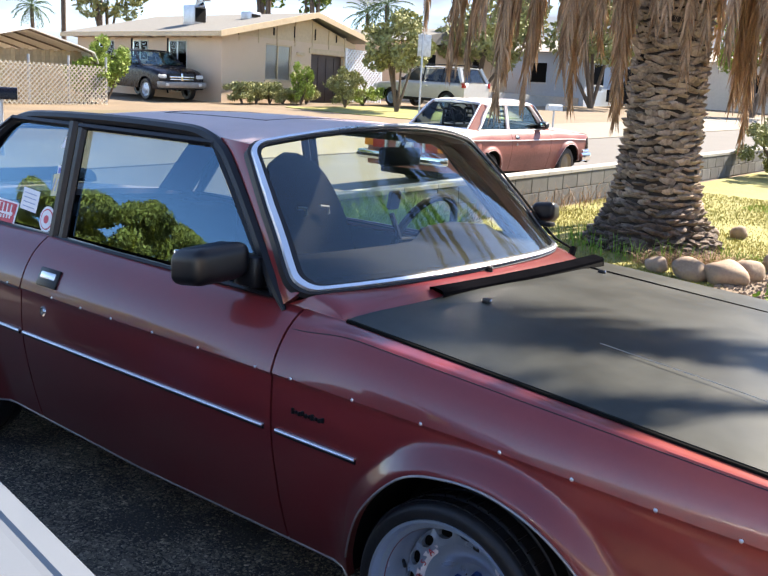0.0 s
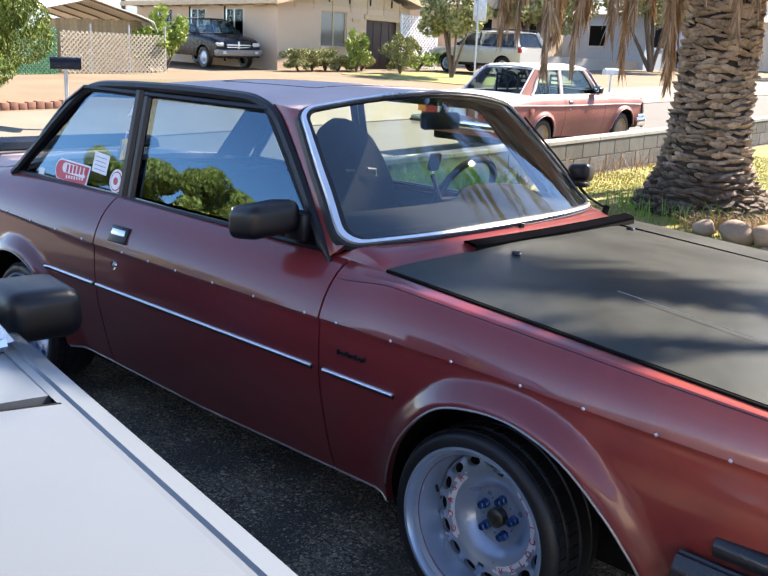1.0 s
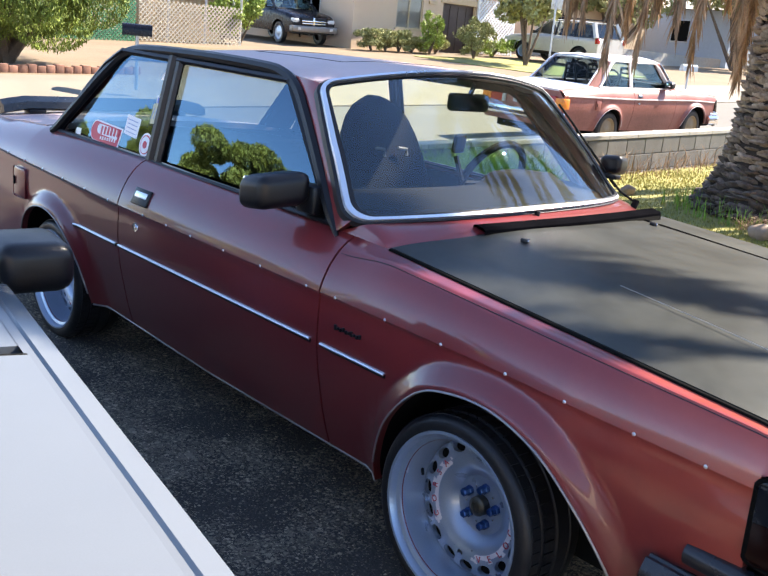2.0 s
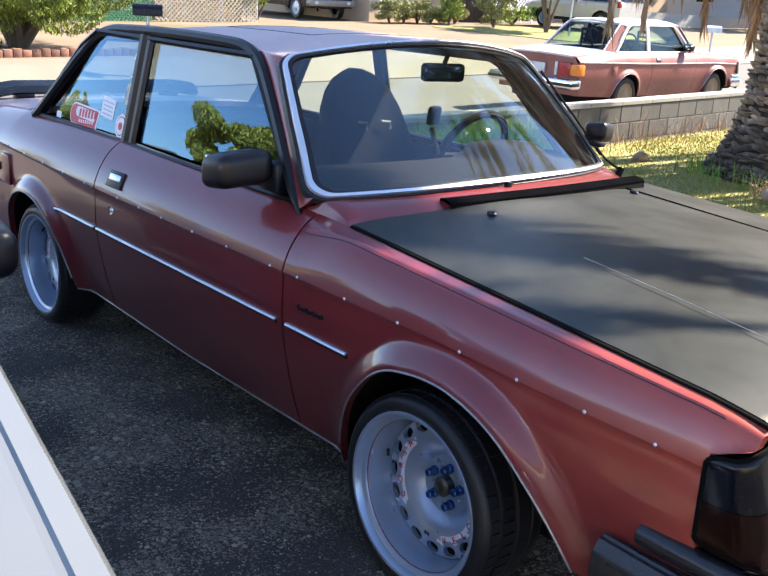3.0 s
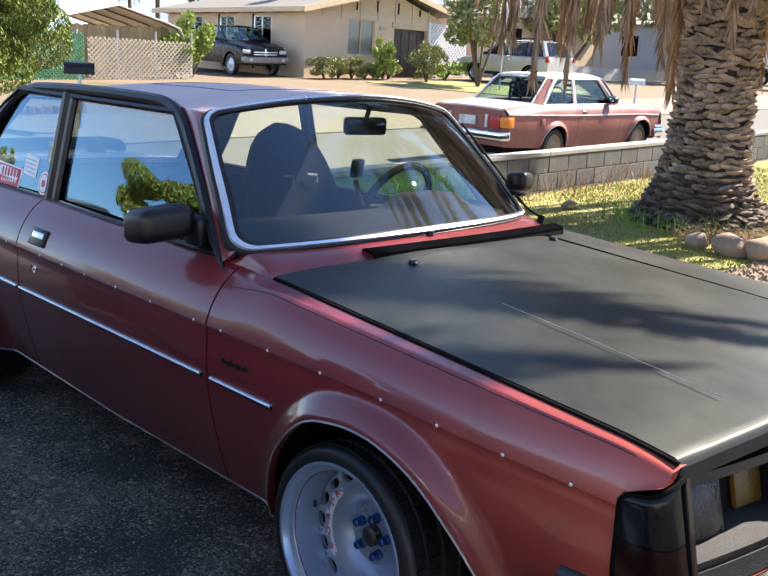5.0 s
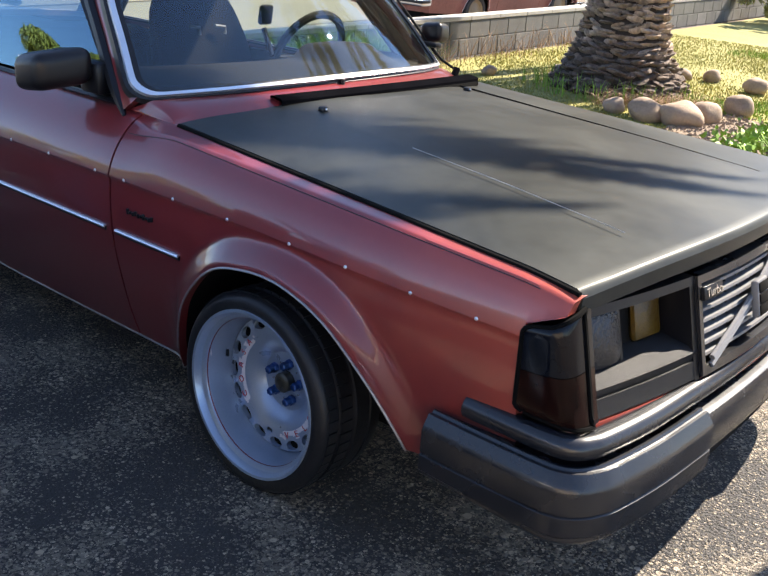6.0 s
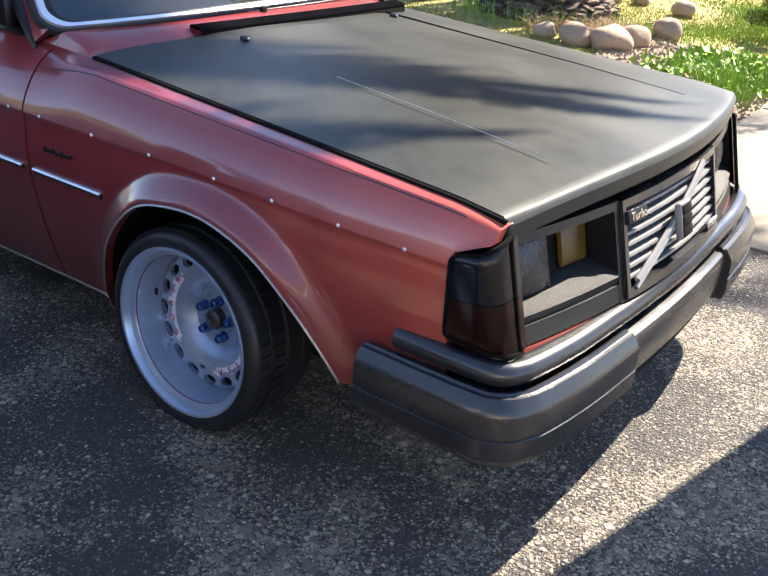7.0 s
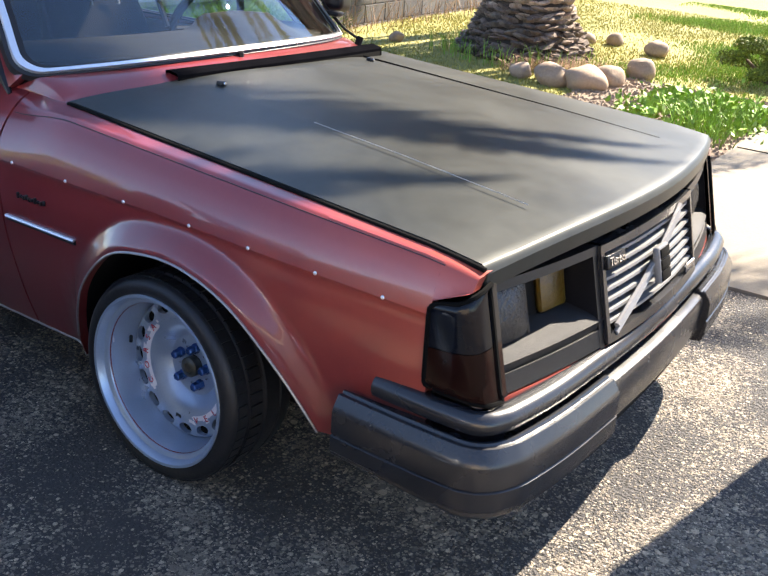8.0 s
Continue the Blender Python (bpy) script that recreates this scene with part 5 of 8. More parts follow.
bucket_seat(0.31)
part("rear_seat", boxbm(-2.62, -2.42, -0.62, 0.62, 0.42, 0.93, 0.06, seg=3), seat_cloth, car)
rvm = boxbm(-0.02, 0.02, -0.092, 0.092, -0.034, 0.034, 0.016, seg=3)
tube(rvm, [(0.0, 0.0, 0.02), (0.03, 0.0, 0.075)], 0.010, 6)
o = part("rear_view_mirror", rvm, black_trim, car, "black interior mirror")
o.matrix_basis = pose(-1.00, 0.105, 1.288, 0, 0, -12)
ph = boxbm(-0.012, 0.012, -0.030, 0.030, -0.036, 0.036, 0.012)
tube(ph, [(0.0, 0, -0.05), (0.06, 0, -0.13)], 0.010, 6)
o = part("windscreen_mount", ph, slot_black, car, "black gadget on a windscreen mount")
o.matrix_basis = pose(-0.96, 0.035, 1.135, 0, 10, 0)

# stickers on the rear side window
def on_glass(xc, h, off):
    u = (-2.01 - xc) / (0.82 - 0.40 * h)
    return Vector((xc, -(0.700 - 0.098 * h - 0.0145 + 0.006 * math.sin(u * math.pi) + off * 0.8), 0.912 + 0.425 * h + 0.012 * (-0.9 - xc)))


def sticker(name, xc, h, w, tall, material, label, turn=0.0, off=0.004):
    p = on_glass(xc, h, off)
    b = bmesh.new()
    box(b, -w / 2, w / 2, -0.0006, 0.0006, -tall / 2, tall / 2, 0.0)
    o = part(name, b, material, car, label)
    o.matrix_basis = pose(*p, -12.9, turn, 0)
    return o


def disc_sticker(xc, h, r, material, name, label, off=0.004):
    b = lathe(bmesh.new(), [(0.0, -0.0006), (r, -0.0006), (r, 0.0006)], 24)
    p = on_glass(xc, h, off)
    o = part(name, b, material, car, label)
    o.matrix_basis = pose(*p, -12.9, 0, 0)


def badge_sticker(xc, h, w, tall, material, name, label, turn, off):
    """A sticker with a round rear end."""
    r = tall / 2
    out = [(w / 2, -r), (w / 2 + 0.012, r)] + [(-w / 2 + r + r * math.cos(radians(90 + 15 * i)), r * math.sin(radians(90 + 15 * i))) for i in range(13)]
    o = part(name, prism(bmesh.new(), out, -0.0006, 0.0006), material, car, label, None)
    o.matrix_basis = pose(*on_glass(xc, h, off), -12.9, turn, 0)


badge_sticker(-2.435, 0.105, 0.275, 0.098, white_sticker, "window_sticker", "red and white window sticker", 3, 0.004)
badge_sticker(-2.437, 0.105, 0.258, 0.084, red_ink, "sticker_print", "red printed shape", 3, 0.0055)
badge_sticker(-2.415, 0.135, 0.19, 0.044, white_sticker, "sticker_print", "white print shape", 3, 0.007)
for i in range(6):
    sticker("sticker_print", -2.465 + 0.030 * i, 0.135 + 0.003 * i, 0.017, 0.036, red_ink, "red print bar", 3, 0.0085)
for i in range(7):
    sticker("sticker_print", -2.465 + 0.022 * i, 0.052 + 0.002 * i, 0.010, 0.014, white_sticker, "white print bar", 3, 0.007)
sticker("window_sticker", -2.213, 0.254, 0.115, 0.085, white_sticker, "white printed sticker", 5)
for i in range(4):
    sticker("sticker_print", -2.213, 0.19 + 0.04 * i, 0.085, 0.004, pale_ink, "", 5, 0.0055)
sticker("window_sticker", -2.062, 0.43, 0.070, 0.085, faded_yellow, "faded yellow sticker", -8)
for i in range(3):
    sticker("sticker_print", -2.075 + 0.02 * i, 0.43, 0.006, 0.05, pale_ink, "", 15, 0.0055)
disc_sticker(-2.078, 0.119, 0.050, white_sticker, "window_sticker", "round red and white sticker")
disc_sticker(-2.078, 0.119, 0.041, red_ink, "sticker_print", "", 0.0055)
disc_sticker(-2.078, 0.119, 0.036, white_sticker, "sticker_print", "", 0.007)
disc_sticker(-2.078, 0.119, 0.016, red_ink, "sticker_print", "", 0.0085)
sticker("window_sticker", -2.040, 0.56, 0.055, 0.036, white_sticker, "small blue and white sticker")
sticker("sticker_print", -2.045, 0.56, 0.030, 0.022, blue_ink, "", 0, 0.0055)
tri = prism(bmesh.new(), [(-0.026, -0.036), (0.026, -0.036), (0.012, 0.040)], -0.0006, 0.0006)
o = part("window_sticker", tri, white_sticker, car, "small pointed white sticker", None)
o.matrix_basis = pose(*on_glass(-2.045, 0.84, 0.004), -12.9, 0, 0)
sticker("window_sticker", -2.70, 0.045, 0.05, 0.03, white_sticker, "small white sticker")


# ---- ground, drive, street, lawn ----
def sheet(name, x0, x1, y0, y1, material, lift, step=0.5, wob=0.0):
    b = bmesh.new()
    nx, ny = max(2, int((x1 - x0) / step) + 1), max(2, int((y1 - y0) / step) + 1)

    def f(x, y):
        e = wob * noise.noise(Vector((x * 1.7, y * 1.7, lift)))
        edge_x = x + (e if x in (x0, x1) else 0)
        edge_y = y + (e if y in (y0, y1) else 0)
        return (edge_x, edge_y, gz(edge_x, edge_y) + lift)

    grid(b, f, lin(x0, x1, nx), lin(y0, y1, ny))
    flange(b, 0.05, False)
    return tagged(finish(name, b, material), kind="structure")


gm = bmesh.new()
gxs = [-400, -250, -150, -100, -70, -50] + lin(-40, 10, 41) + [15, 25, 50, 100, 250]
gys = [-300, -200, -120, -80, -50, -30, -20] + lin(-12, 60, 59) + [75, 100, 150, 250, 450]
grid(gm, lambda x, y: (x, y, min(gz(x, y), 2.6 + 0.002 * max(0, gz(x, y))) - 0.035), gxs, gys)
tagged(finish("ground", gm, sand), kind="structure")
sheet("driveway", -5.0, 9.0, -4.3, 1.62, asphalt, 0.0, 0.2, 0.03)
sheet("walkway", 0.10, 9.0, 1.63, 5.6, concrete, 0.012, 0.3)
sheet("walkway_far", 0.22, 2.2, 5.61, 14.0, concrete, 0.012, 0.3)
sheet("road", -12.4, -5.45, -70, 110, street_mat, -0.018, 1.0)
sheet("pavement", -14.6, -12.45, -40, 60, concrete, 0.0, 1.0)
sheet("lawn", -4.55, 0.09, 1.66, 18.0, soil, -0.006, 0.25, 0.05)
sheet("dirt_bed", -1.45, 0.095, 1.7, 6.0, bed_soil, 0.006, 0.2, 0.15)
sheet("lawn_far", -23.5, -17.0, 21.5, 27.5, soil, -0.01, 0.5, 0.2)
# slab joints
for x in (2.3, 4.5):
    tagged(finish("walkway_joint", boxbm(x - 0.006, x + 0.006, 1.64, 5.58, 0.0, 0.0145 + gz(x, 5.5) * 0), dark), kind="structure")
jb = bmesh.new()
tube(jb, [(x, 4.25, gz(x, 4.25) + 0.013) for x in lin(0.12, 3.0, 8)], 0.006, 5)
tagged(finish("walkway_joint", jb, dark), kind="structure")


# ---- leaves and other numbers of small things ----
def leaf_mesh(name, pts, size, material, aspect=2.2, rnd_seed=1, up=0.0):
    """Many small leaves, each a bent blade, at the points given."""
    rs = np.random.RandomState(rnd_seed)
    n = len(pts)
    d = rs.normal(size=(n, 3))
    d[:, 2] += up
    d /= np.linalg.norm(d, axis=1)[:, None]
    s = np.cross(d, rs.normal(size=(n, 3)))
    s /= np.linalg.norm(s, axis=1)[:, None] + 1e-9
    ln = size * (0.6 + 0.8 * rs.rand(n))[:, None]
    v = np.stack([pts - 0.5 * d * ln, pts + s * ln / aspect / 2, pts + 0.5 * d * ln, pts - s * ln / aspect / 2], 1).reshape(-1, 3)
    f = np.arange(n * 4).reshape(-1, 4)
    me = bpy.data.meshes.new(name)
    me.from_pydata(v.tolist(), [], f.tolist())
    me.materials.append(material)
    return me


def cloud(blobs, n, seed, hollow=0.55, gap=0.35, freq=1.6):
    """Points thick near the skins of blobs (centre, radii), with gaps."""
    rs = np.random.RandomState(seed)
    vol = np.array([b[3] * b[4] * b[5] for b in blobs]) ** (2 / 3)
    pick = rs.choice(len(blobs), size=n * 2, p=vol / vol.sum())
    d = rs.normal(size=(n * 2, 3))
    d /= np.linalg.norm(d, axis=1)[:, None]
    r = hollow + (1 - hollow) * rs.rand(n * 2) ** 0.6
    bl = np.array(blobs)
    p = bl[pick, :3] + d * r[:, None] * bl[pick, 3:6]
    keep = [noise.noise(Vector(q) * freq) > -gap for q in p.tolist()]
    return p[np.array(keep)][:n]


def rough_blobs(c, r, k, seed, spread=0.6, small=0.5):
    """Clumps that make up one crown."""
    rs = random.Random(seed)
    out = [(*c, *(q * 0.62 for q in r))]
    for _ in range(k):
        a, e = rs.uniform(0, 2 * math.pi), rs.uniform(-0.8, 1.2)
        q = spread * rs.uniform(0.75, 1.15)
        s = small * rs.uniform(0.6, 1.1)
        out.append((c[0] + r[0] * q * math.cos(a) * math.cos(e), c[1] + r[1] * q * math.sin(a) * math.cos(e), c[2] + r[2] * q * math.sin(e), r[0] * s, r[1] * s, r[2] * s))
    return out


def crown(parent, blobs, n, size, material, seed, aspect=2.2, up=0.0, label="", gap=0.35, freq=1.6, hollow=0.55):
    o = new("crown", leaf_mesh("crown", cloud(blobs, n, seed, hollow, gap, freq), size, material, aspect, seed, up))
    o.parent = parent
    return tagged(o, label, kind="stuff")


def limbs(parent, base, tips, r, material=None):
    b = bmesh.new()
    rs = random.Random(len(tips) + int(base[0] * 10))
    for tip in tips:
        p0, p1 = Vector(base), Vector(tip)
        mid = p0.lerp(p1, 0.5) + Vector((rs.uniform(-0.1, 0.1), rs.uniform(-0.1, 0.1), 0.12)) * (p1 - p0).length * 0.5
        pts = [p0.lerp(mid, t).lerp(mid.lerp(p1, t), t) for t in lin(0, 1, 7)]
        tube(b, pts, r, 7, r * 0.3)
    return part("trunk", b, material or wood_trunk, parent)


def bush(name, label, c, r, n, size, material, seed, stems=4, aspect=2.2, up=0.3, group="", gap=0.35, category="shrub"):
    """A shrub with stems and a crown of many leaves; c is its foot."""
    x, y = c
    z = gz(x, y) - 0.03
    t = thing(name, label, category, group)
    t.location = (x, y, z)
    cc = (0, 0, r[2] * 1.0)
    rs = random.Random(seed)
    limbs(t, (0, 0, 0), [(rs.uniform(-0.5, 0.5) * r[0], rs.uniform(-0.5, 0.5) * r[1], r[2] * rs.uniform(0.9, 1.5)) for _ in range(stems)], 0.02 + 0.03 * r[0])
    crown(t, rough_blobs(cc, r, 16, seed, 0.85, 0.34), int(n * 1.3), size * 0.85, material, seed, aspect, up, "", 0.12, 3.0 / max(0.5, r[0]), 0.25)
    return t


# ---- low block wall along the street ----
WALL_X = -4.80
wall = thing("block_wall", "low grey concrete block wall with pale cap", "wall")
tagged(wall, kind="structure")
Y0, Y1 = 1.9, 19.0


def wall_top(y):
    return 0.575 + 0.0262 * (y - 4.0)


core = bmesh.new()
grid(core, lambda y, k: (WALL_X + (-0.085, -0.085, 0.085, 0.085)[k], y, (gz(WALL_X, y) - 0.1, wall_top(y) - 0.05, wall_top(y) - 0.05, gz(WALL_X, y) - 0.1)[k]), lin(Y0, Y1, 30), range(4), wrap=True)
part("mortar", core, mortar, wall)
bmb = boxbm(-0.097, 0.097, -0.194, 0.194, -0.094, 0.094, 0.004, seg=1)
blk0 = None
yaw_sh = math.atan(0.0262)
for c in range(3):
    y = Y0 + 0.2 + (0.2 if c % 2 else 0.0)
    while y < Y1 - 0.1:
        z = wall_top(y) - 0.05 - 0.1 - 0.2 * c
        if z > gz(WALL_X, y) - 0.12:
            if blk0 is None:
                o = part("block", bmb, cmu, wall)
                blk0 = o.data
            else:
                o = new("block", blk0)
                o.parent = wall
            o.matrix_basis = pose(WALL_X, y, z, math.degrees(yaw_sh), 0, 0)
        y += 0.4
cb = boxbm(-0.105, 0.105, -0.298, 0.298, -0.025, 0.025, 0.006, seg=1)
cap0 = None
y = Y0 + 0.3
while y < Y1:
    if cap0 is None:
        o = part("cap", cb, cmu_cap, wall)
        cap0 = o.data
    else:
        o = new("cap", cap0)
        o.parent = wall
    o.matrix_basis = pose(WALL_X, y, wall_top(y) - 0.024, math.degrees(yaw_sh), 0, 0)
    y += 0.6

# ---- palm ----
PALM = Vector((-2.62, 6.38, gz(-2.62, 6.38)))
palm = thing("palm_tree", "thick palm with scaly trunk and skirt of dead fronds", "palm tree")
palm.location = PALM


def trunk_r(z):
    return piece(z, [(-0.2, 0.76), (0.0, 0.68), (0.22, 0.545), (0.45, 0.43), (0.9, 0.358), (1.6, 0.338), (2.6, 0.328), (7.5, 0.30)])


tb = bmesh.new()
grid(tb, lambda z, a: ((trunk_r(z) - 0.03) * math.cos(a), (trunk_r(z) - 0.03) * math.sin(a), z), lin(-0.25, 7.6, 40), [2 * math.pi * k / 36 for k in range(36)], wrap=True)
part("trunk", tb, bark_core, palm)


def scale_bm(seed, w=0.088, h=0.031, d=0.038):
    """The stub of an old leaf: a thick curved lip with a ragged edge."""
    rs = random.Random(seed)
    b = bmesh.new()

    def f(u, k):
        t = abs(u)
        edge = 1 - 0.55 * t ** 2.2
        rag = rs.uniform(-0.018, 0.012)
        pts = ((-0.01, -h * 0.9 * edge), (d * 0.55 * edge, -h * 0.55 * edge), (d * edge + rag, h * 0.15 * edge + rag), (d * 0.9 * edge + rag, h * 0.55 * edge + rag), (-0.01, h * 0.75 * edge))
        o, z = pts[k]
        return (o - 0.02 * t * t, u * w, z)

    rows = grid(b, f, lin(-1, 1, 7), range(5))
    return b


scales = []
for sd in range(4):
    b = scale_bm(sd)
    me = bpy.data.meshes.new("leaf_base")
    b.to_mesh(me)
    b.free()
    me.materials.append(bark)
    scales.append(me)
# Darker copies of the scales, used low on the trunk.
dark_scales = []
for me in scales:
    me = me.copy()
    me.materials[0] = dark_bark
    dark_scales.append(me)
rs = random.Random(7)
rest = bmesh.new()
count = 0
z, row = 0.02, 0
while z < 7.0:
    rr = trunk_r(z)
    n = int(2 * math.pi * rr / 0.118)
    for k in range(n):
        a = 2 * math.pi * (k + 0.5 * (row % 2)) / n + rs.uniform(-0.05, 0.05)
        m = Matrix.Translation((rr * math.cos(a), rr * math.sin(a), z + rs.uniform(-0.02, 0.02))) @ Matrix.Rotation(a, 4, "Z") @ Matrix.Rotation(rs.uniform(-0.25, 0.15) + 0.25 * smooth01((0.5 - z) / 0.5), 4, "Y") @ Matrix.Rotation(rs.uniform(-0.38, 0.38), 4, "X") @ Matrix.Diagonal((rs.uniform(0.5, 1.6), rs.uniform(0.7, 1.3), rs.uniform(0.6, 1.5), 1))
        facing = math.cos(a) * 0.38 - math.sin(a) * 0.92
        if facing > -0.12 and z < 2.3 and count < 300:
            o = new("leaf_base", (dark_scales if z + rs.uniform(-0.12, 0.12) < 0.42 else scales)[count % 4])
            o.parent = palm
            o.matrix_basis = m
            count += 1
        else:
            b = scales[(k + row) % 4].copy()
            b.transform(m)
            rest.from_mesh(b)
            bpy.data.meshes.remove(b)
    z += 0.047 + 0.01 * (row % 3)
    row += 1
tagged(part("leaf_stub", rest, bark, palm), kind="stuff")


def frond_mesh(name, length, droop, spread, leaf, material, seed, n=70, hang=0.6, width=0.014, out=0.0):
    """A feather leaf that sets out along +x and bends down; its leaflets hang. out: how far a hanging one stands off."""
    rs = np.random.RandomState(seed)
    V, F = [], []
    sway = rs.uniform(-0.12, 0.12)

    def stem(t):
        if out:
            return np.array([out * (1 - (1 - t) ** 2.6) + 0.1 * t, sway * t * t, 0.22 * math.sin(min(1, t * 3) * math.pi) - length * t ** 1.5])
        return np.array([length * (t - droop * 0.35 * t * t), 0, length * (0.25 * t - droop * t * t)])

    prev = None
    for i in range(15):
        t = i / 14
        p, w = stem(t), 0.030 * (1 - 0.85 * t)
        ring_ = [len(V) + k for k in range(3)]
        V += [(p + (0, -w, 0)).tolist(), (p + (w * 0.7, 0, w * 0.7)).tolist(), (p + (0, w, 0)).tolist()]
        if prev:
            F += [(prev[0], prev[1], ring_[1], ring_[0]), (prev[1], prev[2], ring_[2], ring_[1]), (prev[2], prev[0], ring_[0], ring_[2])]
        prev = ring_
    for i in range(n):
        t = 0.12 + 0.88 * i / n
        p = stem(t)
        tang = stem(min(1, t + 0.01)) - stem(t - 0.01)
        tang /= np.linalg.norm(tang)
        for side in (-1, 1):
            ll = leaf * (0.45 + 0.55 * math.sin(math.pi * min(1, t * 0.9 + 0.15))) * (0.7 + 0.6 * rs.rand())
            d = tang * (0.55 + 0.3 * rs.rand()) + np.array([0.12 * rs.normal(), side * spread * (0.5 + 0.9 * rs.rand()), 0]) + np.array([0, 0, -hang * (0.6 + 0.8 * rs.rand())])
            d /= np.linalg.norm(d)
            mid = p + d * ll * 0.5 + np.array([0, 0, 0.02])
            tip = p + d * ll + np.array([0, 0, -0.12 * ll])
            wv = np.cross(d, rs.normal(size=3))
            wv = wv / (np.linalg.norm(wv) + 1e-9) * width
            k = len(V)
            V += [(p - wv * 0.6).tolist(), (p + wv * 0.6).tolist(), (mid + wv).tolist(), (mid - wv).tolist(), tip.tolist()]
            F += [(k, k + 1, k + 2, k + 3), (k + 3, k + 2, k + 4)]
    me = bpy.data.meshes.new(name)
    me.from_pydata(V, [], F)
    me.materials.append(material)
    return me


dead = [frond_mesh("dead_frond", 3.0, 0, 0.30, 0.46, dead_frond, 10 + i, 170, 0.6, 0.0100, 0.60 + 0.40 * i) for i in range(5)]
live = [frond_mesh("green_frond", 3.3, 0.40, 0.8, 0.50, green_frond, 20 + i, 80, 0.25, 0.012) for i in range(3)]
# turn, tilt and size of the long leaves that arch out over the car
DRIVE_LEAVES = [(-36, -10, 0.95, 1), (-40, -11, 0.96, 1), (-44, -10, 0.95, 1), (-38, -10.5, 0.95, 1), (-34, -10, 0.95, 1), (-42, -12, 0.95, 1), (-32, -30, 1.10, 2), (-37, -6, 0.95, 1), (-40, -8, 0.96, 1), (-35, -7.5, 0.95, 1), (-48, -12, 1.05, 1), (-57, -14, 1.08, 1), (12, 0, 1.10, 0), (20, -20, 1.10, 0), (36, 0, 1.0, 0),
                (-7, 6, 0.80, 2), (5, -2, 0.80, 2), (-34, 8, 0.88, 2),
                (-62, -52, 0.90, 1), (-35, -58, 0.90, 1), (-12, -50, 0.85, 1), (-2, -62, 0.85, 1), (30, -52, 0.85, 1), (-48, -44, 0.95, 1), (-85, -50, 0.85, 1)]
arching = [frond_mesh("green_frond", 6.2, droop_, 0.8, 0.52, green_frond, 40 + i, 150, 0.25, 0.015) for i, droop_ in enumerate((0.5, 0.75, 1.0))]
rs = random.Random(3)
for i in range(84):
    a = 2 * math.pi * i * 0.382 + rs.uniform(-0.15, 0.15)
    o = new("dead_frond", dead[i % 5 if math.cos(a) < 0.05 else i % 2])
    o.parent = palm
    top = rs.uniform(4.35, 5.5)
    o.matrix_basis = Matrix.Translation((0.36 * math.cos(a), 0.36 * math.sin(a), top)) @ Matrix.Rotation(a, 4, "Z") @ Matrix.Diagonal((rs.uniform(0.85, 1.15), 1, rs.uniform(0.9, 1.1), 1))
for i in range(90):
    a = (2 * math.pi * i * 0.618 + rs.uniform(-0.1, 0.1) + math.pi) % (2 * math.pi) - math.pi
    rise, size = -52 + 96 * (i / 90) + rs.uniform(-6, 6), 1.0
    if -1.6 < a < 2.0 or i % 3:
        continue
    o = new("green_frond", live[i % 3])
    o.parent = palm
    o.matrix_basis = Matrix.Translation((0.25 * math.cos(a), 0.25 * math.sin(a), 6.35 + 0.3 * rs.random())) @ Matrix.Rotation(a, 4, "Z") @ Matrix.Rotation(radians(rise), 4, "Y") @ Matrix.Diagonal((size, size, size, 1))
# towards the drive long leaves arch out over the car
for i, (turn, rise, size, bend) in enumerate(DRIVE_LEAVES):
    o = new("green_frond", arching[bend])
    o.parent = palm
    a = radians(turn)
    o.matrix_basis = Matrix.Translation((0.25 * math.cos(a), 0.25 * math.sin(a), 6.35 + 0.1 * (i % 4))) @ Matrix.Rotation(a, 4, "Z") @ Matrix.Rotation(radians(rise), 4, "Y") @ Matrix.Diagonal((size, size, size, 1))
# ---- grass, weeds, rocks ----


def blades(name, area, n, h, w, material, seed, label, cat, dens=None, lean=0.5):
    rs_ = np.random.RandomState(seed)
    V, F = [], []
    x0, x1, y0, y1 = area
    made = 0
    while made < n:
        x, y = x0 + (x1 - x0) * rs_.rand(), y0 + (y1 - y0) * rs_.rand()
        if dens and rs_.rand() > dens(x, y):
            continue
        hh = h * (0.5 + rs_.rand())
        a = rs_.rand() * 2 * math.pi
        ln = lean * rs_.rand() * hh
        z = gz(x, y)
        dx, dy = w * math.cos(a), w * math.sin(a)
        bx, by = ln * math.sin(a * 3), ln * math.cos(a * 3)
        k = len(V)
        V += [(x - dx, y - dy, z - 0.01), (x + dx, y + dy, z - 0.01), (x + bx * 0.5 + dx * 0.6, y + by * 0.5 + dy * 0.6, z + hh * 0.6), (x + bx * 0.5 - dx * 0.6, y + by * 0.5 - dy * 0.6, z + hh * 0.6), (x + bx * 1.3, y + by * 1.3, z + hh)]
        F += [(k, k + 1, k + 2, k + 3), (k + 3, k + 2, k + 4)]
        made += 1
    me = bpy.data.meshes.new(name)
    me.from_pydata(V, [], F)
    me.materials.append(material)
    return tagged(new(name, me), label, cat, kind="stuff")


def lawn_density(x, y):
    near = math.hypot(x - PALM.x, y - PALM.y)
    if near < 0.6 or (x > -1.45 + 0.12 * math.sin(y * 3) and y < 6.1 + 0.3 * x):
        return 0.0
    return 0.25 + 0.75 * smooth01(noise.noise(Vector((x * 0.9, y * 0.9, 0))) * 1.4 + 0.6)


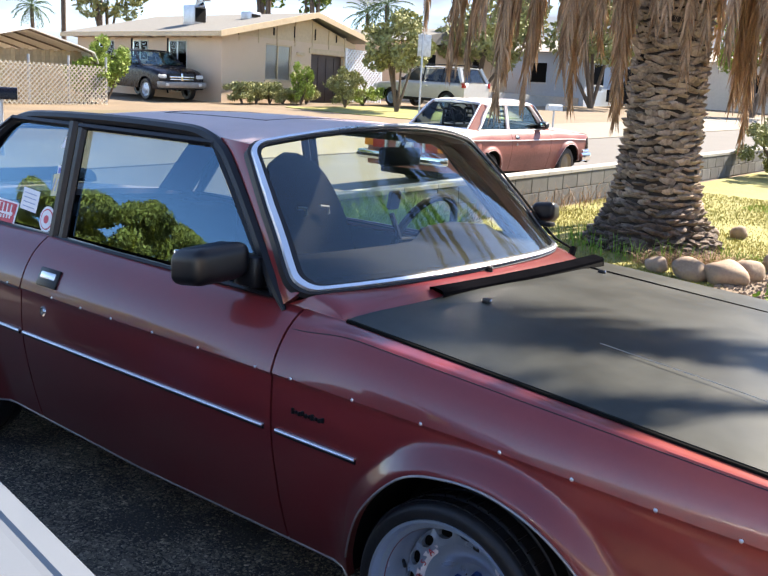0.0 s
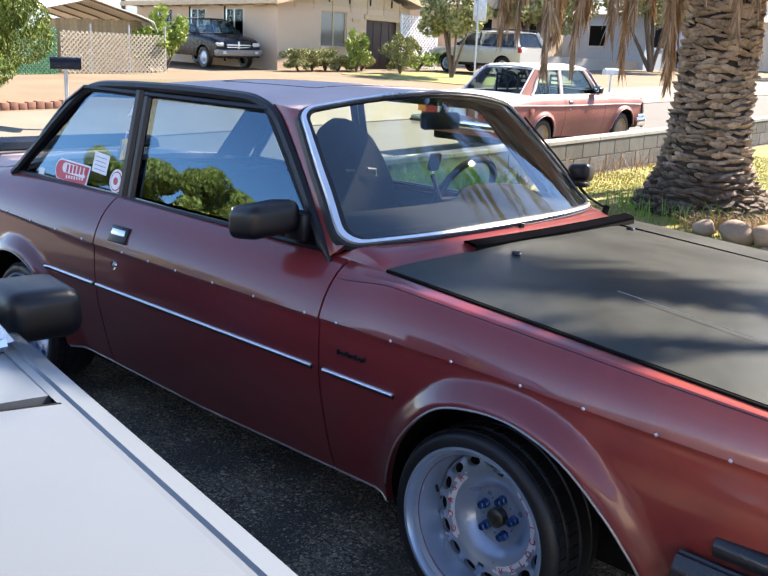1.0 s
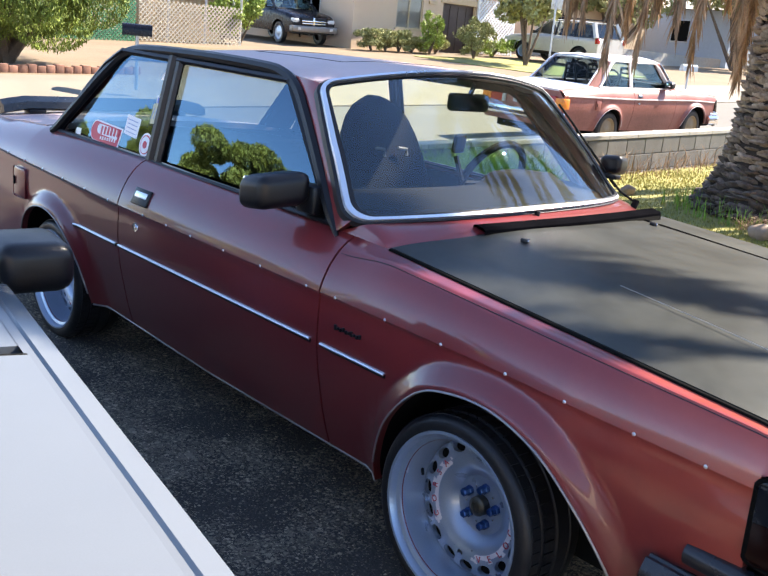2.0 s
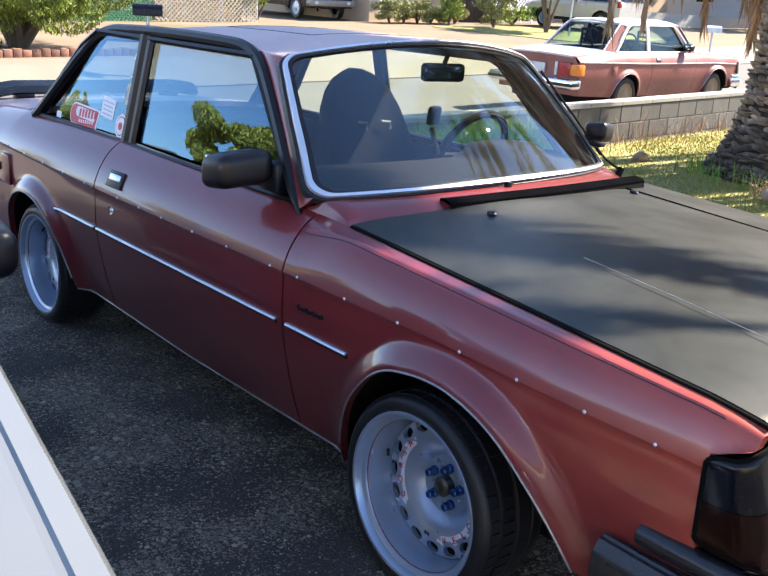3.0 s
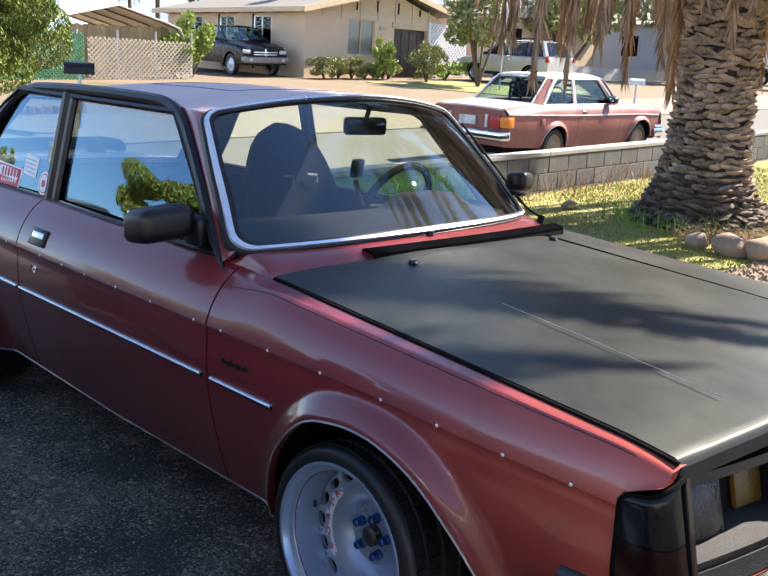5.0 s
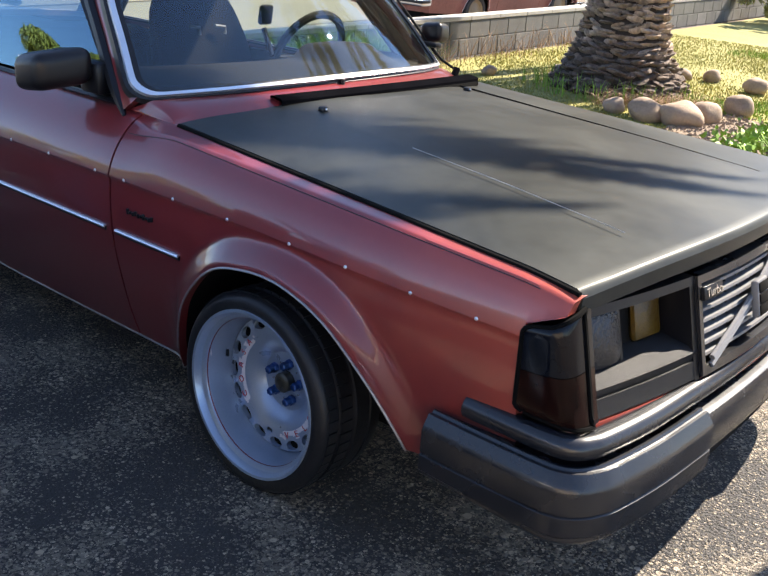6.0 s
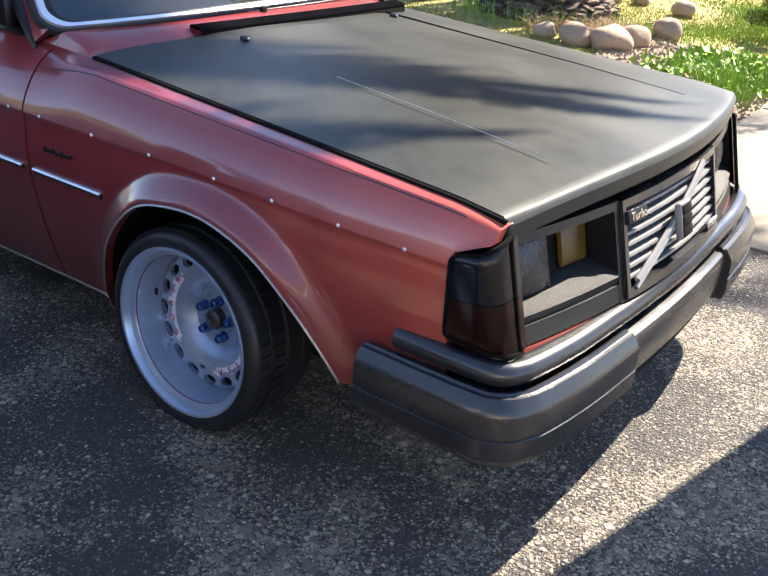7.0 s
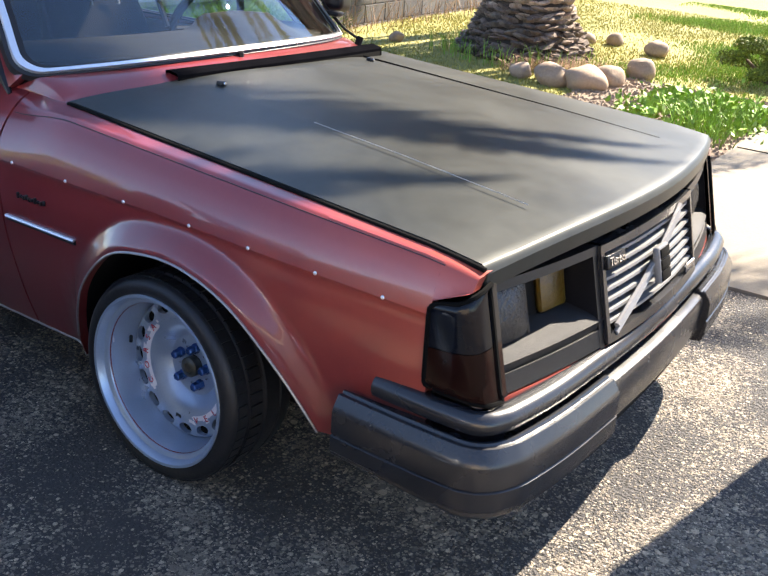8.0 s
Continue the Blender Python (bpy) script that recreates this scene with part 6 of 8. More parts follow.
blades("grass", (-4.6, 0.05, 1.7, 11.5), 60000, 0.013, 0.0045, grass_mat, 5, "patchy yellow-green lawn grass", "grass", lawn_density)
blades("straw", (-2.35, -1.55, 5.35, 6.25), 900, 0.10, 0.003, dead_frond, 25, "dry straw heaped at the foot of the palm", "straw", lambda x, y: smooth01(1.6 - abs(y - 5.75 - 0.6 * (x + 2)) * 5), 3.5)
blades("green_grass", (-3.0, 0.2, 6.0, 13.0), 26000, 0.020, 0.005, weed_mat, 15, "fresh green grass in the lawn", "grass", lambda x, y: lawn_density(x, y) * smooth01(noise.noise(Vector((x * 0.6, y * 0.6, 9))) * 2 + 0.3))
blades("tall_grass", (-3.4, -1.5, 5.2, 6.2), 260, 0.15, 0.006, weed_mat, 6, "green grass tufts at the foot of the palm", "grass", lambda x, y: 1.0 if 0.45 < math.hypot(x - PALM.x, y - PALM.y) < 1.0 else 0.0)
blades("weed_stalks", (-0.45, 0.1, 4.1, 5.4), 420, 0.16, 0.006, weed_mat, 8, "green weed stalks beside the walkway", "weeds", lambda x, y: smooth01(noise.noise(Vector((x * 2, y * 2, 4))) * 2 + 0.5), 0.8)
rs = np.random.RandomState(12)
pw = []
for _ in range(46):
    cx, cy_ = rs.uniform(-0.85, 0.08), rs.uniform(4.45, 5.75)
    rad = rs.uniform(0.05, 0.13)
    q = rs.normal(size=(45, 3)) * (rad, rad, rad * 0.5)
    q[:, 2] = np.abs(q[:, 2])
    pw.append(q + (cx, cy_, gz(cx, cy_) + 0.01))
weeds = new("weeds", leaf_mesh("weeds", np.concatenate(pw), 0.052, weed_mat, 1.5, 4, 0.3))
tagged(weeds, "bright green leafy weeds beside the walkway", "weeds", kind="stuff")
# weeds behind the car, before the wall
blades("tall_weeds", (-4.6, -3.6, 1.7, 4.7), 5200, 0.36, 0.006, weed_mat, 18, "tall green weeds along the block wall", "weeds", lambda x, y: smooth01(noise.noise(Vector((x * 1.2, y * 1.2, 14))) * 2 + 0.55), 1.2)
blades("dry_weeds", (-4.68, -4.2, 4.5, 9.0), 260, 0.26, 0.004, dead_frond, 19, "dry straw-coloured weeds along the block wall", "weeds", None, 1.2)


def rock(x, y, rx, ry, rz, seed, turn=0.0, label="smooth tan river rock in the bed"):
    b = bmesh.new()
    bmesh.ops.create_icosphere(b, subdivisions=3, radius=1.0)
    for v in b.verts:
        k = 1 + 0.30 * noise.noise(v.co * 1.1 + Vector((seed * 3.1, 0, 0)))
        v.co = Vector((v.co.x * rx * k, v.co.y * ry * k, v.co.z * rz * k))
    o = solid("rock", b, rock_mat, label, "rock", "river rocks round the bed")
    o.matrix_world = pose(x, y, gz(x, y) + rz * 0.62, 0, 0, turn)
    return o


for i, (x, y, r_) in enumerate(((-1.73, 5.16, 0.20), (-1.44, 5.24, 0.22), (-1.36, 5.56, 0.19), (-1.30, 6.16, 0.20), (-1.60, 7.44, 0.17), (-2.44, 7.56, 0.12), (-2.18, 7.72, 0.14), (-3.78, 5.80, 0.11), (-2.06, 5.22, 0.14))):
    rock(x, y, r_ * 0.80, r_ * 0.66, r_ * 0.56, i, 40 * i)
bush("shrub", "dark rounded shrub on the lawn", (-0.30, 6.95), (0.48, 0.5, 0.22), 9000, 0.04, leaf_dark, 31)
bush("shrub", "leafy shrub at the end of the block wall", (-3.9, 15.2), (0.95, 1.0, 0.62), 5000, 0.10, leaf_olive, 32)
rs = np.random.RandomState(5)
V, F = [], []
for _ in range(5200):
    x, y = rs.uniform(-1.45, 0.1), rs.uniform(1.8, 6.0)
    s_ = rs.uniform(0.006, 0.018)
    z = gz(x, y) + 0.010
    k = len(V)
    V += [(x - s_, y, z), (x, y - s_ * 0.8, z), (x + s_, y, z), (x, y + s_ * 0.9, z), (x, y, z + s_)]
    F += [(k, k + 1, k + 4), (k + 1, k + 2, k + 4), (k + 2, k + 3, k + 4), (k + 3, k, k + 4)]
me = bpy.data.meshes.new("gravel")
me.from_pydata(V, [], F)
me.materials.append(rock_mat)
tagged(new("gravel", me), "loose gravel in the bed", "gravel", kind="stuff")


# ---- other vehicles ----
def vehicle(name, label, m, p):
    """A car about the middle of its wheelbase, ahead along +x. p gives its lines."""
    t = thing(name, label, p.get("cat", "car"), m=m)
    W, xf, xr, low = p["W"] / 2, p["xf"], p["xr"], p["low"]
    body_mat = p["paint"]
    top_k = p["top"]
    ax = p["axles"]
    R = p["wheel"]

    def hw(x):
        u = (x - (xf + xr) / 2) / ((xf - xr) / 2)
        return W * (1 - 0.07 * abs(u) ** 5)

    def ztop(x):
        return piece(x, top_k)

    def zlow(x):
        z = low
        for a in ax:
            if abs(x - a) < R * 1.22:
                z = max(z, R * 0.95 + math.sqrt((R * 1.22) ** 2 - (x - a) ** 2))
        return z

    xs = sorted({round(v, 3) for v in lin(xr, xf, 40) + [a + R * 1.22 * math.cos(math.pi * i / 20) for a in ax for i in range(21)] + [a + k * (R * 1.22 + 0.002) for a in ax for k in (-1, 1)]})
    b = bmesh.new()
    sh = p.get("shoulder", 0.10)
    for s in (-1, 1):
        def f(x, v):
            zt, zl, w = ztop(x), zlow(x), hw(x)
            if v <= 1:
                a = v * math.pi / 2
                return (x, s * (w - sh + sh * math.sin(a)), zt - p.get("roll", 0.14) * (1 - math.cos(a)))
            z = zt - p.get("roll", 0.14)
            z = z + (zl - z) * (v - 1)
            d = max(0, (z - 0.0))
            return (x, s * (w - 0.07 * max(0, 1 - z / 0.6)), z)
        grid(b, f, xs, lin(0, 1, 5) + [1.25, 1.5, 1.75, 2])
    grid(b, lambda x, v: (x, v * (hw(x) - sh), ztop(x) + 0.02 * (1 - v * v)), xs, lin(-1, 1, 9))
    for xe in (xr, xf):
        grid(b, lambda z, v: (xe, v * hw(xe) * (1 - 0.1 * (z > ztop(xe) - 0.05)), z), lin(low, ztop(xe), 5), lin(-1, 1, 7))
    bmesh.ops.remove_doubles(b, verts=b.verts, dist=0.001)
    part("body", b, body_mat, t)
    part("underbody", boxbm(xr + 0.1, xf - 0.1, -W * 0.72, W * 0.72, low - 0.02, low + 0.35), dark, t)
    # greenhouse
    zr, wr = p["roof"], W - p.get("lean", 0.20)
    wb = W - 0.07
    rows_g = p["cabin"]           # windscreen foot, windscreen head, rear head, rear foot

    def gp(x0, x1, side, h):
        zb = ztop(x0) if h == 0 else zr
        return Vector((x0 + (x1 - x0) * h, side * (wb + (wr - wb) * h), ztop(x0) * (1 - h) + (zr - 0.05) * h))

    a, bb, c, d = rows_g
    rb = bmesh.new()
    grid(rb, lambda u, v: (bb + (c - bb) * u, v * wr, zr - 0.05 + 0.05 * (1 - abs(v) ** 3) * (0.5 + 0.5 * math.sin(math.pi * (0.15 + 0.7 * u)))), lin(0, 1, 12), lin(-1, 1, 11))
    part("roof", flange(rb, 0.03, False), p.get("roof_paint", body_mat), t)
    g = p.get("glass", dark_glass)
    for x0, x1, nm in ((a, bb, "windscreen"), (d, c, "rear_window")):
        q = bmesh.new()
        grid(q, lambda v, h: gp(x0, x1, v, h) * 1.0, lin(-0.93, 0.93, 7), lin(0.06, 0.94, 4))
        o = part(nm, q, g, t)
        tb_ = bmesh.new()
        tube(tb_, [gp(x0, x1, v, h) + Vector((0.01 if x0 > 0 else -0.01, 0, 0.005)) for v, h in ((-0.95, 0.04), (0.95, 0.04), (0.95, 0.95), (-0.95, 0.95), (-0.95, 0.04))], 0.014, 6)
        part(nm + "_frame", tb_, p.get("frame", chrome), t)
    for s in (-1, 1):
        part("front_pillar", tube(bmesh.new(), [gp(a, bb, s, 0), gp(a, bb, s, 1)], 0.030, 6), body_mat, t)
        part("rear_pillar", tube(bmesh.new(), [gp(d, c, s, 0), gp(d, c, s, 1)], p.get("cpil", 0.05), 6), body_mat, t)
        cuts = [a - 0.10] + p.get("posts", []) + [d + 0.10]
        heads = [bb - 0.06] + p.get("posts", []) + [c + 0.06]
        for i in range(len(cuts) - 1):
            q = bmesh.new()
            x0b, x1b, x0t, x1t = cuts[i] - 0.03, cuts[i + 1] + 0.03, heads[i] - 0.03, heads[i + 1] + 0.03
            grid(q, lambda u, h: Vector(((x0b + (x1b - x0b) * u) * (1 - h) + (x0t + (x1t - x0t) * u) * h, s * (wb + (wr - wb) * h - 0.004), ztop(a - 0.4) * (1 - h) + (zr - 0.05) * h)), lin(0, 1, 4), lin(0.05, 0.90, 4))
            part("side_window", q, g, t)
        for x in p.get("posts", []):
            q = bmesh.new()
            tube(q, [(x, s * wb, ztop(a - 0.4)), (x, s * wr, zr - 0.05)], 0.035, 6)
            part("door_post", q, p.get("frame", chrome), t)
        q = bmesh.new()
        tube(q, [(a - 0.02, s * (wb + 0.02), ztop(a) + 0.0), (bb - 0.02, s * (wr + 0.012), zr - 0.05), (c + 0.02, s * (wr + 0.012), zr - 0.05), (d + 0.05, s * (wb + 0.02), ztop(d) + 0.0)], 0.014, 6)
        part("drip_rail", q, p.get("frame", chrome), t)
        for x in p.get("gaps", []):
            q = bmesh.new()
            tube(q, [(x, s * (hw(x) - sh * 0.5), ztop(x) - 0.02), (x, s * (hw(x) + 0.001), ztop(x) - p.get("roll", 0.14)), (x, s * (hw(x) - 0.005), low + 0.1)], 0.006, 5)
            part("door_gap", q, dark, t)
        mx = p.get("mirror", a - 0.25)
        q = boxbm(mx - 0.06, mx + 0.06, s * (W - 0.02), s * (W + 0.17), ztop(a) + 0.02, ztop(a) + 0.15, 0.03)
        part("mirror", q, black_trim, t)
        if p.get("stripe"):
            q = bmesh.new()
            tube(q, [(x, s * (hw(x) + 0.004), ztop(x) - p.get("roll", 0.14) + 0.005) for x in lin(xr + 0.1, xf - 0.1, 12)], 0.014, 6)
            part("side_moulding", q, p["stripe"], t)
        part("door_handle", boxbm(p.get("handle", -0.4) - 0.08, p.get("handle", -0.4) + 0.08, s * (hw(0) - 0.01), s * (hw(0) + 0.02), ztop(-0.4) - 0.17, ztop(-0.4) - 0.13, 0.008), chrome, t)
    inr = bmesh.new()
    zi = ztop(a - 0.3)
    for x in p.get("seats", []):
        for y in (-0.36, 0.36):
            box(inr, x - 0.12, x + 0.02, y - 0.22, y + 0.22, zi - 0.4, zi + 0.12, 0.04)
            box(inr, x - 0.10, x - 0.02, y - 0.13, y + 0.13, zi + 0.13, zi + 0.30, 0.03)
    if p.get("seats"):
        part("seats", inr, seat_cloth, t, "dark seats")
    part("cabin_floor", boxbm(d + 0.1, a - 0.1, -wb + 0.08, wb - 0.08, low + 0.3, zi - 0.18), seat_cloth, t)
    # wheels
    src = None
    for x in ax:
        for s in (-1, 1):
            if src is None:
                src = new("wheel")
                part("tyre", lathe(bmesh.new(), [(R * 0.66, -0.09), (R * 0.75, -0.1), (R * 0.92, -0.098), (R, -0.07), (R, 0.07), (R * 0.9, 0.1), (R * 0.6, 0.09)], 32), rubber, src)
                part("rim", lathe(bmesh.new(), [(R * 0.66, -0.09), (R * 0.60, -0.06), (R * 0.52, -0.055), (R * 0.30, -0.075), (R * 0.12, -0.09), (0, -0.09)], 24), p.get("rim", wheel_silver), src)
                o = src
            else:
                o = copy_thing(src, Matrix())
            o.parent = t
            o.matrix_parent_inverse = Matrix()
            o.matrix_basis = pose(x, s * (W - 0.13), R, 0, 0, 0 if s < 0 else 180)
    for nm, box_, mt, lb in p.get("bits", []):
        x0, x1, y0, y1, z0, z1, bv = box_
        part(nm, boxbm(x0, x1, y0, y1, z0, z1, bv), mt, t, lb)
        if y0 * y1 > 0:
            part(nm, boxbm(x0, x1, -y0, -y1, z0, z1, bv), mt, t, lb)
    return t


faded_red = mat("sun_faded_red", (0.23, 0.062, 0.045), 0.42, vary=0.25, scale=2.0, bscale=30, second=(0.34, 0.125, 0.095))
faded_roof = mat("bleached_paint", (0.62, 0.56, 0.56), 0.55, vary=0.15, scale=2.0)
navy = mat("dark_blue_black_paint", (0.004, 0.004, 0.009), 0.28, vary=0.2, spec=0.25)
dull_chrome = mat("dull_chrome", (0.22, 0.21, 0.20), 0.45, metal=0.6, vary=0.2)
suv_silver = mat("pale_silver_paint", (0.50, 0.49, 0.46), 0.35, metal=0.3, vary=0.08, coat=0.4)
silver_paint = mat("silver_white_paint", (0.125, 0.136, 0.148), 0.22, metal=0.10, vary=0.05, scale=3, bscale=400, coat=0.3)
tail_red = mat("tail_red", (0.35, 0.015, 0.012), 0.25, vary=0.2)
tail_amber = mat("tail_amber", (0.75, 0.22, 0.02), 0.3, vary=0.2)
gold_rim = mat("tan_rim", (0.30, 0.22, 0.12), 0.5, vary=0.3)
lamp_white = mat("lamp_lens", (0.55, 0.56, 0.55), 0.2, vary=0.3)
pale_teal = glass("pale_teal_glass", (0.70, 0.85, 0.85), 0.0, 1.22)
teal_glass = glass("greenish_glass", (0.80, 0.92, 0.88), 0.0, 1.7, (0.8, 0.97, 0.95))


def at_ground(x, y, yaw):
    z = gz(x, y) - 0.012
    e = 0.5
    dzdx, dzdy = (gz(x + e, y) - gz(x - e, y)) / (2 * e), (gz(x, y + e) - gz(x, y - e)) / (2 * e)
    up = Vector((-dzdx, -dzdy, 1)).normalized()
    fwd = Vector((math.cos(radians(yaw)), math.sin(radians(yaw)), 0))
    fwd = (fwd - up * fwd.dot(up)).normalized()
    left = up.cross(fwd)
    mm = Matrix((fwd, left, up)).transposed().to_4x4()
    return Matrix.Translation((x, y, z)) @ mm


def respray(src, name, label, m, swaps, skip):
    """A second car of the same model in other paint, without the parts named in skip."""
    t = thing(name, label, "car", m=m)
    made, meshes = {src: t}, {}
    for o in src.children_recursive:
        if o.name.split(".")[0] in skip or o.parent not in made:
            continue
        c = o.copy()
        scene.collection.objects.link(c)
        c.parent = made[o.parent]
        if o.data is not None and o.data.materials[0].name in swaps:
            if o.data.name not in meshes:
                meshes[o.data.name] = o.data.copy()
                meshes[o.data.name].materials[0] = swaps[o.data.materials[0].name]
            c.data = meshes[o.data.name]
        if "label" in c:
            del c["label"]
        made[o] = c
    return t


# faded red saloon parked on the street: the same model as the car in the drive
faded_hood = mat("bleached_red", (0.40, 0.20, 0.17), 0.5, vary=0.25, scale=2.0, second=(0.55, 0.36, 0.33))
saloon = respray(car, "faded_red_car", "sun-faded red two-door saloon parked at the street wall", at_ground(-8.05, 11.75, 90) @ Matrix.Translation((1.325, 0, 0.045)),
    {"dark_red_paint": faded_red, "chalky_red_paint": faded_roof, "satin_black_paint": faded_hood, "side_glass": teal_glass, "windscreen_glass": pale_teal, "far_side_glass": pale_teal, "weathered_black_plastic": chrome, "dull_arch_trim": faded_roof, "groove_shade": faded_roof},
    {"rivet", "sill_seam", "wheel", "window_sticker", "sticker_print", "wing_badge", "cowl_vent", "side_strip", "strip_backing", "rear_spoiler", "rear_bumper", "mud_flap", "washer_jet", "jet_tip", "windscreen_mount", "harness_slot", "wiper_pivot", "crease", "front_seat"})
for o in saloon.children:
    if o.name.split(".")[0] in ("drip_moulding", "window_frame"):
        o.data = o.data.copy()
        o.data.materials[0] = faded_roof
rw = [(-2.56, -0.50, 1.355), (-2.61, 0.0, 1.382), (-2.56, 0.50, 1.355), (-3.05, 0.60, 0.950), (-3.11, 0.0, 0.955), (-3.05, -0.60, 0.950), (-2.56, -0.50, 1.355)]
part("rear_window_trim", tube(bmesh.new(), rw, 0.016, 6), alu, saloon, "bright trim round the rear window")
for s in (-1, 1):
    part("waist_stripe", tube(bmesh.new(), [(x, s * (cy(x) + 0.002), cz(x) + 0.004) for x in lin(-3.8, 0.70, 30)], 0.010, 6), faded_roof, saloon, "pale worn stripe along the waist")
    part("tail_lamp", boxbm(-3.925, -3.86, s * 0.42, s * 0.66, 0.58, 0.78, 0.01), tail_red, saloon, "red tail lamp")
    part("indicator", boxbm(-3.93, -3.78, s * 0.665, s * 0.835, 0.60, 0.76, 0.01), tail_amber, saloon, "amber indicator")
    part("reverse_lamp", boxbm(-3.928, -3.86, s * 0.36, s * 0.41, 0.58, 0.78, 0.006), lamp_white, saloon)
    for x in (-1.60, -2.25):
        hr = bmesh.new()
        for k in range(4):
            tube(hr, [(x - 0.02 * k, s * 0.34 - 0.12 + 0.015 * k, 0.98 + 0.075 * k), (x - 0.02 * k, s * 0.34 + 0.12 - 0.015 * k, 0.98 + 0.075 * k)], 0.016, 6)
        for d in (-1, 1):
            tube(hr, [(x, s * 0.34 + d * 0.125, 0.93), (x - 0.07, s * 0.34 + d * 0.075, 1.22)], 0.020, 6)
        tube(hr, [(x - 0.07, s * 0.34 - 0.075, 1.22), (x - 0.07, s * 0.34 + 0.075, 1.22)], 0.020, 6)
        part("head_rest", hr, black_trim, saloon, "dark ladder-shaped head rest")
part("rear_bumper", boxbm(-4.10, -3.86, -0.85, 0.85, 0.40, 0.545, 0.03), chrome, saloon, "chromed rear bumper")
part("bumper_insert", boxbm(-4.112, -3.90, -0.856, 0.856, 0.445, 0.49, 0.01), black_trim, saloon)
part("number_plate", boxbm(-3.935, -3.90, -0.17, 0.17, 0.60, 0.74, 0.004), lamp_white, saloon)
for x in (0.0, -2.65):
    for s in (-1, 1):
        wh = new("wheel")
        wh.parent = saloon
        wh.matrix_basis = pose(x, s * 0.74, 0.255, 0, 0, 0 if s < 0 else 180)
        part("tyre", lathe(bmesh.new(), [(0.19, -0.075), (0.21, -0.088), (0.27, -0.086), (0.30, -0.06), (0.30, 0.07), (0.27, 0.09), (0.18, 0.08)], 36), rubber, wh)
        part("rim", lathe(bmesh.new(), [(0.20, -0.078), (0.195, -0.085), (0.18, -0.06), (0.16, -0.045), (0.10, -0.05), (0.06, -0.07), (0.03, -0.075), (0, -0.075)], 28), gold_rim, wh, "tan-gold steel rim")

# dark pickup beside the house
vehicle("pickup_truck", "dark blue-black pickup truck parked beside the tan house", at_ground(-28.9, 19.45, -6), dict(
    W=2.0, xf=2.55, xr=-3.0, low=0.42, paint=navy, axles=(1.65, -1.9), wheel=0.39, roof=1.80, lean=0.28, cat="pickup truck",
    top=[(-3.0, 1.22), (-0.75, 1.22), (-0.7, 1.24), (1.0, 1.24), (1.3, 1.22), (2.1, 1.13), (2.45, 1.05), (2.55, 0.96)], cabin=(1.30, 0.48, -0.62, -0.80), gaps=[1.05, -0.2, -0.85], posts=[-0.1], glass=teal_glass, frame=black_trim, seats=[-0.1], shoulder=0.12, roll=0.16, mirror=0.75,
    bits=[("front_bumper", (2.45, 2.72, -0.98, 0.98, 0.48, 0.70, 0.04), dull_chrome, "dull chromed bumper"), ("grille_bar", (2.53, 2.58, -0.50, 0.50, 0.76, 0.80, 0.01), chrome, ""), ("grille_frame", (2.52, 2.57, -0.54, 0.54, 0.72, 1.0, 0.02), black_trim, "black grille with bright cross bars"), ("cross_bar", (2.55, 2.60, -0.04, 0.04, 0.72, 1.0, 0.01), chrome, ""), ("cross_bar", (2.55, 2.60, -0.52, 0.52, 0.84, 0.89, 0.01), chrome, ""), ("headlamp", (2.42, 2.565, 0.60, 0.93, 0.80, 0.96, 0.05), lamp_white, "clear headlamp"), ("fog_lamp", (2.70, 2.74, 0.62, 0.76, 0.55, 0.65, 0.02), lamp_white, "")]))

# silver wagon
vehicle("silver_suv", "pale silver sport utility vehicle parked in a drive", at_ground(-22.4, 29.2, 180), dict(
    W=1.92, xf=2.35, xr=-2.25, low=0.35, paint=suv_silver, axles=(1.43, -1.43), wheel=0.37, roof=1.74, lean=0.24, cat="suv", cpil=0.11,
    top=[(-2.5, 1.12), (0.9, 1.10), (1.1, 1.08), (2.2, 0.98), (2.45, 0.85)], cabin=(1.05, 0.30, -1.85, -2.15), gaps=[0.85, -0.15, -1.1], posts=[-0.15, -1.10], frame=black_trim, seats=[-0.1, -1.0], shoulder=0.09, roll=0.12, mirror=0.8,
    bits=[("front_bumper", (2.35, 2.56, -0.94, 0.94, 0.36, 0.62, 0.05), suv_silver, ""), ("headlamp", (2.25, 2.47, 0.60, 0.92, 0.74, 0.90, 0.03), lamp_white, ""), ("tail_lamp", (-2.28, -2.15, 0.80, 0.96, 0.93, 1.12, 0.02), tail_red, "red tail lamp"), ("sill_cladding", (-1.0, 1.0, 0.93, 0.985, 0.34, 0.46, 0.02), black_trim, ""), ("roof_rail", (-1.9, 0.1, 0.62, 0.66, 1.79, 1.83, 0.01), black_trim, "")]))

# silver car alongside, of which bonnet, edge and mirror are seen
SC = Matrix.Translation((-0.25, -1.836, 0)) @ Matrix.Rotation(radians(-8.4), 4, "Z") @ Matrix.Translation((0, -0.80, 0))
sil = thing("silver_car", "low open silver-white car with black mirrors on asphalt", "car", m=SC)
sb = bmesh.new()
sx0, sx1 = -2.60, 1.62


def s_top(x):
    return piece(x, [(-2.60, 0.80), (-2.2, 0.86), (-0.42, 0.842), (-0.05, 0.828), (0.6, 0.808), (1.1, 0.790), (1.45, 0.74), (1.62, 0.66)])


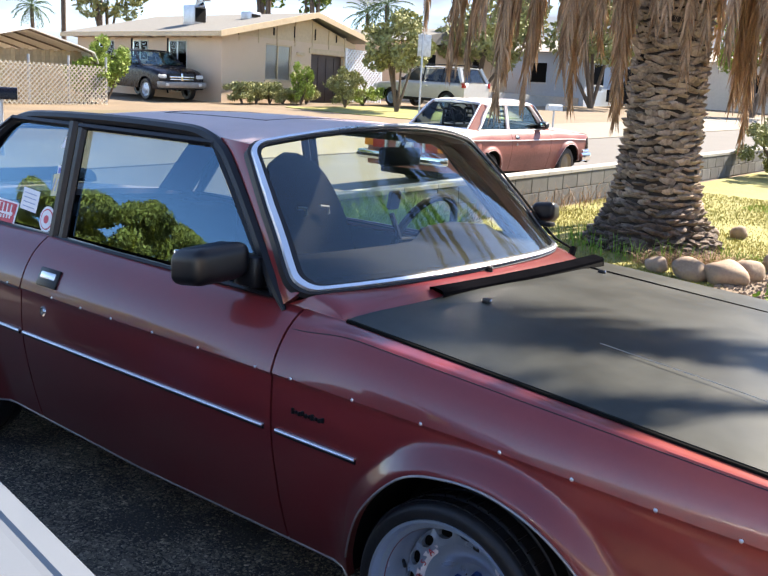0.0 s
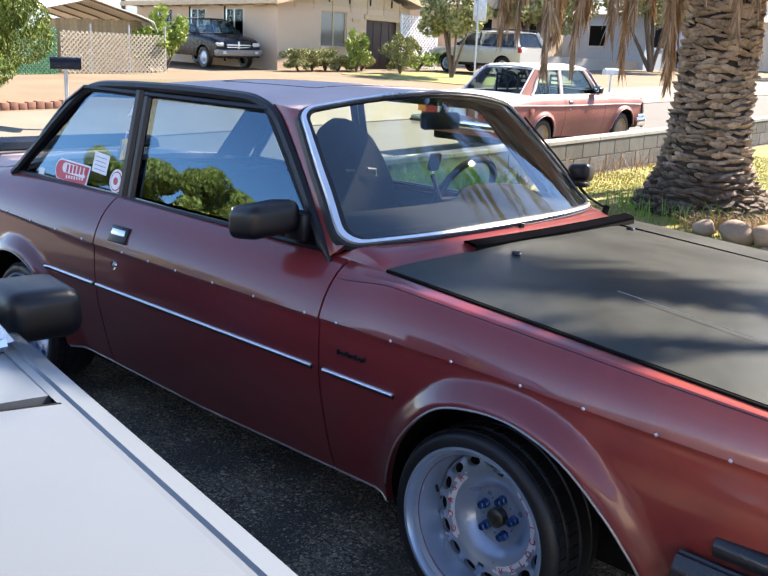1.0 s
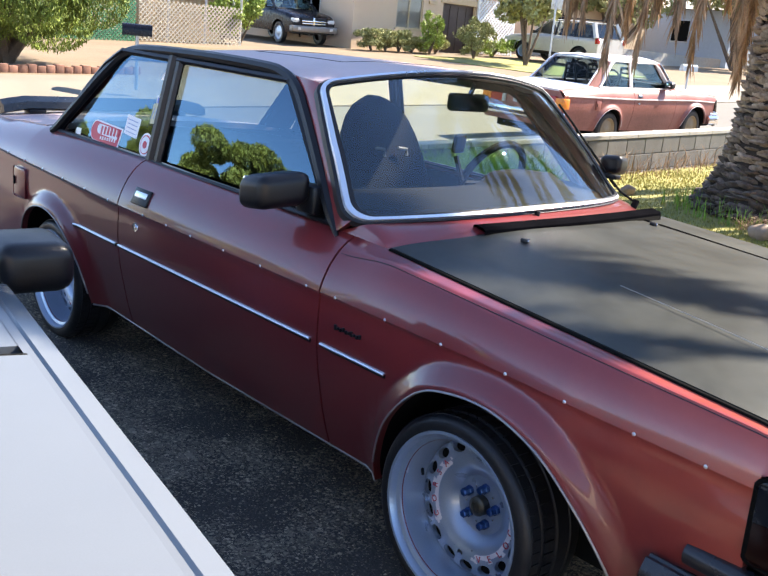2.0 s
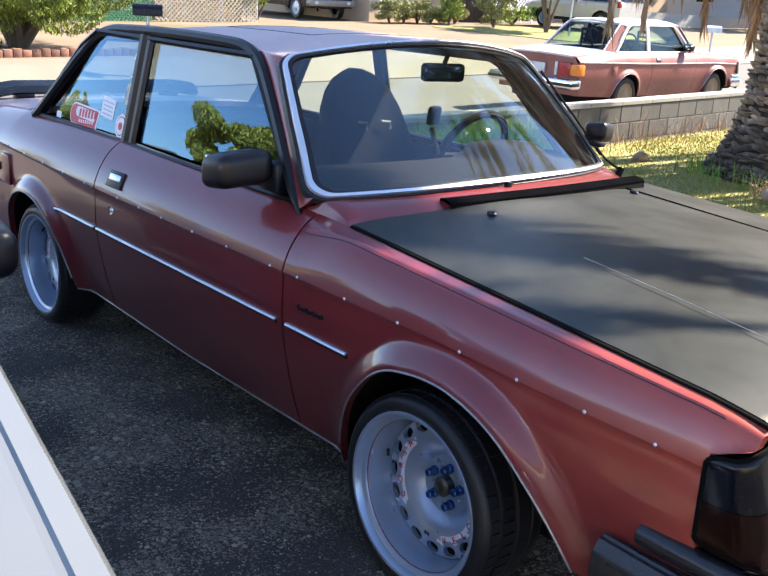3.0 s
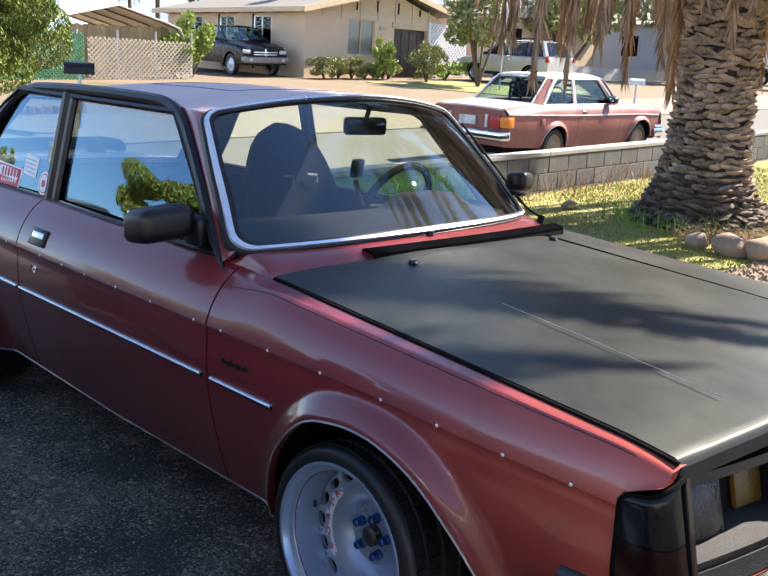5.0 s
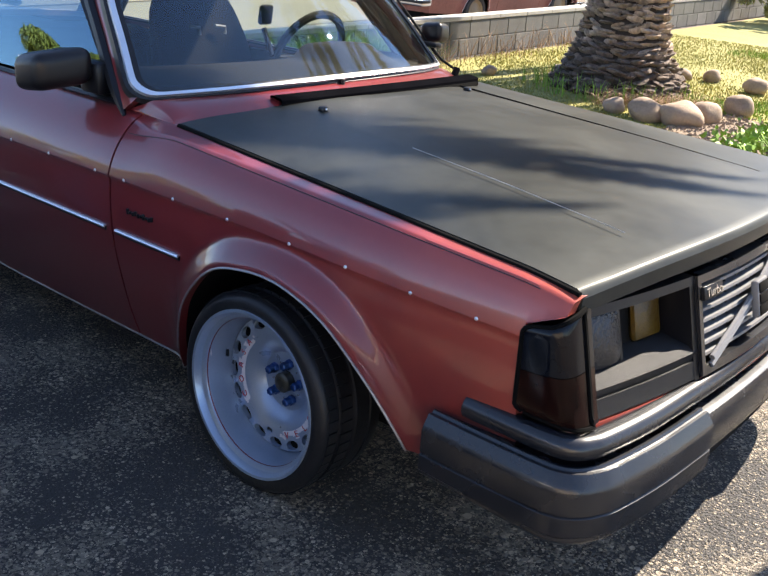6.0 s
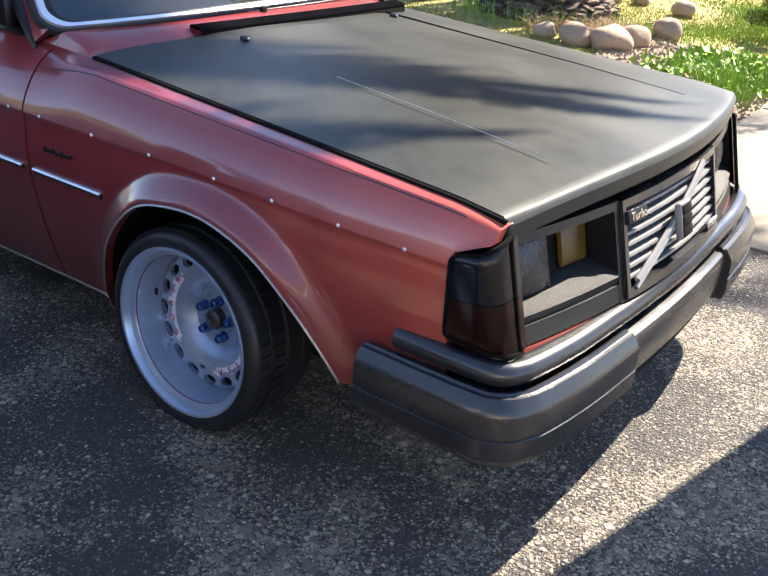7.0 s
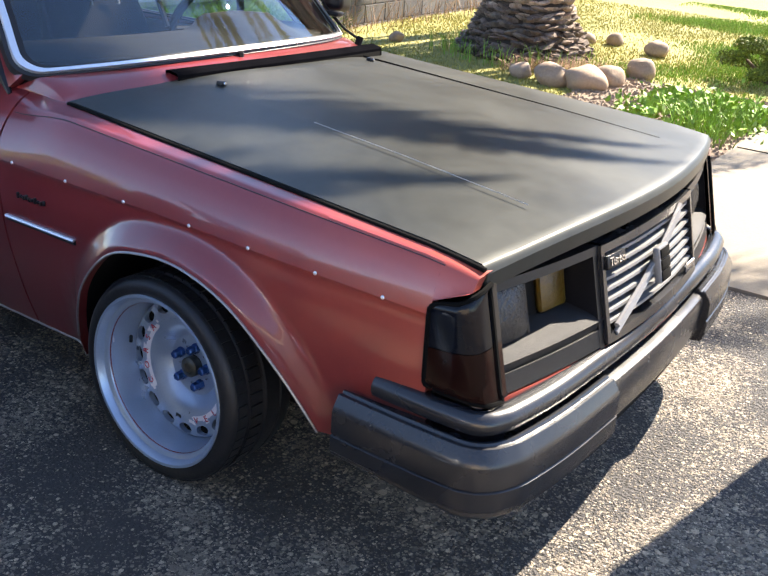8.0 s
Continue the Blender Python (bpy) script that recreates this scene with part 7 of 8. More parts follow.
for s in (-1, 1):
    def sp_(x, k):
        z, w = s_top(x), 0.80 - 0.10 * smooth01((x - 1.1) / 0.52) ** 2
        o, zz = ((w - 0.050, z + 0.004), (w - 0.044, z + 0.010), (w - 0.004, z + 0.004), (w + 0.004, z - 0.008), (w + 0.015, z - 0.03), (w + 0.03, z - 0.20), (w + 0.02, 0.50), (w - 0.04, 0.22))[k]
        for a in (0.75, -1.75):
            if abs(x - a) < 0.37 and k > 5:
                zz = max(zz, 0.29 + math.sqrt(max(0, 0.37 ** 2 - (x - a) ** 2))) if k == 7 else max(zz, min(0.68, 0.31 + math.sqrt(max(0, 0.37 ** 2 - (x - a) ** 2)) + 0.02))
        return (x, s * o, zz)

    w_ = bmesh.new()
    grid(w_, sp_, lin(-0.46, sx1, 44), range(8))
    part("front_wing", flange(w_, 0.02), silver_paint, sil, "silver wing with bright raised edge")
    w_ = bmesh.new()
    grid(w_, sp_, lin(sx0, -1.30, 40), range(8))
    part("rear_quarter", flange(w_, 0.02), silver_paint, sil)
    w_ = bmesh.new()
    grid(w_, sp_, lin(-1.29, -0.468, 20), range(8))
    part("door", flange(w_, 0.02), silver_paint, sil)
hb = bmesh.new()
grid(hb, lambda x, v: (x, v * (0.738 - 0.10 * smooth01((x - 1.1) / 0.52) ** 2), s_top(x) + 0.004 + 0.030 * (1 - v * v)), lin(-0.02, sx1, 24), lin(-1, 1, 21))
part("bonnet", flange(hb, 0.02, False), silver_paint, sil, "silver-white bonnet")
hb = bmesh.new()
grid(hb, lambda x, v: (x - 0.05 * v * v, v * 0.738, s_top(x) + 0.004 + 0.030 * (1 - v * v)), lin(-0.31, -0.027, 8), lin(-1, 1, 21))
part("cowl", flange(hb, 0.02, False), silver_paint, sil)
fb = bmesh.new()
grid(fb, lambda z, v: (sx1 - 0.01, v * 0.70, z), lin(0.2, 0.72, 4), lin(-1, 1, 7))
part("nose_panel", fb, silver_paint, sil)
part("front_bumper", boxbm(1.58, 1.72, -0.72, 0.72, 0.36, 0.52, 0.03), black_trim, sil)
part("underbody", boxbm(-2.5, 1.5, -0.62, 0.62, 0.17, 0.60), dark, sil)
for s in (-1, 1):
    part("bonnet_seal", tube(bmesh.new(), [(x, s * (0.744 - 0.10 * smooth01((x - 1.1) / 0.52) ** 2), s_top(x) - 0.008) for x in lin(-0.44, 1.58, 26)], 0.010, 6), dark, sil)
part("cowl_seam", tube(bmesh.new(), [(-0.0235 - 0.05 * 0 - 0.0 * v, 0.735 * v, s_top(-0.02) + 0.030 * (1 - v * v)) for v in lin(-1, 1, 15)], 0.006, 6), dark, sil)


def s_gp(x0, x1, v, h):
    return Vector((x0 + (x1 - x0) * h - 0.07 * v * v * (1 - h), v * (0.735 - 0.16 * h), 0.85 + (1.14 - 0.85) * h))


for x0, x1, nm in ((-0.30, -0.72, "windscreen"),):
    q = bmesh.new()
    grid(q, lambda v, h: s_gp(x0, x1, v, h), lin(-0.95, 0.95, 13), lin(0.03, 0.97, 5))
    part(nm, q, win_glass, sil).visible_shadow = False
    q = bmesh.new()
    tube(q, [s_gp(x0, x1, v, 0.01) + Vector((0.008, 0, 0.006)) for v in lin(-1, 1, 15)], 0.016, 6)
    part(nm + "_trim", q, chrome, sil)
for s in (-1, 1):
    q = bmesh.new()
    tube(q, [s_gp(-0.30, -0.72, s * 1.01, h) for h in lin(0, 1, 6)], 0.020, 6)
    part("pillar_trim", q, chrome, sil, "bright windscreen pillar")
    mb = bmesh.new()
    box(mb, -0.70, -0.47, s * 0.775, s * 0.965, 0.810, 0.940, 0.045, seg=4)
    for v in mb.verts:
        v.co.x -= 0.35 * (abs(v.co.y) - 0.88) * 0
        if v.co.x > -0.5:
            v.co.z += 0.02 * (v.co.x + 0.5) / 0.08
    mo = part("door_mirror", mb, black_trim, sil, "black door mirror")
    part("mirror_arm", boxbm(-0.64, -0.54, s * 0.70, s * 0.79, 0.83, 0.88, 0.012), black_trim, mo)
rb = bmesh.new()
grid(rb, lambda u, v: (-1.5 - 1.1 * u, v * 0.76, 0.875 - 0.06 * u + 0.02 * (1 - v * v)), lin(0, 1, 8), lin(-1, 1, 9))
part("boot_lid", flange(rb, 0.03, False), silver_paint, sil)
part("cabin", boxbm(-1.55, -0.5, -0.68, 0.68, 0.45, 0.80, 0.03), seat_cloth, sil)
srcw = None
for x in (0.75, -1.75):
    for s in (-1, 1):
        if srcw is None:
            srcw = new("wheel")
            part("tyre", lathe(bmesh.new(), [(0.19, -0.09), (0.22, -0.1), (0.27, -0.098), (0.295, -0.07), (0.295, 0.07), (0.27, 0.1), (0.18, 0.09)], 40), rubber, srcw)
            part("rim", lathe(bmesh.new(), [(0.19, -0.09), (0.18, -0.06), (0.15, -0.05), (0.09, -0.075), (0.03, -0.09), (0, -0.09)], 32), wheel_silver, srcw)
            o = srcw
        else:
            o = copy_thing(srcw, Matrix())
        o.parent = sil
        o.matrix_parent_inverse = Matrix()
        o.matrix_basis = pose(x, s * 0.72, 0.295, 0, 0, 0 if s < 0 else 180)

# ---- tan house across the street ----
HX, HY0, HY1 = -26.0, 20.75, 28.3
HZ = 1.03
house = thing("tan_house", "tan stucco bungalow with low gable roof and lattice screen", "house")
EV, PK, PKY = 3.60, 4.62, 25.3
DEEP = 9.5


def slab(x0, x1, y0, y1, z0, z1, material, name="wall", host=None, label="", bevel=0.0):
    return part(name, boxbm(x0, x1, y0, y1, z0, z1, bevel), material, host or house, label)


def gable_wall(x0, x1, holes, material):
    """The street front, with openings (y0, y1, z0, z1) going through it."""
    ys = sorted({HY0, HY1} | {v for h in holes for v in h[:2]})
    for ya, yb in zip(ys, ys[1:]):
        zs = [HZ - 0.3]
        for h in holes:
            if h[0] <= ya and yb <= h[1]:
                zs += [h[2], h[3]]
        for i in range(0, len(zs), 2):
            z0 = zs[i]
            z1 = zs[i + 1] if i + 1 < len(zs) else EV - 0.05
            part("front_wall", boxbm(x0, x1, ya, yb, z0, z1), material, house, "tan stucco front wall")


wins = [(22.98, 24.42, 1.95, 3.35), (25.55, 27.55, 1.15, 3.12)]
gable_wall(HX - 0.2, HX, wins, stucco)
pf = bmesh.new()
a_ = [pf.verts.new((HX - 0.02, y, z)) for y, z in ((HY0, EV - 0.05), (HY1, EV - 0.05), (HY1, EV + 0.05), (PKY, PK - 0.08), (HY0, EV + 0.02))]
b_ = [pf.verts.new((HX - 0.18, *v.co.yz)) for v in a_]
pf.faces.new(a_)
pf.faces.new(b_[::-1])
for i in range(5):
    pf.faces.new((a_[i], a_[(i + 1) % 5], b_[(i + 1) % 5], b_[i]))
part("gable", pf, trim_tan, house, "boarded tan gable", smooth=None)
for y in lin(21.6, 27.6, 7):
    zt = EV + (PK - EV) * (1 - abs(y - PKY) / (PKY - HY0 if y < PKY else HY1 - PKY + 1.2)) - 0.15
    slab(HX - 0.02, HX + 0.02, y - 0.03, y + 0.03, EV - 0.25, zt, trim_tan, "batten")
for y in (22.0 + 1.4, 24.55, 25.75, 27.05):
    slab(HX + 0.0, HX + 0.015, y - 0.035, y + 0.035, 3.68, 4.12 if 24 < y < 26.5 else 3.98, dark, "vent_slot")
slab(HX - DEEP, HX - 0.2, HY0, HY0 + 0.2, HZ - 0.3, EV - 0.02, stucco, "side_wall")
slab(HX - DEEP, HX - 0.2, HY1 - 0.2, HY1, HZ - 0.3, EV - 0.02, stucco, "side_wall")
slab(HX - DEEP, HX - DEEP + 0.2, HY0 + 0.2, HY1 - 0.2, HZ - 0.3, EV, stucco, "back_wall")
for (ya, za), (yb, zb) in (((HY0 - 0.55, EV - 0.12), (PKY, PK)), ((PKY, PK), (HY1 + 0.7, EV + 0.16))):
    rb = bmesh.new()
    grid(rb, lambda x, k: (x, (ya, yb, yb, ya)[k], (za, zb, zb + 0.10, za + 0.10)[k]), [HX + 0.55, HX - DEEP - 0.4], range(4), wrap=True)
    bmesh.ops.holes_fill(rb, edges=[e for e in rb.edges if e.is_boundary])
    part("roof_slope", rb, roofing, house, "pale gravel roof slope", smooth=None)
    rb = bmesh.new()
    grid(rb, lambda x, k: (x, (ya, yb, yb, ya)[k], (za - 0.10, zb - 0.10, zb + 0.12, za + 0.12)[k]), [HX + 0.55, HX + 0.60], range(4), wrap=True)
    bmesh.ops.holes_fill(rb, edges=[e for e in rb.edges if e.is_boundary])
    part("barge_board", rb, trim_tan, house, smooth=None)
slab(HX - DEEP - 0.4, HX + 0.55, HY0 - 0.60, HY0 - 0.55, EV - 0.20, EV - 0.02, trim_tan, "fascia")
for x in lin(HX - DEEP + 0.5, HX - 0.6, 10):
    slab(x - 0.05, x + 0.05, HY0 - 0.5, HY0, EV - 0.22, EV - 0.12, trim_tan, "rafter_end")
pane_m = glass("house_glass", (0.85, 0.86, 0.87), 0.0, 1.3)
curtain = mat("pale_curtain", (0.62, 0.54, 0.44), 0.9, vary=0.1)
door_brown = mat("dark_brown_door", (0.045, 0.026, 0.020), 0.5, vary=0.3)


def window(y0, y1, z0, z1, mull=1, host=house):
    w = part("window", boxbm(HX - 0.16, HX - 0.13, y0, y1, z0, z1), curtain, host, "window with drawn pale curtains")
    for ya, yb, za, zb in ((y0, y1, z1 - 0.05, z1), (y0, y1, z0, z0 + 0.05), (y0, y0 + 0.05, z0 + 0.05, z1 - 0.05), (y1 - 0.05, y1, z0 + 0.05, z1 - 0.05), ((y0 + y1) / 2 - 0.03, (y0 + y1) / 2 + 0.03, z0 + 0.05, z1 - 0.05)):
        part("frame", boxbm(HX - 0.10, HX - 0.05, ya, yb, za, zb), trim_tan, w)
    part("pane", boxbm(HX - 0.085, HX - 0.08, y0 + 0.05, y1 - 0.05, z0 + 0.05, z1 - 0.05), pane_m, w)
    part("sill", boxbm(HX - 0.05, HX + 0.05, y0 - 0.05, y1 + 0.05, z0 - 0.06, z0), trim_tan, w)


window(*wins[0])
dr_ = part("entry", boxbm(HX - 0.19, HX - 0.15, 25.55, 27.55, 1.15, 3.12), door_brown, house, "dark brown entry doors")
for i in range(4):
    part("panel", boxbm(HX - 0.15, HX - 0.13, 25.62 + i * 0.49, 26.03 + i * 0.49, 1.25, 3.02), door_brown, dr_)
slab(HX, HX + 0.06, 25.40, 27.65, 3.14, 3.34, trim_tan, "lintel")
for i in range(5):
    slab(HX, HX + 0.08, 24.68, 25.12, 1.25 + i * 0.44, 1.37 + i * 0.44, trim_tan, "accent_block")
for x0, x1, z0 in ((-33.9, -32.75, 2.5), (-31.5, -30.45, 2.5), (-29.15, -28.0, 1.3)):
    w = part("side_window", boxbm(x0, x1, HY0 - 0.02, HY0 - 0.005, z0, 3.30), curtain, house, "pale curtained side window")
    part("pane", boxbm(x0 + 0.05, x1 - 0.05, HY0 - 0.028, HY0 - 0.022, z0 + 0.05, 3.25), pane_m, w)
    part("jamb", boxbm(x0 - 0.07, x0, HY0 - 0.05, HY0 - 0.001, z0 - 0.05, 3.36), dark, w)
    part("jamb", boxbm((x0 + x1) / 2 - 0.03, (x0 + x1) / 2 + 0.03, HY0 - 0.045, HY0 - 0.029, z0, 3.3), lamp_white, w)
white_lat = mat("white_lattice", (0.78, 0.78, 0.80), 0.6, vary=0.05)


def lattice(host, x, y0, y1, z0, z1, step, w, material, name="lattice", along="y"):
    """Crossed laths in a frame."""
    b = bmesh.new()
    H = z1 - z0
    for d in (-1, 1):
        off = -H
        while off < (y1 - y0):
            lo, hi = max(0, -off) / H, min(1, (y1 - y0 - off) / H)
            if hi > lo:
                ya, za, yb, zb = off + H * lo, H * lo, off + H * hi, H * hi
                if d < 0:
                    ya, yb = (y1 - y0) - ya, (y1 - y0) - yb
                tube(b, [(x + 0.01 * d, y0 + ya, z0 + za), (x + 0.01 * d, y0 + yb, z0 + zb)], w, 4)
            off += step
    return part(name, b, material, host, smooth=None)


lat = thing("lattice_screen", "white diamond lattice screen beside the entry", "screen")
lattice(lat, HX + 0.1, 27.62, 30.0, 1.25, 3.45, 0.19, 0.034, white_lat)
for y in (27.6, 30.0):
    part("post", boxbm(HX + 0.06, HX + 0.14, y - 0.04, y + 0.04, 1.1, 3.5), white_lat, lat)
# roof coolers
metal = mat("dull_metal", (0.45, 0.46, 0.48), 0.4, metal=0.7, vary=0.15)
for x, y, w_, h_, nm in ((-29.6, 22.4, 0.34, 0.75, "cooler"), (-28.0, 24.0, 0.30, 0.34, "vent")):
    cz_ = 4.02 if nm == "cooler" else 4.32
    t = thing("roof_" + nm, "grey metal evaporative cooler on the roof" if nm == "cooler" else "small grey metal roof vent", "roof unit")
    part("case", boxbm(x - w_, x + w_, y - w_, y + w_, cz_ - 0.05, cz_ + h_, 0.04), metal, t)
    part("louvre", boxbm(x + w_, x + w_ + 0.01, y - w_ * 0.8, y + w_ * 0.8, cz_ + 0.1, cz_ + h_ - 0.1, 0.0), dark, t)
    if nm == "cooler":
        part("duct", tube(bmesh.new(), [(x + 0.3, y, cz_ + h_ * 0.9), (x + 0.3, y, cz_ + h_ + 0.35), (x + 0.7, y + 0.2, cz_ + h_ + 0.45)], 0.28, 12), metal, t)

# ---- carport and fences next door ----
cpt = thing("carport", "beige metal carport with curved roof and posts", "carport")
cp_roof = mat("beige_sheet_metal", (0.74, 0.71, 0.64), 0.5, vary=0.1)
hoop_m = mat("brown_steel_tube", (0.16, 0.125, 0.095), 0.5, vary=0.2)
CG = 0.83
prof_c = [(10.2, 1.30), (10.35, 1.62), (10.9, 1.78), (12.6, 2.20), (14.3, 1.78), (14.8, 1.62), (14.95, 1.30)]
cb = bmesh.new()
grid(cb, lambda x, k: (x, prof_c[k][0], CG + prof_c[k][1]), lin(-30.5, -25.2, 8), range(7))
part("roof_sheet", flange(cb, 0.04, False), cp_roof, cpt)
for x in lin(-30.3, -25.4, 5):
    hb = bmesh.new()
    tube(hb, [(x, 10.22, CG - 0.05)] + [(x, y, CG + z - 0.05) for y, z in prof_c] + [(x, 14.93, CG - 0.05)], 0.03, 6)
    part("hoop", hb, hoop_m, cpt)
fence = thing("chain_fence", "pale diamond mesh fence with green slats", "fence")
fence_mesh = mat("weathered_lattice", (0.50, 0.44, 0.35), 0.8, vary=0.2)
lattice(fence, -25.0, 11.4, 15.1, gz(-25, 13) - 0.05, gz(-25, 13) + 1.20, 0.15, 0.020, fence_mesh, "mesh")
green_slat = mat("green_slat", (0.06, 0.20, 0.10), 0.6, vary=0.3)
lattice(fence, -25.0, 8.4, 11.3, gz(-25, 10) - 0.05, gz(-25, 10) + 1.35, 0.13, 0.028, green_slat, "slat_mesh")
for y in lin(8.4, 15.1, 6):
    part("post", tube(bmesh.new(), [(-25.05, y, gz(-25, y) - 0.1), (-25.05, y, gz(-25, y) + 1.45)], 0.04, 8), metal, fence)
plank_m = mat("tan_planks", (0.50, 0.36, 0.20), 0.85, vary=0.2, obj=0.2)
wf_ = thing("plank_fence", "tan upright wooden plank fence", "fence")
pbm = boxbm(-0.012, 0.012, -0.068, 0.068, 0, 1.62, 0.0)
pme = None
for i in range(26):
    y = 11.3 + i * 0.145
    if pme is None:
        o = part("plank", pbm, plank_m, wf_)
        pme = o.data
    else:
        o = new("plank", pme)
        o.parent = wf_
    o.matrix_basis = pose(-26.0, y, gz(-26, y) - 0.05 + 0.02 * (i % 3))
nh = thing("neighbour_house", "low white house with red-brown roof edge", "house")
part("wall", boxbm(-36, -29, 5.0, 10.0, 0.6, 3.2), mat("pale_wall", (0.60, 0.56, 0.50), 0.9, vary=0.08), nh)
part("roof", boxbm(-36.5, -28.2, 4.6, 10.5, 3.2, 3.42), mat("brown_roof", (0.22, 0.10, 0.07), 0.8), nh)
part("porch_post", boxbm(-28.6, -28.45, 10.1, 10.25, 0.6, 3.2), lamp_white, nh)

# ---- mailboxes, signs ----
def mailbox(x, y, hgt, material, label, turn):
    t = thing("mailbox", label, "mailbox")
    t.matrix_world = pose(x, y, gz(x, y) - 0.02, 0, 0, turn)
    b = bmesh.new()
    rows = grid(b, lambda u, k: (u, 0.10 * math.cos(math.pi * k / 10) if k <= 10 else (0.10 if k == 12 else -0.10), hgt - 0.10 + (0.09 * math.sin(math.pi * k / 10) if k <= 10 else -0.10)), (-0.24, 0.24), range(13), wrap=True)
    b.faces.new(rows[0])
    b.faces.new(rows[-1][::-1])
    part("box", b, material, t, smooth=40)
    part("post", tube(bmesh.new(), [(0, 0, 0), (0, 0, hgt - 0.19)], 0.03, 8), metal, t)
    part("flag", boxbm(0.05, 0.14, 0.102, 0.108, hgt - 0.1, hgt - 0.05), tail_red, t)


mailbox(-12.90, 4.98, 1.08, navy, "dark blue-black mailbox on a metal post", 62)
mailbox(-12.7, 22.3, 0.98, lamp_white, "white mailbox on a thin post", 62)
sg_ = thing("street_sign", "blank pale sign on a pole at the verge", "sign")
part("pole", tube(bmesh.new(), [(-19.0, 23.9, 0.9), (-19.0, 23.9, 3.8)], 0.035, 8), metal, sg_)
part("plate", boxbm(-19.01, -18.98, 23.75, 24.25, 3.0, 3.75, 0.01, m=Matrix.Translation((-19, 24, 0)) @ Matrix.Rotation(radians(-30), 4, "Z") @ Matrix.Translation((19, -24, 0))), lamp_white, sg_)

# ---- bed and hedge plants, trees ----
bed = bmesh.new()
for i in range(30):
    y = 1.2 + i * 0.17
    box(bed, -15.35, -15.2, y, y + 0.155, gz(-15.3, y) - 0.05, gz(-15.3, y) + 0.09 + 0.015 * (i % 3), 0.01)
tagged(finish("edging", bed, mat("brick_edging", (0.26, 0.13, 0.09), 0.9, vary=0.3, bscale=30, bump=0.3, island=0.25)), kind="structure")
jun = thing("juniper", "large rounded green juniper in a brick-edged bed", "tree")
jx, jy = -17.1, 4.35
jun.location = (jx, jy, gz(jx, jy))
limbs(jun, (0, 0, -0.05), [(0.6, 0.9, 1.4), (-0.5, -0.8, 1.5), (0.2, 0.1, 2.2), (0.8, -0.4, 1.3), (-0.3, 0.9, 1.3)], 0.16)
jb = rough_blobs((0, 0.2, 1.42), (2.25, 2.40, 1.70), 46, 41, 0.74, 0.34)
crown(jun, jb, 130000, 0.085, leaf_juniper, 41, 4.0, 1.8, "dense sprays of green scale leaves", 0.22, 2.0, 0.80)
for i, y in enumerate((21.1, 21.8, 22.5, 23.2, 24.5)):
    bush("hedge_shrub", "low olive hedge shrub below the house wall", (-25.2, y), (0.6, 0.75, 0.40), 3000, 0.09, leaf_olive, 50 + i, group="hedge below the house wall")
bush("shrub", "bright lime-green upright shrub by the house", (-24.6, 23.6), (0.55, 0.55, 0.80), 3000, 0.11, leaf_lime, 55)
bush("shrub", "grey-green spreading shrub before the entry", (-22.9, 24.3), (0.8, 0.8, 0.80), 3200, 0.12, leaf_olive, 56)
bush("shrub", "low green plants below the lattice", (-24.7, 27.4), (0.9, 1.3, 0.42), 2400, 0.12, leaf_lime, 57)
bush("shrub", "tall green shrub by the pickup", (-25.8, 15.6), (0.8, 1.0, 1.05), 7000, 0.12, leaf_lime, 58)
bush("shrub", "leafy climber on the fence", (-25.3, 14.6), (0.4, 0.8, 0.75), 1600, 0.13, leaf_lime, 59)


def tree(label, x, y, h, crown_r, material, seed, n=5000, leaf=0.2, trunk=0.12, kind="tree", tall=0.0):
    t = thing("tree", label, kind)
    t.location = (x, y, gz(x, y) if gz(x, y) < 2.6 else 2.6)
    rs_ = random.Random(seed)
    rad = (crown_r, crown_r, crown_r * (0.8 if not tall else tall))
    c = (0, 0, h - rad[2] * 0.8)
    limbs(t, (0, 0, -0.1), [(rs_.uniform(-0.6, 0.6) * crown_r, rs_.uniform(-0.6, 0.6) * crown_r, c[2] + rs_.uniform(-0.3, 0.5) * rad[2]) for _ in range(6)], trunk)
    crown(t, rough_blobs(c, rad, 16, seed, 0.75, 0.42), n, leaf, material, seed, 2.0, 0.2, "", 0.15, 1.4 / crown_r * 1.5)
    return t


tree("young broadleaf tree with thin trunk before the entry", -20.6, 24.6, 3.4, 1.55, leaf_olive, 61, 5500, 0.17, 0.06)
tree("leafy tree beyond the drive", -26.5, 38.5, 5.0, 2.6, leaf_olive, 62, 5000, 0.28)
tree("broad green tree far down the street", -22.0, 43.0, 6.2, 3.2, leaf_olive, 63, 5000, 0.32)
tree("green tree behind the far houses", -33.0, 52.0, 6.5, 3.2, leaf_olive, 64, 4000, 0.35)
tree("green tree beyond the palm", -14.5, 46.0, 5.2, 2.4, leaf_lime, 65, 3600, 0.3)
tree("grey-green tree behind the carport", -44.0, 28.0, 6.4, 2.6, leaf_olive, 66, 3500, 0.3)
tree("pale tree on the skyline", -50.0, 20.5, 5.4, 2.4, leaf_olive, 67, 2500, 0.32)
for x, y in ((-41.1, 37.2), (-39.1, 39.2)):
    tree("tall dark cypress behind the house", x, y, 12.5, 1.3, leaf_dark, int(70 + x), 5000, 0.3, 0.15, "tree", 4.2)
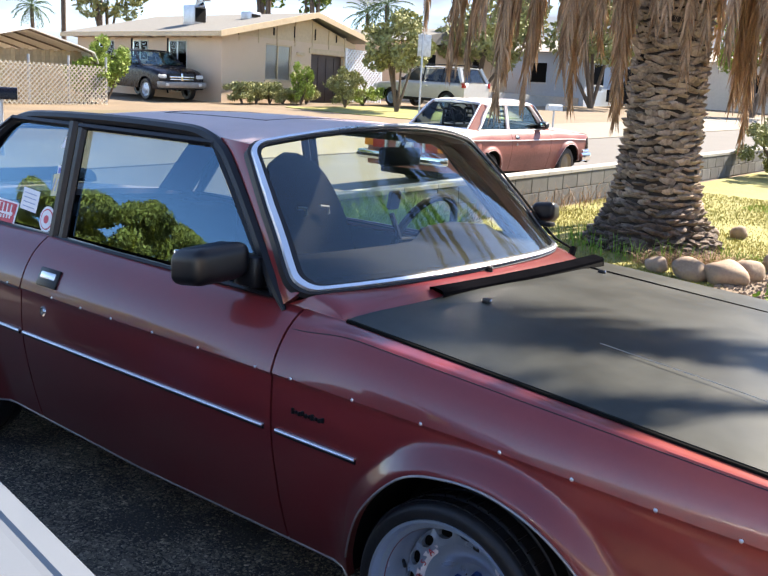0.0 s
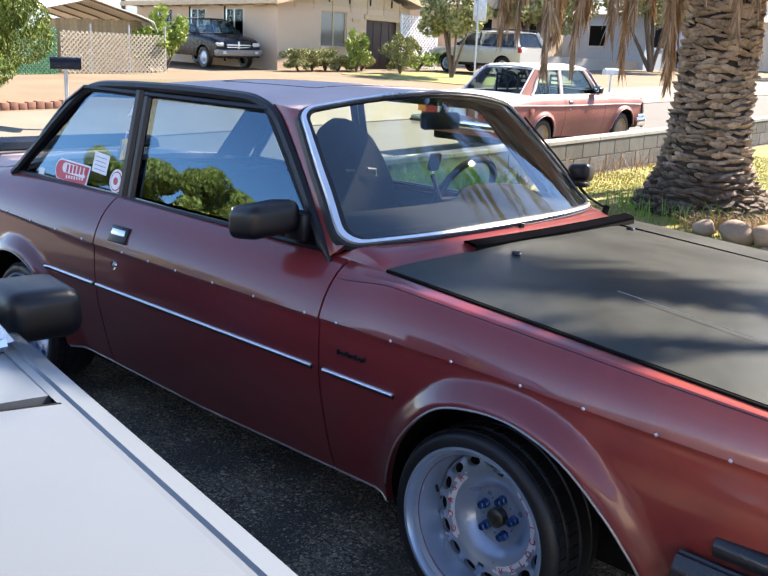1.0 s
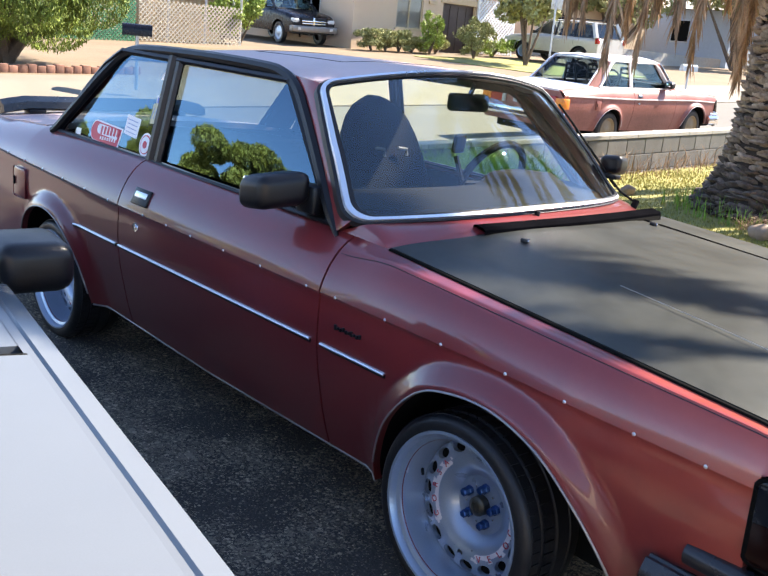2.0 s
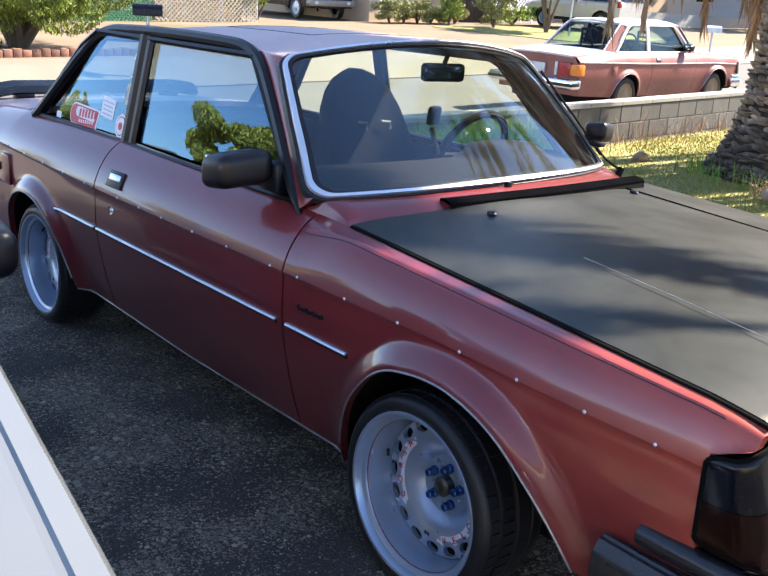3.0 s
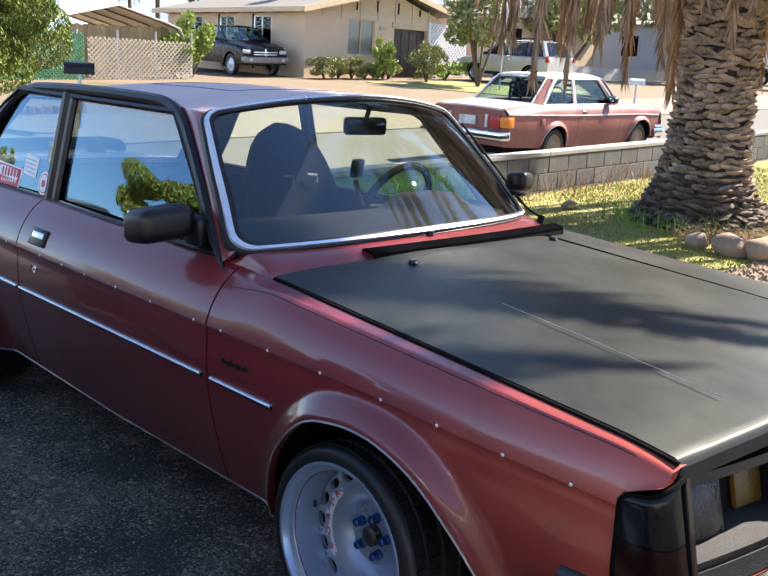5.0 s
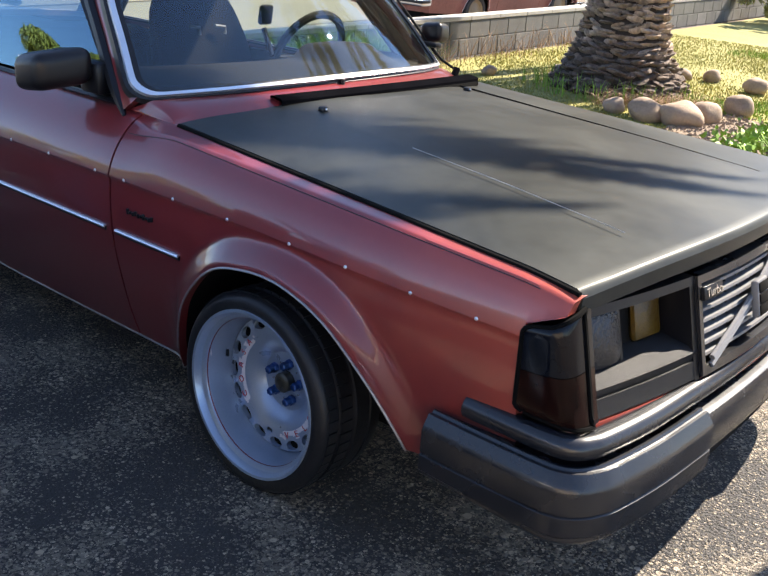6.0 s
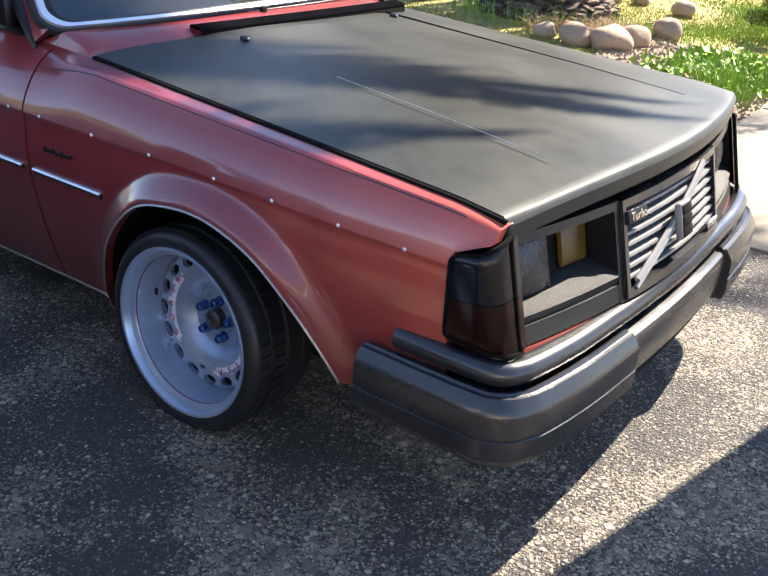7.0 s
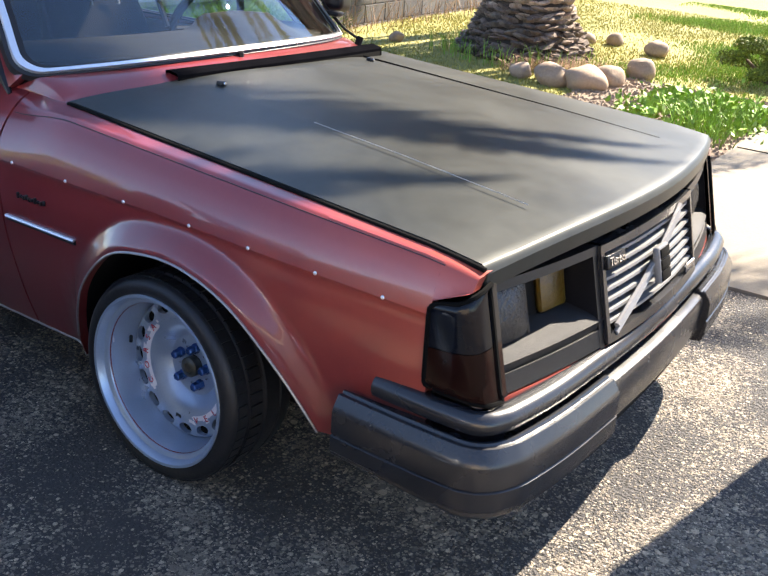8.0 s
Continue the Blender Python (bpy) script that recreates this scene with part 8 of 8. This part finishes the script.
# far palms
fan = [frond_mesh("frond", 2.0, 0.45, 0.9, 0.45, green_frond, 90 + i, 26, 0.2) for i in range(2)]
for x, y, h in ((-63.8, 35.0, 5.0), (-39.3, 44.5, 5.0), (-35.8, 42.2, 5.2), (-60.0, 20.0, 6.0)):
    t = thing("far_palm", "palm far off on the skyline", "palm tree")
    t.location = (x, y, 1.8)
    part("trunk", tube(bmesh.new(), [(0, 0, -0.5), (0.1, 0, h * 0.5), (0, 0, h)], 0.2, 8, 0.14), wood_trunk, t)
    for i in range(22):
        o = new("frond", fan[i % 2])
        o.parent = t
        o.matrix_basis = Matrix.Translation((0, 0, h)) @ Matrix.Rotation(i * 2.4, 4, "Z") @ Matrix.Rotation(radians(-60 + 5.5 * i), 4, "Y")
# poles and wires
for x, y, h, cross in ((-49.9, 29.0, 9.0, 1), (-39.5, 54.8, 7.2, 1), (-52.0, 33.0, 7.0, 0), (-44.0, 50.0, 6.6, 1)):
    t = thing("utility_pole", "brown wooden utility pole", "pole")
    part("shaft", tube(bmesh.new(), [(x, y, 0.8), (x, y, h)], 0.15 if h > 8 else 0.09, 8), wood_trunk, t)
    if cross:
        part("crossarm", boxbm(x - 0.06, x + 0.06, y - 0.9, y + 0.9, h - 0.6, h - 0.48), wood_trunk, t)

# houses far down the street, and across behind the camera
blue_wall = mat("pale_blue_wall", (0.42, 0.48, 0.56), 0.9, vary=0.08)
far_house_roof = mat("far_roof", (0.30, 0.27, 0.24), 0.9, vary=0.1)


def far_house(label, x0, x1, y0, y1, h, wall_m, roof_m, wins_):
    t = thing("far_house", label, "house")
    g = min(gz((x0 + x1) / 2, (y0 + y1) / 2), 2.6)
    part("wall", boxbm(x0, x1, y0, y1, g - 0.4, g + h), wall_m, t)
    rb = bmesh.new()
    ym = (y0 + y1) / 2
    grid(rb, lambda x, k: (x, (y0 - 0.5, ym, y1 + 0.5, ym)[k], (g + h, g + h + 1.0, g + h, g + h - 0.02)[k]), (x0 - 0.4, x1 + 0.4), range(4), wrap=True)
    bmesh.ops.holes_fill(rb, edges=[e for e in rb.edges if e.is_boundary])
    part("roof", rb, roof_m, t, smooth=None)
    for face_, a, b in wins_:
        if face_ == "x":
            w = part("window", boxbm(x1, x1 + 0.03, a, b, g + 1.0, g + 2.1), dark, t)
            part("frame", boxbm(x1 + 0.03, x1 + 0.05, a - 0.06, b + 0.06, g + 0.92, g + 1.0), lamp_white, w)
        else:
            w = part("window", boxbm(a, b, y0 - 0.03, y0, g + 1.0, g + 2.1), dark, t)
            part("frame", boxbm(a - 0.06, b + 0.06, y0 - 0.05, y0 - 0.03, g + 0.92, g + 1.0), lamp_white, w)
    return t


far_house("pale blue house down the street", -33, -23.5, 45, 53, 2.7, blue_wall, far_house_roof, [("x", 46, 47.2), ("x", 50, 51.4), ("y", -31, -29.5), ("y", -27, -26)])
far_house("grey-tan house beyond the palm", -22, -12.8, 56, 66, 2.8, mat("grey_tan_wall", (0.62, 0.54, 0.45), 0.9, vary=0.08), far_house_roof, [("x", 58, 59.5), ("y", -18, -16.5)])
far_house("low tan house behind the drive", -40, -27.5, 33.5, 43, 2.6, stucco, roofing, [("x", 35, 36.2), ("x", 39, 40.2)])
far_house("white house across the street", -58, -46, -30, -20, 2.6, mat("white_wall", (0.65, 0.62, 0.56), 0.9, vary=0.08), far_house_roof, [("x", -28, -26), ("x", -24, -22)])
far_house("tan house at the street end", -42, -27, -38, -26, 2.8, stucco, far_house_roof, [("x", -36, -34), ("x", -31, -29)])
lw = thing("yard_wall", "low pale yard wall down the street", "wall")
part("wall", boxbm(-24.0, -23.8, 31.5, 45.0, 1.0, 2.05), cmu_cap, lw)
vehicle("dark_car", "dark blue car parked far down the street", at_ground(-21.0, 48.0, 0), dict(
    W=1.8, xf=2.2, xr=-2.2, low=0.25, paint=navy, axles=(1.35, -1.35), wheel=0.31, roof=1.5, top=[(-2.2, 0.95), (1.0, 0.95), (2.2, 0.75)], cabin=(0.9, 0.2, -1.2, -1.7), posts=[-0.4], frame=black_trim))
# pine mirrored in the side windows
pine = thing("pine_tree", "broad green pine across the street", "tree")
pine.location = (-32.8, -25.5, 0.35)
limbs(pine, (0, 0, -0.2), [(0.8, 1.5, 4.2), (-0.6, -1.6, 4.6), (0.2, 0.2, 5.6), (0.9, -2.2, 3.6), (0.2, 2.4, 3.4)], 0.26)
crown(pine, rough_blobs((0, 0, 4.3), (5.4, 5.4, 2.5), 40, 81, 0.85, 0.27), 60000, 0.26, leaf_pine, 81, 3.0, 0.3, "", 0.10, 0.7, 0.5)
tree("green tree across the street", -44.0, -18.0, 4.2, 1.6, leaf_pine, 82, 5000, 0.3)
tree("green tree across the street", -20.0, -30.0, 6.0, 2.6, leaf_pine, 83, 5000, 0.3)

# ---- unseen pier added to cast the shade edge across the drive ----
wing = thing("stucco_pier", "unseen tan block added to cast shade on the drive", "wall")
WM = Matrix.Translation((1.485, 1.30, 0)) @ Matrix.Rotation(-SUN_AZ, 4, "Z")
part("wall", boxbm(0.0, 0.34, 0.0, 3.0, 0.0, 2.75, m=WM), stucco, wing)
part("coping", boxbm(0.0, 0.38, 0.0, 3.1, 2.755, 2.93, 0.0, m=WM), cmu_cap, wing)

# ---- unseen cream house added to bounce sunlight on the car and close that side ----
cream = mat("cream_stucco", (0.70, 0.60, 0.47), 0.9, vary=0.08, bscale=40, bump=0.2)
own = thing("stucco_house", "unseen cream block added to bounce sunlight onto the car", "house")
part("wall", boxbm(1.2, 14.0, -16.0, -8.6, 0.0, 2.9), cream, own)
part("roof", boxbm(1.0, 14.4, -16.4, -8.4, 2.905, 3.08, 0.02), roofing, own)
